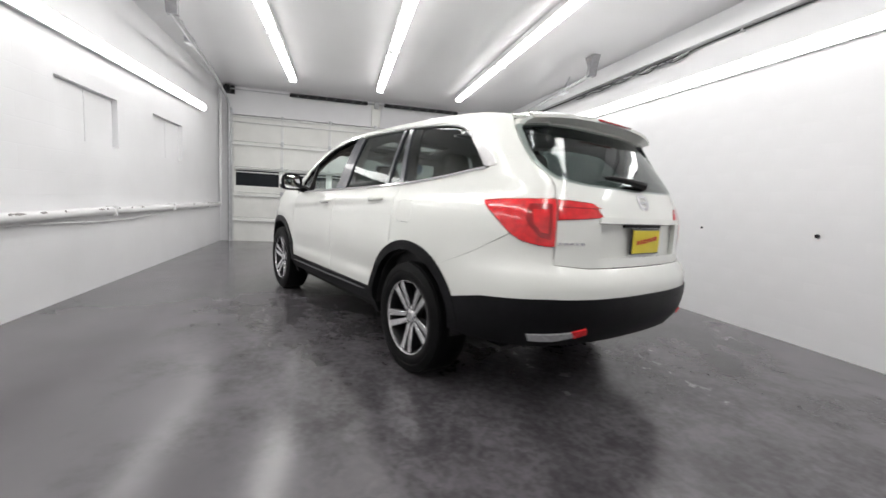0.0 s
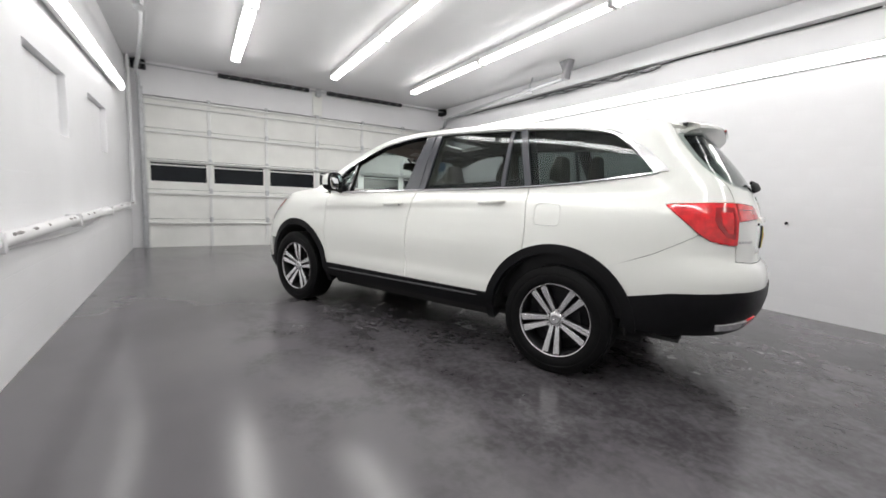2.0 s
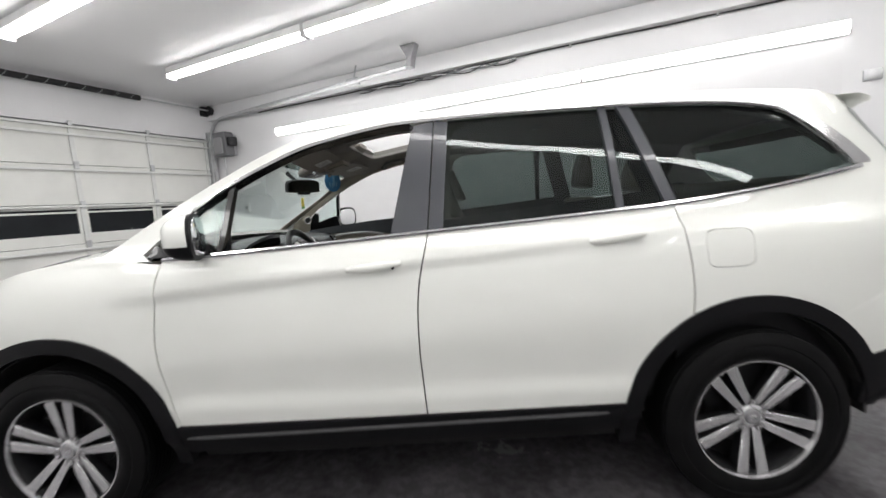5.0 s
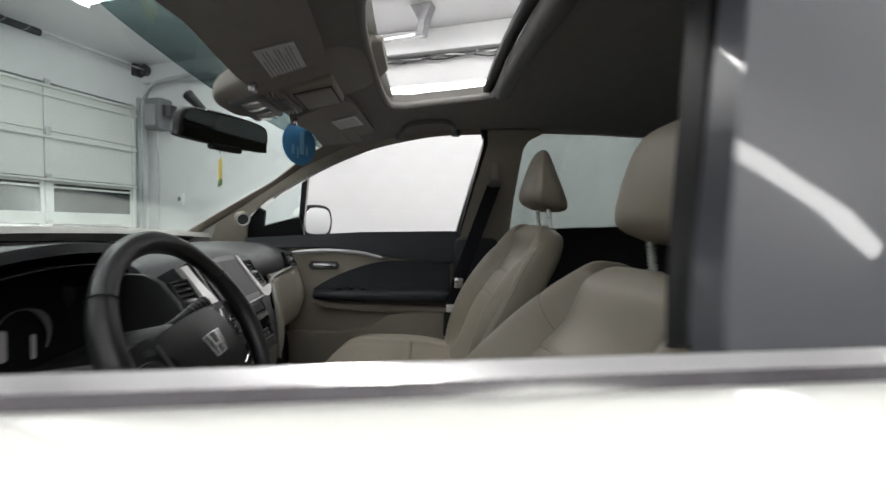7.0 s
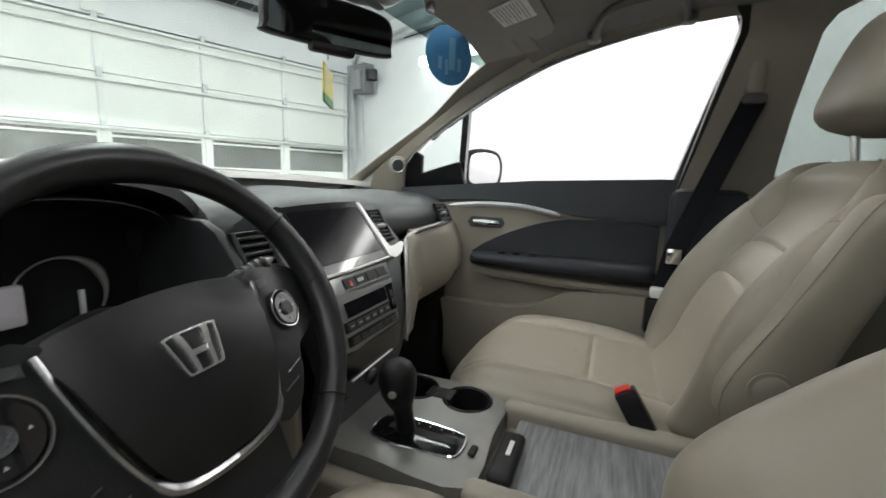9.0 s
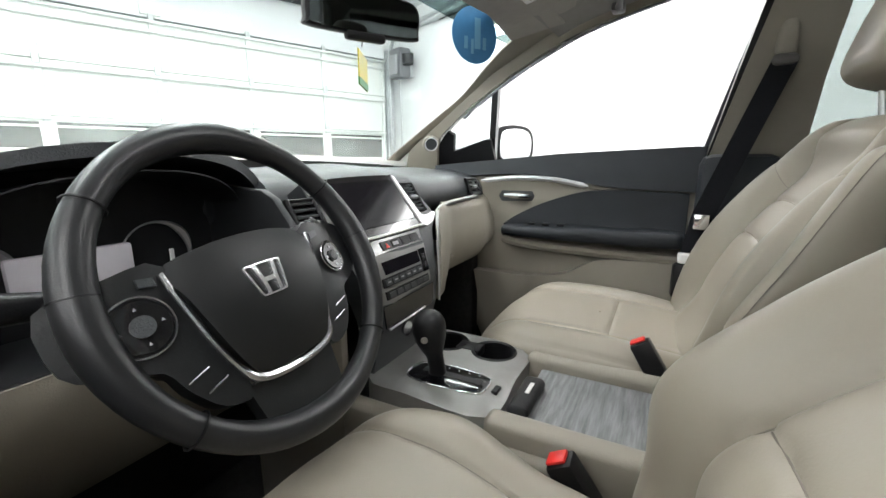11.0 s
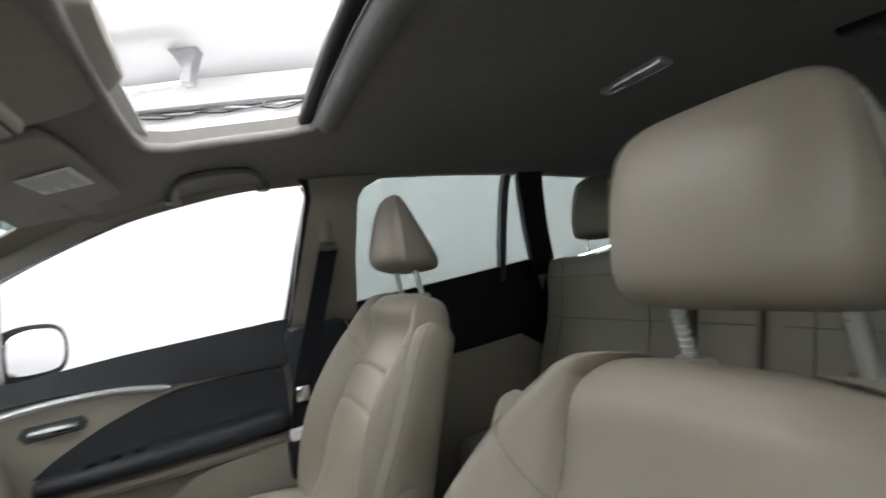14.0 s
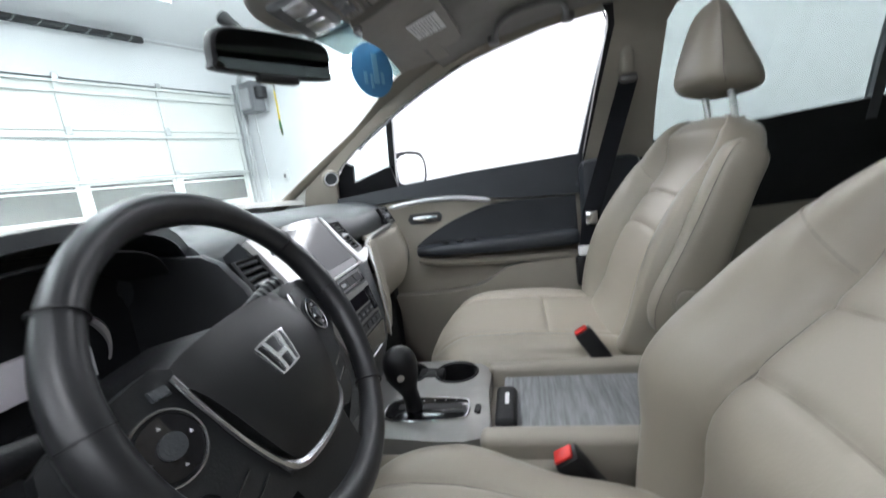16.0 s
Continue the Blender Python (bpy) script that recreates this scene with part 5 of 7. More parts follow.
def back_relief(vc, inner):
    """The backrest's front: a sunk middle panel in three cushions between wide bolsters, with the seams pulled in."""
    def g(v, k, w):
        e, ks = abs(k) * (1.0 if k * inner > 0 else 0.82), table(v, SEAM_AT)
        sunk = 0.043 * smooth01(0.06, 0.24, v) * (1 - smooth01(0.56, 0.76, v)) + 0.004
        if e < ks:
            out = -sunk + 0.006 * (1 - (e / ks) ** 2)
        else:
            t = min(1.0, (e - ks) / (0.86 - ks))
            out = -sunk + (sunk + 0.021) * (1 - (1 - t) ** 1.8)
            line = vc + 0.05 * (e - ks) / (0.76 - ks)
            if e < 0.97:
                out += groove((v - line) * 0.8, 0.0035)
        if v < 0.95:
            out += groove((e - ks) * w, 0.005)
        for h in (vc - 0.042, vc - 0.132):
            if e < ks + 0.02:
                bend = h + 0.012 * (1 - (e / ks) ** 2)
                out += groove((v - bend) * 0.85, 0.004)
        return out
    return g


def piping(name, pts, owner, r=0.0009, m=M_SEAM):
    return part(name, tube(pts, r, 5), m, owner)


def front_seat(cx, dy, dz, inner, cush, hrz, lean):
    """A leather bucket seat; inner is the side (+1 or -1) that faces the console; lean moves the backrest's rows forward."""
    def cushion(rho, th):
        """The cushion's skin: rings from the middle of the top (0) to its edge (1) and down the side (1.5)."""
        ca, sa = math.cos(th), math.sin(th)
        sx, sy = math.copysign(abs(ca) ** (2 / 3.3), ca), math.copysign(abs(sa) ** (2 / 3.3), sa)
        r = min(rho, 1.0)
        a_, b_ = sx * r, sy * r
        worn = smooth01(0.35, -0.25, b_) if cx < 0 and a_ > 0 else 0.0
        z = 0.808 + 0.017 * (1 - worn) * smooth01(0.42, 0.78, abs(a_)) - 0.006 * worn * smooth01(0.2, 0.8, a_) - 0.02 * smooth01(0.1, -0.9, b_) - 0.03 * smooth01(0.45, 1.0, b_) ** 1.5
        if r > 0.7:
            z -= 0.062 * (1 - math.sqrt(max(0, 1 - ((r - 0.7) / 0.3) ** 2)))
        d1 = min(abs(abs(a_) - 0.56 - 0.03 * b_ * b_) * 0.264, 1.0)
        if r < 0.9 and b_ < 0.84:
            z += groove(d1, 0.0045)
        if abs(a_) < 0.57 and r < 0.9:
            z += groove((b_ + 0.12) * 0.292, 0.0045) + 0.005 * (1 - (a_ / 0.57) ** 2)
        if rho <= 1.15:
            z += groove((rho - 0.93) * 0.27, 0.0035)
        k = 1.0
        if rho > 1:
            t = (rho - 1) / 0.5
            z -= 0.13 * t
            k = 1 + 0.018 * math.sin(math.pi * t) - 0.03 * t
        return Vector((cx + 0.264 * (1 - 0.15 * worn) * a_ * k, 1.592 + dy + 0.292 * b_ * k, z + cush))
    def cushion_top(a, b):
        """A point of the cushion's top: a across, b along, -1..1."""
        q = max(1e-6, (abs(a) ** 3.3 + abs(b) ** 3.3) ** (1 / 3.3))
        return cushion(q, math.atan2(math.copysign(abs(b / q) ** 1.65, b), math.copysign(abs(a / q) ** 1.65, a))) + Vector((0, 0, 0.0003))
    seat = part("front_seat", grid(96, 168, lambda u, v: cushion(0.01 + 1.49 * u, v * math.tau), closed_v=True), M_LEATHER, car, "beige leather front seat with a headrest")
    for sg in (-1, 1):
        piping("seam", [cushion_top(sg * (0.56 + 0.03 * b * b), b) for b in np.linspace(-0.8, 0.8, 24)], seat, 0.001)
    piping("seam", [cushion_top(a, -0.12) for a in np.linspace(-0.56, 0.56, 14)], seat, 0.001)
    piping("seam", [cushion(1.18, a) + Vector((0, 0.001, 0.0006)) for a in np.linspace(-0.35, math.pi + 0.35, 40)], seat)
    # backrest
    fwd = (0, 0.915, 0.40)
    base = [(1.36, 0.70, 0.20, 0.06), (1.345, 0.74, 0.25, 0.085), (1.30, 0.84, 0.268, 0.095), (1.255, 0.95, 0.268, 0.09), (1.205, 1.06, 0.25, 0.08), (1.16, 1.14, 0.222, 0.07), (1.13, 1.19, 0.19, 0.062), (1.112, 1.219, 0.15, 0.048), (1.104, 1.229, 0.09, 0.025)]
    rows = [((cx, y + dy + l, z + dz), w, d, fwd) for (y, z, w, d), l in zip(base, lean)]
    B = ring_surface(rows, p=3.2, relief=back_relief(0.555 if cx < 0 else 0.535, inner if cx < 0 else -inner))
    back_ob = part("backrest", fine_ring_mesh(B, 150, 190, 46, 3.2), M_LEATHER, seat, "beige leather backrest with side bolsters")

    vc = 0.555 if cx < 0 else 0.535

    def face(v, k):
        return B(v, math.acos(max(-1, min(1, math.copysign(abs(k) ** 1.6, k)))), 0.0004)
    far = 1 / 0.82
    side_ = 1 if cx < 0 else -1
    reach = {side_ * inner: 1.0, -side_ * inner: far}
    for sg in (-1, 1):
        piping("seam", [face(v, sg * reach[sg] * table(v, SEAM_AT)) for v in np.linspace(0.1, 0.94, 60)], back_ob, 0.0011)
        ks = table(vc, SEAM_AT)
        piping("seam", [face(vc + 0.05 * (e - ks) / (0.76 - ks), sg * min(0.97, reach[sg] * e)) for e in np.linspace(ks, 0.95 / reach[sg], 16)], back_ob, 0.001)
    for h in (vc - 0.042, vc - 0.132):
        ks = table(h, SEAM_AT)
        lo, hi = sorted((-ks * reach[-1], ks * reach[1]))
        piping("seam", [face(h + 0.012 * (1 - (k / (ks * reach[1 if k > 0 else -1])) ** 2), k) for k in np.linspace(lo, hi, 24)], back_ob, 0.0011)
    # headrest on two posts
    hz = 1.299 + dz + hrz
    hf = (0, 0.97, 0.2)
    hk = 0.88 if cx < 0 else 1.0
    hx = cx - (0.03 if cx < 0 else 0.0)
    y0 = 1.095 + dy
    crown = 0.0 if cx < 0 else 1.0
    rows = [(0.016, -0.005, 0.08, 0.03), (0.016, 0.005, 0.112, 0.064), (0.018, 0.03, 0.122, 0.074), (0.02, 0.075, 0.121, 0.064), (0.022, 0.12, 0.117, 0.049), (0.022, 0.155, 0.111, 0.035), (0.021, 0.18, 0.099, 0.023), (0.02, 0.195, 0.074, 0.013), (0.019, 0.2, 0.03, 0.006)]
    rows = [((hx, y0 + a + 0.012 * crown * h / 0.2, hz + h * (0.89 if cx < 0 else 1.0)), w * hk * (1 - 0.3 * crown * max(0.0, h - 0.05) / 0.15), d * (0.86 if cx < 0 else 0.95 - 0.25 * max(0.0, h - 0.03) / 0.17), hf) for a, h, w, d in rows]
    Hd = ring_surface(rows, p=3.4)
    hr = part("headrest", ring_mesh(Hd, 22, 44), M_LEATHER, seat, "beige leather headrest with stitched edges")
    for a in (0.3, math.pi - 0.3):
        line = [Hd(v, a, 0.0015) for v in np.linspace(0.12, 0.93, 26)]
        piping("stitch_seam", line, hr, 0.001)
        for i, p in enumerate([Hd(v, a - (0.05 if a < 1.5 else -0.05), 0.001) for v in np.linspace(0.16, 0.7, 30)]):
            if i % 2 == 0:
                part("stitch", tube([p, p + Vector((0, 0, 0.004))], 0.0009, 4), M_BEIGE, hr)
    for sx in (-0.066, 0.066):
        x = hx + sx
        lo, hi = Vector((x, 1.098 + dy, 1.21 + dz)), Vector((x, 1.115 + dy, hz + 0.03))
        cuts = [(i + j) / 16 for i in range(16) for j in (0.0, 0.55, 0.6, 0.95)] if abs(x - cx) > 0 and inner * (x - cx) > 0 else [0.0, 1.0]
        part("headrest_post", tube([lo.lerp(hi, k) for k in cuts], [0.0074 if i % 4 < 2 else 0.0052 for i in range(len(cuts))], 12), M_POST, seat, "chrome headrest post with adjusting notches" if len(cuts) > 2 else "chrome headrest post")
        part("post_collar", lathe([(0.002, 0), (0.016, 0), (0.0175, 0.006), (0.012, 0.012), (0.002, 0.012)], 18, "Z", None, Matrix.Translation((x, 1.098 + dy, 1.222 + dz + (0.001 if cx < 0 else 0.0))) @ Matrix.Diagonal((1.3, 1, 1, 1))), M_BEIGE, seat)
        if sx < 0:
            for i in range(5):
                z = hz - 0.045 + 0.011 * i
                part("post_notch", tube([(x - 0.0045, 1.1 + dy + 0.25 * (z - 1.24 - dz), z + 0.0025), (x + 0.0045, 1.104 + dy + 0.25 * (z - 1.24 - dz), z + 0.0025)], 0.0034, 6), M_DKMETAL, seat)
    # fold-up armrest on the console side
    ax = cx + inner * 0.262
    afw = (0, 0.9, 0.42)
    dy, dz = (dy + 0.022, dz + 0.012) if inner < 0 else (dy - 0.01, dz + 0.0)
    rows = [((ax, 1.302 + dy, 0.792 + dz), 0.014, 0.02, afw), ((ax, 1.298 + dy, 0.802 + dz), 0.027, 0.043, afw), ((ax, 1.278 + dy, 0.855 + dz), 0.033, 0.06, afw), ((ax, 1.225 + dy, 0.98 + dz), 0.031, 0.05, afw),
            ((ax, 1.18 + dy, 1.09 + dz), 0.03, 0.044, afw), ((ax, 1.155 + dy, 1.145 + dz), 0.03, 0.04, afw), ((ax, 1.145 + dy, 1.165 + dz), 0.018, 0.02, afw)]
    A = ring_surface(rows, p=3.0)
    arm = part("armrest", ring_mesh(A, 20, 28), M_LEATHER, seat, "beige armrest folded up beside the backrest")
    part("pivot_cap", lathe([(0.001, 0), (0.032, 0), (0.032, 0.0035), (0.027, 0.0035), (0.0265, 0.001), (0.025, 0.001), (0.0245, 0.005), (0.022, 0.0065), (0.001, 0.007)], 28, "X", None, Matrix.Translation((ax + inner * 0.031, 1.27 + dy, 0.868 + dz)) @ Matrix.Diagonal((inner, 1, 1, 1))), M_BEIGE, arm)
    piping("seam", [A(v, math.pi / 2 - inner * 0.75, 0.001) for v in np.linspace(0.1, 0.92, 14)], arm)
    part("seat_base", box((cx - 0.22, 1.40, 0.37), (cx + 0.22, 1.82, 0.62 + cush), 0.03), M_BLACKP, seat, "black seat base")
    return seat


front_seat(0.385, 0.0, 0.036, -1, 0.0, 0.0, (0.0, 0.0, 0.015, 0.02, 0.01, 0.0, 0.0, 0.0, 0.0))
front_seat(-0.425, 0.045, -0.034, 1, 0.0, -0.01, (0.0, 0.01, 0.035, 0.075, 0.045, 0.02, 0.0, 0.0, 0.0))


def buckle(x, y, z, lean):
    m = Matrix.Translation((x, y, z)) @ pose(0, 0, 0, -32, lean, 0)
    b = part("belt_buckle", box((-0.017, -0.02, -0.09), (0.017, 0.02, 0.0), 0.005, 2, None, m), M_BLACKP, car, "black belt buckle with a red button")
    part("red_button", box((-0.012, -0.013, 0.0), (0.012, 0.017, 0.006), 0.003, 2, None, m), M_BUCKRED, b, "red release button")
    part("stalk", box((-0.01, -0.01, -0.2), (0.01, 0.01, -0.088), 0.003, 1, None, m), M_BLACKP, b)


buckle(0.155, 1.49, 0.842, 6)
buckle(-0.187, 1.571, 0.786, -8)


# second row: two captain-like backs and headrests
def rear_seat(cx, w, hr_x, z=0.0, lift=0.0, tall=1.0):
    fwd = (0, 0.94, 0.33)
    rows = [((cx, 0.42, 0.60), w * 0.9, 0.06, fwd), ((cx, 0.40, 0.66), w, 0.08, fwd), ((cx, 0.33, 0.86), w, 0.08, fwd), ((cx, 0.27, 1.03), w * 0.98, 0.07, fwd), ((cx, 0.235, 1.12 + z), w * 0.95, 0.06, fwd), ((cx, 0.222, 1.155 + z), w * 0.88, 0.045, fwd), ((cx, 0.217, 1.165 + z), w * 0.7, 0.02, fwd)]
    B = ring_surface(rows, p=4.5, bolster=0.02)
    st = part("rear_seat", ring_mesh(B, 24, 48), M_LEATHER, car, "beige leather second-row seat back with a headrest")
    for k in (-0.6, 0.6):
        a = math.acos(math.copysign(abs(k) ** 2, k))
        piping("seam", [B(v, a, 0.002) for v in np.linspace(0.1, 0.92, 14)], st, 0.0018)
    for v in (0.5, 0.62, 0.36):
        piping("seam", [B(v, a, 0.002) for a in np.linspace(0.9, math.pi - 0.9, 10)], st, 0.0018)
    part("cushion", box((cx - w, 0.36, 0.46), (cx + w, 0.86, 0.70), 0.06, 4), M_LEATHER, st, "beige leather seat cushion")
    hf = (0, 0.97, 0.2)
    hz = 1.215 + z + lift
    rows = [((hr_x, 0.225, hz), 0.06, 0.03, hf), ((hr_x, 0.225, hz + 0.01), 0.11, 0.055, hf), ((hr_x, 0.222, hz + 0.06 * tall), 0.114, 0.058, hf), ((hr_x, 0.215, hz + 0.13 * tall), 0.104, 0.045, hf), ((hr_x, 0.21, hz + 0.175 * tall), 0.086, 0.032, hf), ((hr_x, 0.208, hz + 0.192 * tall), 0.04, 0.012, hf)]
    Hd = ring_surface(rows, p=3.2)
    part("headrest", ring_mesh(Hd, 16, 36), M_LEATHER, st, "beige leather headrest")
    for sx in (-0.07, 0.07):
        part("headrest_post", tube([(hr_x + sx, 0.225, 1.14 + z), (hr_x + sx, 0.225, hz + 0.02)], 0.006, 8), M_CHROME, st)
        part("post_collar", box((hr_x + sx - 0.025, 0.21, 1.155 + z), (hr_x + sx + 0.025, 0.245, 1.172 + z), 0.005), M_BEIGE, st)


rear_seat(-0.39, 0.335, -0.414, 0.06, 0.035)
rear_seat(0.45, 0.32, 0.485, 0.12, 0.018, 1.25)
fwd_ = (0, 0.94, 0.33)
CB = ring_surface([((0.032, y, z), w, d, fwd_) for y, z, w, d in ((0.41, 0.60, 0.08, 0.06), (0.39, 0.66, 0.088, 0.075), (0.32, 0.86, 0.088, 0.075), (0.26, 1.03, 0.087, 0.065), (0.225, 1.17, 0.084, 0.055), (0.212, 1.21, 0.07, 0.035), (0.208, 1.218, 0.05, 0.015))], p=5)
cb = part("centre_back", ring_mesh(CB, 20, 32), M_LEATHER, car, "beige leather centre back of the second row")
piping("seam", [CB(0.5, a, 0.002) for a in np.linspace(0.7, math.pi - 0.7, 8)], cb, 0.0018)
for sx in (-1, 1):
    part("corner_trim", box((min(sx * 0.56, sx * 0.7), -0.80, 0.7), (max(sx * 0.56, sx * 0.7), -0.775, 1.21), 0.01), M_BLACKP, car)
th = part("third_row_seat", box((-0.6, -0.52, 0.62), (0.6, -0.4, 1.33), 0.05, 4), M_LEATHER, car, "beige leather third-row bench back")
part("cushion", box((-0.55, -0.42, 0.6), (0.55, -0.05, 0.8), 0.06, 3), M_LEATHER, th)

# floor and cabin sides
part("cabin_floor", box((-0.76, -0.7, 0.362), (0.76, 2.44, 0.385)), M_CARPET, car, "dark carpet")


def trims(sign):
    f = left if sign < 0 else right
    X = sign
    cardx = 0.80
    # front door card, built in its own plane and slightly bowed
    bowed = lambda d: (lambda y, z: (X * (cardx - d - 0.03 * smooth01(1.05, 0.8, z) + 0.03 * smooth01(1.12, 1.25, z)), y, z))
    card = part("door_card", sheet([(2.06, 0.46), (2.30, 0.98), (2.30, 1.15), (1.37, 1.205 if X > 0 else 1.14), (1.37, 0.46)], bowed(0.0), 0.05, thick=0.03, away=(X * 5, 1.8, 0.9)), M_BEIGE, car, "beige and charcoal front door trim")
    low = 0.0 if X > 0 else -0.078
    up = spline([(2.30, 1.125), (2.1, 1.145), (1.9, 1.15), (1.75, 1.13), (1.62, 1.11), (1.36, 1.10)], 4)
    part("upper_pad", sheet(up + [(1.352, 1.238 + low), (1.40, 1.24 + low), (1.8, 1.222 + low), (2.1, 1.197), (2.30, 1.18)], bowed(0.022), 0.04, thick=0.015, away=(X * 5, 1.8, 0.9)), M_DOORDK, card, "charcoal upper door pad")
    part("silver_trim", tube([Vector(bowed(0.03)(a, b)) for a, b in spline([(2.09, 1.125), (1.95, 1.137), (1.82, 1.133), (1.7, 1.112)], 6)], [0.003] + [0.009] * 17 + [0.003], 8), M_SATIN, card, "satin silver trim strip")
    sw = spline([(2.0, 0.965), (1.95, 1.0), (1.85, 1.05), (1.72, 1.092), (1.6, 1.1), (1.4, 1.095)], 5)
    part("dark_insert", sheet(sw + [(1.4, 0.93), (1.7, 0.925), (1.96, 0.935)], bowed(0.018), 0.04, thick=0.03, away=(X * 5, 1.8, 0.9)), M_DOORDK, card, "charcoal swoosh insert")
    rows = [((X * 0.745, 1.99, 0.95), 0.02, 0.012, (0, 0, 1)), ((X * 0.735, 1.96, 0.952), 0.045, 0.018, (0, 0, 1)), ((X * 0.725, 1.8, 0.955), 0.055, 0.024, (0, 0, 1)), ((X * 0.722, 1.6, 0.957), 0.058, 0.026, (0, 0, 1)), ((X * 0.725, 1.43, 0.958), 0.055, 0.026, (0, 0, 1)), ((X * 0.735, 1.405, 0.958), 0.03, 0.014, (0, 0, 1))]
    part("armrest", ring_mesh(ring_surface(rows, p=3), 20, 24), M_DOORDK, card, "charcoal armrest with window switches")
    for i in range(3):
        part("window_switch", box((X * 0.70, 1.86 - i * 0.05, 0.977), (X * 0.72, 1.885 - i * 0.05, 0.986), 0.003), M_BLACKP, card)
    part("armrest_rail", tube([Vector(bowed(0.05)(a, b)) for a, b in spline([(1.985, 0.92), (1.9, 0.905), (1.7, 0.897), (1.41, 0.895)], 5)], 0.016, 8), M_BEIGE, card)
    part("handle_bezel", sheet([(2.015, 1.048), (1.9, 1.052), (1.89, 1.07), (1.9, 1.088), (2.015, 1.088), (2.028, 1.068)], bowed(0.003), 0.03, thick=0.012, away=(X * 5, 1.8, 0.9)), M_DASH, card)
    part("pull_lever", tube([Vector(bowed(0.018)(2.0, 1.072)), Vector(bowed(0.024)(1.96, 1.072)), Vector(bowed(0.022)(1.905, 1.07))], [0.008, 0.012, 0.009], 8), M_CHROME, card, "chrome inner door handle")
    part("map_pocket", sheet(spline([(2.09, 0.79), (1.98, 0.79), (1.84, 0.795), (1.74, 0.82), (1.66, 0.868), (1.56, 0.882), (1.4, 0.884)], 4) + [(1.4, 0.5), (2.0, 0.5), (2.06, 0.62)], bowed(0.062), 0.05, thick=0.045, away=(X * 5, 1.8, 0.9)), M_BEIGE, card, "beige map pocket")
    part("kick_panel", box((min(X * 0.73, X * 0.8), 2.10, 0.386), (max(X * 0.73, X * 0.8), 2.44, 0.98), 0.03), M_CARPET, car, "dark kick panel in the footwell")
    # rear door trim, dark
    part("rear_door_card", sheet([(1.17, 0.46), (1.17, 1.25), (0.75, 1.277), (0.28, 1.31), (0.28, 0.46)], lambda y, z: (X * min(0.80 + 0.03 * smooth01(1.12, 1.25, z), abs(f(-0.034)(y, z).x)), y, z), 0.08, thick=0.012, away=(X * 5, 1, 0.9)), M_BLACKP, car, "black rear door trim")
    part("rear_card_lower", sheet([(1.12, 0.5), (1.12, 0.98), (0.45, 1.0), (0.3, 0.9), (0.3, 0.5)], lambda y, z: (X * 0.785, y, z), 0.08, thick=0.02, away=(X * 5, 1, 0.9)), M_BEIGE, car)
    part("quarter_trim", sheet([(0.27, 0.46), (0.27, 1.24), (-0.14, 1.285), (-0.6, 1.35), (-0.75, 1.3), (-0.75, 0.46)], f(-0.085), 0.08, thick=0.02, away=MID), M_BLACKP, car)
    # pillar trims
    bp = [(1.367, 1.2), (1.143, 1.21), (1.138, 1.4), (1.124, 1.6), (1.106, 1.635), (1.06, 1.66), (1.06, 1.675), (1.28, 1.665), (1.272, 1.61)]
    part("pillar_trim", sheet(bp, f(-0.06), 0.04, thick=0.025, away=MID), M_BEIGE, car, "beige centre pillar trim")
    part("pillar_foot", box((X * 0.72, 1.19, 0.42), (X * 0.82, 1.385 if X > 0 else 1.3, 1.215 if X > 0 else 1.1), 0.03), M_DOORDK, car)
    part("pillar_edge", sheet([(1.372, 1.2), (1.335, 1.2), (1.25, 1.668), (1.31, 1.668), (1.292, 1.64), (1.29, 1.61)], f(-0.05), 0.04, thick=0.03, away=MID), M_BLACKP, car)
    ap = [p for p in DLO_TOP if 1.30 < p[0] < 2.3]
    apo = [(a, min(topz(a) - 0.004, b + 0.055)) for a, b in spline([(1.28, 1.665), (1.6, 1.63), (1.84, 1.545), (2.0, 1.46), (2.14, 1.37), (2.42, 1.19)], 6)]
    poly = [(2.31, 1.16)] + [(a - 0.004, b - 0.006) for a, b in ap] + apo + [(2.46, 1.16)]
    part("screen_pillar_trim", sheet(poly, f(-0.045), 0.03, thick=0.03, away=MID), M_BEIGE, car, "beige windscreen pillar trim")
    tw = part("tweeter", lathe([(0.001, -0.012), (0.03, -0.012), (0.033, 0.0), (0.03, 0.012), (0.024, 0.012), (0.022, 0.004), (0.001, 0.003)], 28, "X", None, Matrix.Translation((X * 0.727, 2.285, 1.262)) @ pose(0, 0, 0, 0, 12, 180 + 38 if X > 0 else -38)), M_BEIGE, car, "round tweeter in the pillar")
    part("grille", lathe([(0.001, 0.0075), (0.022, 0.0075), (0.022, 0.0095), (0.001, 0.011)], 24, "X", None, Matrix.Translation((X * 0.727, 2.285, 1.262)) @ pose(0, 0, 0, 0, 12, 180 + 38 if X > 0 else -38)), M_DASH, tw)
    part("grille_rim", lathe([(0.0215, 0.0115), (0.0245, 0.0145), (0.0265, 0.0125)], 28, "X", None, Matrix.Translation((X * 0.727, 2.285, 1.262)) @ pose(0, 0, 0, 0, 12, 180 + 38 if X > 0 else -38), cap=False), M_SATIN, tw)
    part("sail_trim", sheet([(2.32, 1.16), (2.05, 1.172), (2.066, 1.28), (2.085, 1.28), (2.15, 1.262), (2.225, 1.24), (2.214, 1.3), (2.24, 1.315), (2.31, 1.24)], f(-0.034), 0.02, thick=0.02, away=MID), M_BLACKP, car)
    cp = [(0.21, 1.24), (0.33, 1.24), (0.46, 1.665), (0.34, 1.665)]
    part("pillar_trim", sheet(cp, f(-0.06), 0.05, thick=0.02, away=MID), M_BLACKP, car)
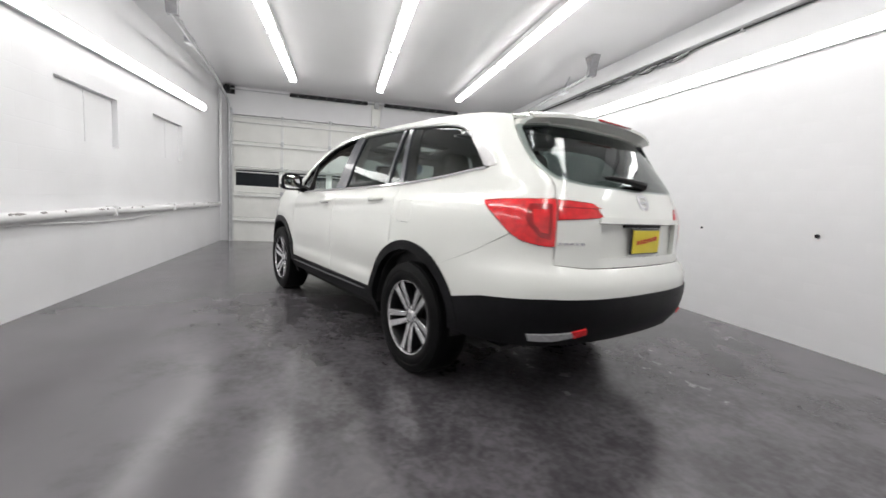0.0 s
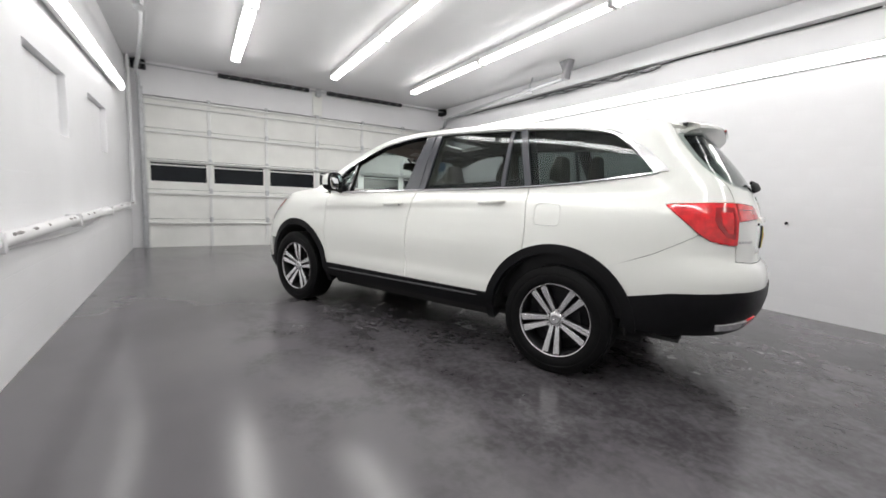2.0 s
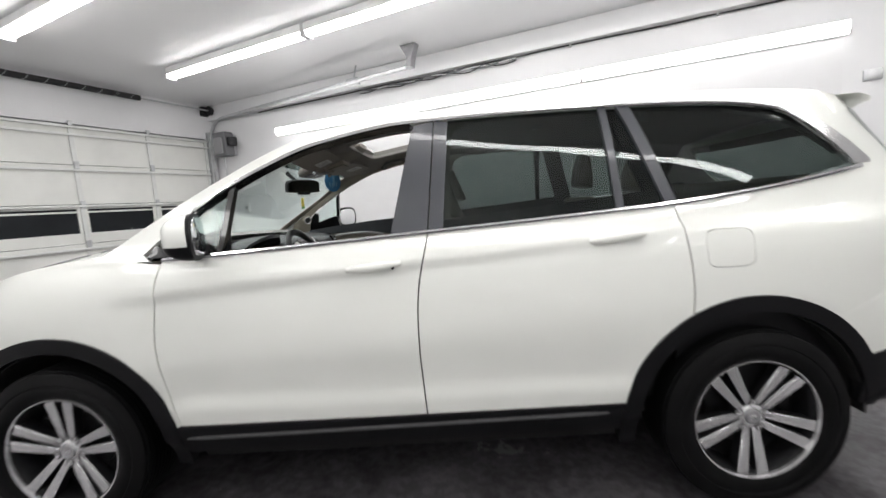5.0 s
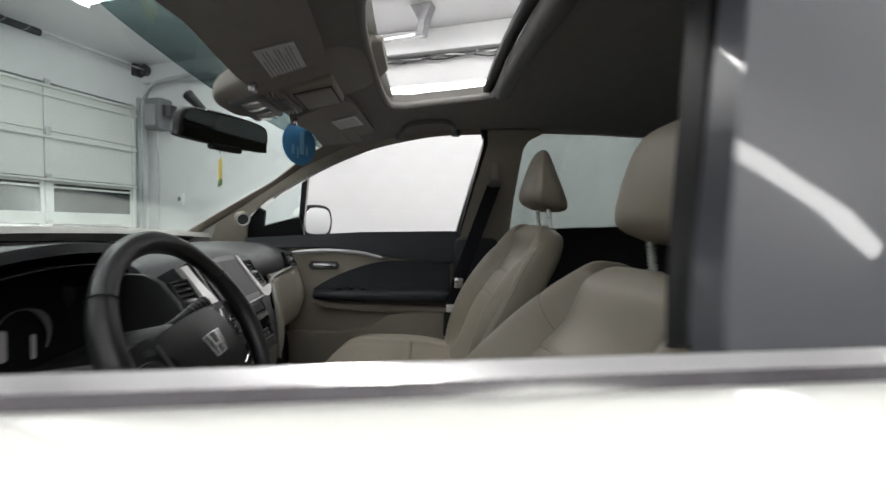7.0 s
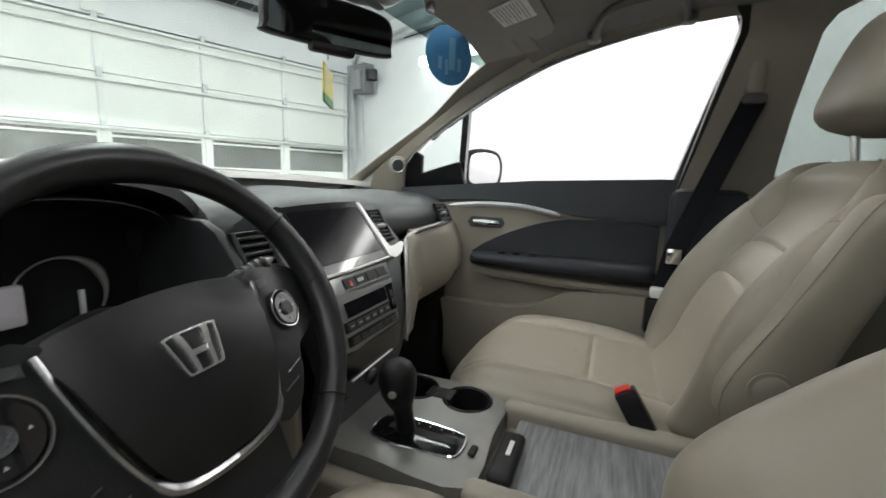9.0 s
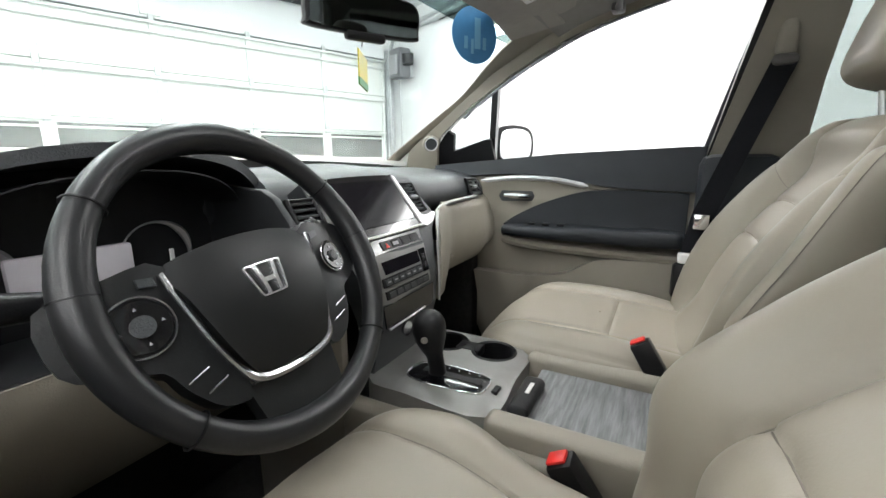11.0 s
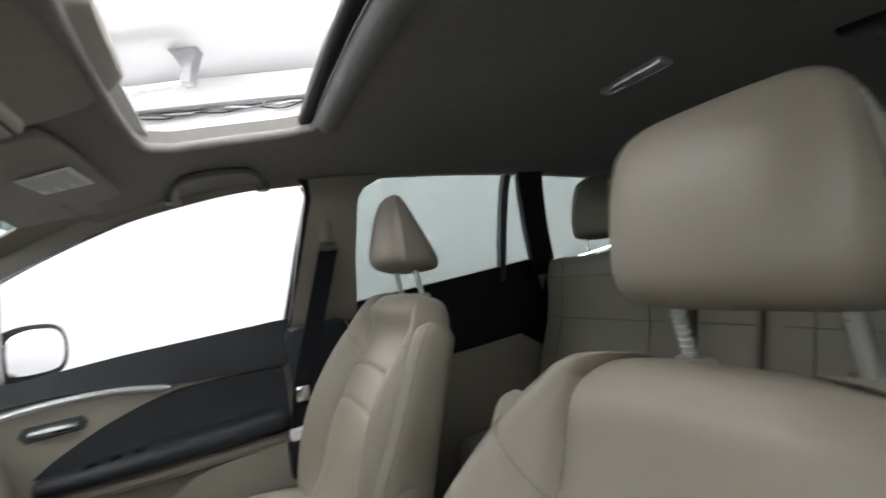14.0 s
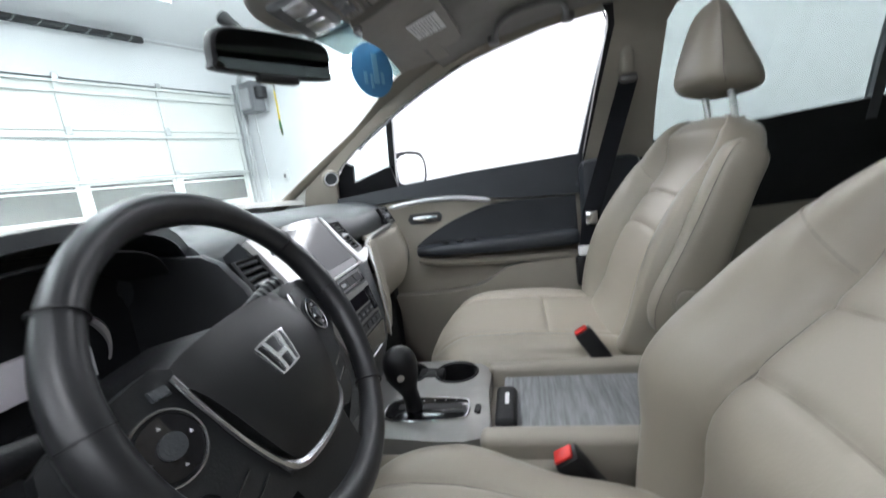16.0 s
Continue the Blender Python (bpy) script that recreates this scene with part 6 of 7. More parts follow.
    rail = [(1.95, topz(1.95)), (1.6, topz(1.6)), (1.2, topz(1.2)), (0.6, topz(0.6)), (0.0, topz(0.0)), (-0.6, topz(-0.6))]
    lowr = [(-0.5, 1.41), (-0.28, 1.575), (0.0, 1.64), (0.4, 1.668), (0.8, 1.674), (1.1, 1.666), (1.3, 1.652), (1.43, 1.642), (1.6, 1.618), (1.76, 1.579), (1.84, 1.545)]
    part("roof_rail_trim", sheet([(a, b - 0.02) for a, b in rail] + lowr, f(-0.05), 0.05, thick=0.02, away=MID), M_HEAD, car, "cloth-covered roof side trim")
    # grab handle
    if X > 0:
        hp = spline([(0.606, 1.628, 1.606), (0.55, 1.618, 1.620), (0.512, 1.60, 1.629), (0.49, 1.57, 1.636), (0.483, 1.51, 1.644), (0.493, 1.46, 1.648), (0.53, 1.432, 1.647), (0.575, 1.42, 1.642), (0.606, 1.415, 1.634)], 4)
        gh = part("grab_handle", tube(hp, [0.011] + [0.009] * (len(hp) - 2) + [0.011], 10), M_GRAB, car, "folded grab handle over the door")
        for y, z in ((1.632, 1.61), (1.408, 1.637)):
            part("handle_foot", box((0.605, y - 0.018, z - 0.012), (0.65, y + 0.018, z + 0.012), 0.008), M_GRAB, gh)
    # belt on the far pillar
    if X < 0:
        return
    top_ = Vector((X * 0.676, 1.233, 1.447))
    mid_ = Vector((X * 0.665, 1.37, 1.04))
    low_ = Vector((X * 0.655, 1.40, 0.86))
    bm = bmesh.new()
    for a, b, wd in ((top_, mid_, 0.027), (mid_, low_, 0.027)):
        d = Vector((0.12, 0.95, 0.3)).normalized() * wd
        t = Vector((X * -0.0012, 0, 0))
        q = [bm.verts.new(p) for p in (a - d + t, a + d + t, b + d + t, b - d + t, a - d - t, a + d - t, b + d - t, b - d - t)]
        for ids in ((0, 1, 2, 3), (7, 6, 5, 4), (0, 4, 5, 1), (1, 5, 6, 2), (2, 6, 7, 3), (3, 7, 4, 0)):
            bm.faces.new([q[i] for i in ids])
    bt = part("seat_belt", bm, M_BELT, car, "black seat belt on the centre pillar")
    part("belt_guide", box((X * 0.662, 1.206, 1.432), (X * 0.70, 1.262, 1.46), 0.012), M_GRAB, bt, "grey-beige belt guide")
    part("height_slider", box((X * 0.672, 1.21, 1.457), (X * 0.715, 1.256, 1.56), 0.016, 3), M_BEIGE, bt)
    part("tongue", box((X * 0.645, 1.352, 1.005), (X * 0.66, 1.392, 1.05), 0.005), M_CHROME, bt, "chrome belt tongue")
    part("stop_block", box((X * 0.635, 1.375, 0.905), (X * 0.665, 1.42, 0.935), 0.005), M_LABEL, bt, "white belt label")
    part("lower_anchor", box((X * 0.63, 1.385, 0.80), (X * 0.67, 1.43, 0.905), 0.012), M_BLACKP, bt)


trims(-1)
trims(1)
for sg in (-1, 1):
    bm = grid(24, 4, lambda u, v: rf(sg * (0.945 - 0.12 * smooth01(0.5, 0.06, u) + (0.065 + 0.12 * smooth01(0.5, 0.06, u)) * v), 1.815 + 0.785 * u) + Vector((sg * -0.01, -0.012, -0.022 - 0.012 * math.sin(math.pi * v))))
    thicken(bm, 0.006)
    part("pillar_wrap", bm, M_BEIGE, car, "beige windscreen pillar cover")

# headliner with the sunroof opening, overhead console, visors, mirror
HL_OPEN = spline([(-0.42, 1.632), (0.0, 1.636), (0.42, 1.632), (0.505, 1.6), (0.525, 1.54), (0.525, 1.38), (0.50, 1.315), (0.43, 1.29), (0.0, 1.285), (-0.43, 1.29), (-0.50, 1.315), (-0.525, 1.38), (-0.525, 1.54), (-0.505, 1.6)], 4, True)
hl = part("headliner", sheet([(-1.0, 1.81), (1.0, 1.81), (0.98, 0.5), (0.96, -0.62), (-0.96, -0.62), (-0.98, 0.5), (-1.0, 1.81)][:-1], rf, 0.06, [HL_OPEN], thick=0.01, away=(0, 0.6, 0), out=-0.045), M_HEAD, car, "grey-beige cloth headliner")
lip = [rf(a, b) + Vector((0, 0, -0.048)) for a, b in HL_OPEN]
part("opening_trim", tube(lip, 0.012, 10, closed=True), M_HEAD, hl)
sr = grid(len(HL_OPEN), 3, lambda u, v: rf(HL_OPEN[int(round(u * len(HL_OPEN))) % len(HL_OPEN)][0], HL_OPEN[int(round(u * len(HL_OPEN))) % len(HL_OPEN)][1]) + Vector((0, 0, -0.05 + 0.04 * v)), closed_u=True)
part("opening_wall", sr, M_HEAD, hl)
part("pane_seal", tube([rf(u, 1.312) + Vector((0, 0, -0.024)) for u in np.linspace(-0.53, 0.53, 12)], 0.017, 10), M_BLACKP, hl, "black sunroof seal")
part("shade_edge", tube([rf(u, 1.272) + Vector((0, 0, -0.05)) for u in np.linspace(-0.5, 0.5, 16)], [0.012] + [0.03] * 14 + [0.012], 14), M_SHADEROLL, hl, "rolled edge of the sunshade")
part("dome_lamp", box((-0.12, 0.6, 1.7), (0.05, 0.65, 1.722), 0.01), M_CLEARLENS, hl, "clear dome lamp")
part("screen_recess", box((-0.47, 0.2, 1.69), (-0.31, 0.34, 1.715), 0.01), M_BLACKP, hl, "black overhead recess")
part("recess_latch", box((-0.40, 0.16, 1.64), (-0.365, 0.2, 1.69), 0.006), M_CLEARLENS, hl, "small clear lamp in the recess")


oc_rows = [(1.64, 1.684, 0.012, 0.09), (1.69, 1.663, 0.024, 0.135), (1.79, 1.63, 0.034, 0.145), (1.90, 1.594, 0.038, 0.135), (1.98, 1.566, 0.034, 0.112), (2.015, 1.55, 0.022, 0.085), (2.03, 1.542, 0.009, 0.04)]
oc = part("overhead_console", ring_mesh(ring_surface([((0.0, y, z), w, d, (0, 0, 1)) for y, z, d, w in oc_rows], p=3.2), 28, 40), M_VISOR, car, "grey-beige overhead console with a bin and map lights")
OM = Matrix.Translation((0.012, 1.872, 1.562)) @ Matrix.Rotation(radians(-15), 4, "X")
lid = part("glasses_bin", box((-0.075, -0.125, -0.007), (0.075, -0.012, 0.02), 0.012, 3, None, OM), M_BEIGE, oc, "beige frame of the glasses bin")
part("bin_lid", box((-0.06, -0.112, -0.0125), (0.062, -0.024, 0.0), 0.01, 3, None, OM), M_BEIGE, lid, "flat beige bin lid")
part("lid_gap", box((-0.063, -0.115, -0.009), (0.065, -0.021, -0.006), 0.008, 2, None, OM), M_UNDER, lid)
for i in range(4):
    part("console_rib", box((-0.078, -0.006 + i * 0.011, -0.009), (0.078, 0.001 + i * 0.011, 0.012), 0.003, 2, None, OM), M_BEIGE, oc)
for i in range(3):
    part("overhead_button", box((-0.05 + i * 0.036, 0.004, -0.012), (-0.022 + i * 0.036, 0.03, 0.0), 0.003, 1, None, OM), M_GREYBOX, oc)
part("map_light_panel", box((-0.082, 0.042, -0.01), (0.082, 0.125, 0.02), 0.014, 3, None, OM), M_GREYBOX, oc, "grey map light panel")
for sx in (-0.042, 0.042):
    part("map_light", box((sx - 0.03, 0.055, -0.014), (sx + 0.03, 0.1, 0.0), 0.008, 2, None, OM), M_CLEARLENS, oc)


def visor(sign):
    def f(u, v):
        x = sign * (0.14 + 0.41 * u)
        return Vector((x, 1.915 - 0.016 * u - (0.165 + 0.02 * u) * v, 1.545 + 0.027 * u + (0.064 - 0.029 * u) * v))
    bm = sheet(spline([(0.02, 0.0), (0.5, -0.02), (0.97, 0.02), (1.0, 0.3), (0.97, 0.92), (0.6, 1.0), (0.1, 1.0), (0.0, 0.85), (0.0, 0.2)], 3, True), f, 0.1, thick=0.016, away=(0, 1.8, 5))
    v = part("sun_visor", bm, M_VISOR, car, "cloth sun visor with a white warning label")
    du, dv = (0.0, 0.0) if sign > 0 else (-0.3, -0.15)
    part("visor_label", sheet([(0.34, 0.47), (0.62, 0.47), (0.62, 0.9), (0.34, 0.9)], lambda a, b: f(a + du, b + dv) + Vector((0, 0, -0.004)), 0.1, thick=0.002, away=(0, 1.8, 5)), M_LABEL, v, "white warning label with grey bars")
    for i in range(9):
        b = 0.51 + i * 0.04
        e = 0.6 if i % 3 else 0.52
        part("ink_bar", sheet([(0.36, b), (e, b), (e, b + 0.012), (0.36, b + 0.012)], lambda a, c: f(a + du, c + dv) + Vector((0, 0, -0.0062)), 0.1, thick=0.001, away=(0, 1.8, 5)), M_GREYINK, v)
    part("visor_clip", box((min(sign * 0.135, sign * 0.155), 1.895, 1.532), (max(sign * 0.135, sign * 0.155), 1.912, 1.556), 0.005), M_WTRIM, v)


visor(1)
visor(-1)


def header_pad(u, v):
    """The roof lining's front edge, dropping behind the visors towards the middle."""
    x = -0.6 + 1.2 * u
    a = rf(x / 0.66, 1.76)
    z1 = min(rf(x / 0.66, 1.86).z - 0.035, 1.566 + 0.2 * max(0.0, abs(x) - 0.12))
    return (x, a.y + (1.93 - a.y) * v, (a.z - 0.05) * (1 - v) + z1 * v)


bm = grid(32, 6, header_pad)
thicken(bm, 0.008)
part("header_pad", bm, M_VISOR, car, "cloth-covered front edge of the headliner")

mm = Matrix.Translation((-0.004, 2.016, 1.476)) @ pose(0, 0, 0, 8, 0, -31) @ Matrix.Diagonal((0.9, 1, 0.95, 1))
rv = part("rear_view_mirror", prism([(x, z) for x, z in spline([(-0.13, -0.02), (-0.122, 0.03), (-0.06, 0.042), (0.06, 0.042), (0.122, 0.03), (0.13, -0.02), (0.11, -0.038), (-0.11, -0.038)], 4, True)], 0.0, 0.032, "y", 0.008, mm), M_BLACKP, car, "black rear-view mirror on the windscreen")
part("mirror_glass", prism([(x * 0.93, z * 0.86) for x, z in spline([(-0.13, -0.02), (-0.122, 0.03), (-0.06, 0.042), (0.06, 0.042), (0.122, 0.03), (0.13, -0.02), (0.11, -0.038), (-0.11, -0.038)], 4, True)], -0.003, 0.002, "y", 0.0, mm), mat("dimming_mirror", (0.2, 0.21, 0.21), 0.03, metal=1.0), rv, "dim mirror glass")
part("mirror_tab", box((-0.045, -0.006, -0.052), (0.045, 0.02, -0.034), 0.006, 2, None, mm), M_BLACKP, rv)
part("mirror_arm", tube([mm @ Vector((0, 0.03, 0.01)), Vector((0.01, 2.075, 1.52)), Vector((0.01, 2.12, 1.565))], [0.012, 0.008, 0.014], 10), M_BLACKP, rv)

M_TAGGREEN = mat("tag_green", (0.08, 0.3, 0.06), 0.5, var=0.05)
tm = Matrix.Translation((0.015, 2.045, 1.365)) @ pose(0, 0, 0, 0, 0, 28.5)
tg = part("hang_tag", box((-0.05, -0.0012, -0.02), (0.05, 0.0012, 0.045), 0.0, 1, None, tm), M_YELLOW, rv, "yellow and green paper tag hanging from the mirror")
part("tag_stripe", box((-0.0505, -0.0018, -0.02), (0.0505, 0.0018, -0.006), 0.0, 1, None, tm), M_TAGGREEN, tg, "green printed stripe")
part("tag_string", tube([(0.015, 2.045, 1.424), (0.012, 2.04, 1.46), (0.01, 2.03, 1.49)], 0.0012, 5), M_BLACKP, tg)

# round blue tag hanging by the windscreen, with pale print
def round_tag():
    c = Vector((0.373, 1.952, 1.52))
    az = radians(57)
    nz = Vector((-math.cos(az), -math.sin(az), 0.0))
    ex, ey = Vector((math.sin(az), -math.cos(az), 0)), Vector((0, 0, 1))
    at = lambda d: (lambda a, b: c + ex * a + ey * b + nz * d)
    behind = tuple(c - nz)
    st = part("round_tag", sheet([(0.07 * math.cos(a), 0.07 * math.sin(a)) for a in np.linspace(0, math.tau, 41)[:-1]], at(0.0), 0.03, thick=0.0015, away=behind), M_BLUE, ws, "round blue paper tag with pale bars")
    for a, w, h, b in ((-0.028, 0.03, 0.005, -0.02), (-0.008, 0.036, 0.004, -0.028), (0.008, 0.075, 0.009, 0.005), (0.03, 0.03, 0.005, -0.018)):
        part("print_bar", sheet([(a - h, b - w / 2), (a + h, b - w / 2), (a + h, b + w / 2), (a - h, b + w / 2)], at(0.0012), 0.03, thick=0.001, away=behind), M_BLUELT, st)
    part("tag_string", tube([at(0)(0, 0.066), at(0)(0, 0.11)], 0.0008, 5), M_LABEL, st)


round_tag()

# ---- dashboard ----
DECK = [(0.70, 1.99), (0.82, 1.978), (0.90, 1.956), (0.97, 1.96), (1.036, 1.985), (1.10, 2.025), (1.14, 2.053), (1.20, 2.09)]
TOPPROF = spline([(2.64, 1.135), (2.5, 1.165), (2.35, 1.19), (2.22, 1.195), (2.15, 1.182), (2.125, 1.155), (2.13, 1.12), (2.2, 1.08)], 5)


def dash_top(u, v):
    x = -0.80 + 1.60 * u
    y, z = TOPPROF[min(int(v * (len(TOPPROF) - 1) + 0.5), len(TOPPROF) - 1)]
    k = abs(x)
    pit = smooth01(-0.65, -0.59, x) * (1 - smooth01(-0.25, -0.2, x))
    y += 0.135 * pit * smooth01(2.33, 2.2, y)
    y += 0.05 * smooth01(0.45, 0.8, k) * (1 if y < 2.4 else 0) + 0.14 * (1 - k * k / 0.64) * smooth01(2.3, 2.6, y)
    mate = smooth01(0.05, 0.3, x) * smooth01(2.32, 2.16, y)
    y -= 0.035 * mate
    z -= 0.016 * mate
    z += -0.015 * smooth01(0.5, 0.8, k) + 0.012 * math.exp(-((x - 0.07) / 0.2) ** 2)
    return (x, y, z)


bm = grid(40, len(TOPPROF) - 1, dash_top)
bmesh.ops.solidify(bm, geom=bm.faces[:], thickness=0.012)
dash = part("dashboard", bm, M_DASH, car, "charcoal dashboard with a beige lower half", Matrix.Translation((0, -0.028, -0.028)))
LOW = spline([(2.14, 1.125), (2.105, 1.115), (2.09, 1.08), (2.07, 1.02), (2.075, 0.95), (2.12, 0.86), (2.2, 0.76), (2.3, 0.7)], 5)


GLV = spline([(2.095, 1.1), (2.06, 1.092), (2.045, 1.06), (2.027, 1.0), (2.035, 0.945), (2.065, 0.915), (2.15, 0.902), (2.4, 0.91)], 5)


def glove(u, v):
    y, z = GLV[min(int(v * (len(GLV) - 1) + 0.5), len(GLV) - 1)]
    x0 = table(z, [(0.9, 0.112), (0.93, 0.12), (1.0, 0.148), (1.05, 0.185), (1.1, 0.245)])
    near = 1 - smooth01(0.0, 0.3, u)
    y = y + near * min(0.0, table(z, DECK) + 0.004 - y) * (1 - smooth01(0.7, 0.9, v)) + 0.05 * smooth01(0.6, 1.0, u)
    return (x0 + (0.78 - x0) * u, y, z - 0.01 * u + 0.02 * u * smooth01(0.5, 0.9, v))


bm = grid(20, len(GLV) - 1, glove)
bmesh.ops.solidify(bm, geom=bm.faces[:], thickness=0.012)
gb = part("glovebox", bm, M_BEIGE, dash, "beige lower dashboard with the glovebox")
piping("lid_gap", [Vector(glove(u, 0.36)) + Vector((0, -0.002, 0)) for u in np.linspace(0.1, 0.9, 12)], gb, 0.0025)
part("glove_latch", box((0.232, 1.99, 0.962), (0.275, 2.035, 0.98), 0.006), M_BEIGE, gb)
strip = [(0.108, 1.948, 0.905), (0.118, 1.952, 0.945), (0.14, 1.968, 1.01), (0.168, 1.984, 1.05), (0.2, 2.002, 1.075), (0.245, 2.025, 1.095), (0.32, 2.043, 1.105), (0.42, 2.052, 1.108), (0.55, 2.062, 1.108), (0.68, 2.088, 1.108), (0.79, 2.13, 1.102)]
part("silver_trim", tube(spline(strip, 5), [0.0028 + 0.0042 * smooth01(12, 26, i) for i in range(51)], 8), M_CONS, dash, "satin silver trim line")
KNEE = [p for p in LOW if p[1] < 1.0]
bm = grid(16, len(KNEE) - 1, lambda u, v: (-0.78 + 0.6 * u, KNEE[round(v * (len(KNEE) - 1))][0] + 0.03, KNEE[round(v * (len(KNEE) - 1))][1]))
bmesh.ops.solidify(bm, geom=bm.faces[:], thickness=0.012)
part("knee_panel", bm, M_BEIGE, dash, "beige panel under the steering column")


def vent(x0, x1, y0, z0, y1, z1, n, owner=dash):
    """An air outlet: a frame with louvres across; the lower edge at (y0, z0), the upper at (y1, z1)."""
    at = lambda t, d=0.0: (y0 + (y1 - y0) * t - d, z0 + (z1 - z0) * t)
    P = lambda a, t, d: Vector((x0 + (x1 - x0) * a, *at(t, d)))
    bm = tube([P(0, 0, 0.004), P(1, 0, 0.004), P(1, 1, 0.004), P(0, 1, 0.004)], 0.006, 8, closed=True)
    v = part("air_vent", bm, M_BLACKP, owner, "black air vent with louvres")
    part("duct", grid(2, 2, lambda a, b: P(a, b, -0.012)), M_UNDER, v)
    for i in range(n):
        t = (i + 0.5) / n
        c = P(0.5, t, 0.0)
        part("louvre", box((x0 + 0.004, c.y - 0.008, c.z - 0.0022), (x1 - 0.004, c.y + 0.012, c.z + 0.0022), 0.001, 1), M_DASH, v)
    c = P(0.5, 0.5, 0.008)
    part("vent_tab", box((c.x - 0.014, c.y - 0.006, c.z - 0.004), (c.x + 0.014, c.y + 0.004, c.z + 0.004), 0.002, 1), M_SATIN, v)


# screen and centre stack
STK = lambda x, z, d=0.0: Vector((x, table(z, DECK) - d, z))
FRONT_OF = dict(away=(0, 5, 1))


def panel(name, outline, d, thick, material, owner, label="", step=0.04, holes=()):
    """A flat piece that follows the face of the centre stack."""
    return part(name, sheet(outline, lambda x, z: STK(x, z, d), step, holes, thick=thick, **FRONT_OF), material, owner, label)


def slab(x0, z0, x1, z1):
    return [(x0, z0), (x1, z0), (x1, z1), (x0, z1)]


panel("centre_fascia", spline([(-0.10, 0.70), (0.098, 0.70)], 1) + spline([(0.1, 0.86), (0.112, 0.93), (0.136, 1.015), (0.17, 1.06), (0.212, 1.09), (0.2, 1.14), (0.186, 1.185)], 3) + [(-0.17, 1.185), (-0.165, 1.07), (-0.14, 1.0), (-0.115, 0.9)], 0.0, 0.05, M_DASH, dash, "charcoal centre stack")
sc = panel("screen", spline([(-0.1, 1.08), (0.0, 1.079), (0.112, 1.081), (0.118, 1.088), (0.104, 1.186), (0.098, 1.193), (0.0, 1.194), (-0.11, 1.191), (-0.116, 1.184), (-0.106, 1.086)], 2, True), 0.010, 0.014, M_BLACKGL, dash, "glossy black touch screen in a silver frame", 0.06)
panel("display", [(-0.094, 1.096), (0.107, 1.096), (0.095, 1.183), (-0.104, 1.183)], 0.0125, 0.002, M_SCREEN, sc, "dark display", 0.06)
band = spline([(-0.168, 1.186), (-0.159, 1.16), (-0.152, 1.112), (-0.156, 1.075), (-0.172, 1.066)], 4) + spline([(-0.168, 1.057), (-0.14, 1.055), (-0.124, 1.062), (-0.113, 1.085), (-0.116, 1.12), (-0.134, 1.162), (-0.14, 1.188)], 4)
panel("silver_side", band, 0.014, 0.014, M_FRAME, sc, "bright satin frame beside the screen", 0.02)
band = spline([(0.103, 1.192), (0.112, 1.14), (0.119, 1.095), (0.124, 1.081), (0.145, 1.076), (0.178, 1.083), (0.204, 1.098)], 4) + spline([(0.196, 1.103), (0.168, 1.099), (0.145, 1.099), (0.137, 1.106), (0.128, 1.14), (0.112, 1.19)], 4)
panel("silver_side", band, 0.014, 0.014, M_FRAME, sc, "bright satin frame beside the screen", 0.02)
part("silver_foot", tube([STK(-0.112, 1.078, 0.012), STK(0.0, 1.077, 0.012), STK(0.12, 1.079, 0.012)], 0.0028, 8), M_FRAME, sc)
vent(-0.222, -0.164, 2.016, 1.084, 2.064, 1.158, 7)
vent(0.134, 0.18, 2.03, 1.108, 2.072, 1.17, 8)
vent(0.575, 0.655, 2.074, 1.113, 2.1, 1.164, 4)
strip_ = panel("button_strip", [(-0.11, 1.045), (0.1, 1.045), (0.108, 1.07), (-0.115, 1.07)], 0.004, 0.012, M_GLOSS, dash, "glossy black button strip")
for i in range(4):
    panel("stack_button", slab(-0.05 + i * 0.036, 1.05, -0.018 + i * 0.036, 1.066), 0.0065, 0.006, M_BLACKP, strip_)
panel("hazard_mark", [(-0.039, 1.053), (-0.029, 1.053), (-0.034, 1.062)], 0.008, 0.002, M_BUCKRED, strip_, "red hazard triangle")
panel("strip_mark", slab(-0.012, 1.055, 0.006, 1.061), 0.008, 0.002, M_GREYINK, strip_)
hv = panel("climate_panel", spline([(-0.11, 0.958), (-0.02, 0.956), (0.068, 0.96), (0.078, 0.97), (0.094, 1.034), (0.088, 1.04), (0.0, 1.041), (-0.112, 1.041)], 2, True), 0.006, 0.014, M_CONS, dash, "silver climate control panel with dark keys")
panel("climate_display", slab(-0.075, 1.008, 0.055, 1.032), 0.0085, 0.004, M_SCREEN, hv, "grey climate display")
panel("key_bed", [(0.06, 0.985), (0.079, 0.985), (0.088, 1.033), (0.062, 1.033)], 0.008, 0.004, M_GLOSS, hv)
for z in (0.993, 1.01):
    panel("key", slab(0.0655, z, 0.0775, z + 0.013), 0.0105, 0.004, M_WTRIM, hv)
panel("key_bed", slab(-0.09, 0.986, 0.056, 1.003), 0.008, 0.004, M_BLACKP, hv)
panel("key_bed", slab(-0.09, 0.963, 0.07, 0.979), 0.008, 0.004, M_BLACKP, hv)
for i in range(6):
    panel("key", slab(-0.084 + i * 0.0235, 0.989, -0.065 + i * 0.0235, 1.0), 0.01, 0.004, M_DASH, hv)
    panel("key_mark", slab(-0.079 + i * 0.0235, 0.9935, -0.07 + i * 0.0235, 0.9965), 0.0108, 0.001, M_GREYINK, hv)
    panel("key", slab(-0.084 + i * 0.0255, 0.966, -0.063 + i * 0.0255, 0.976), 0.01, 0.004, M_DASH, hv)
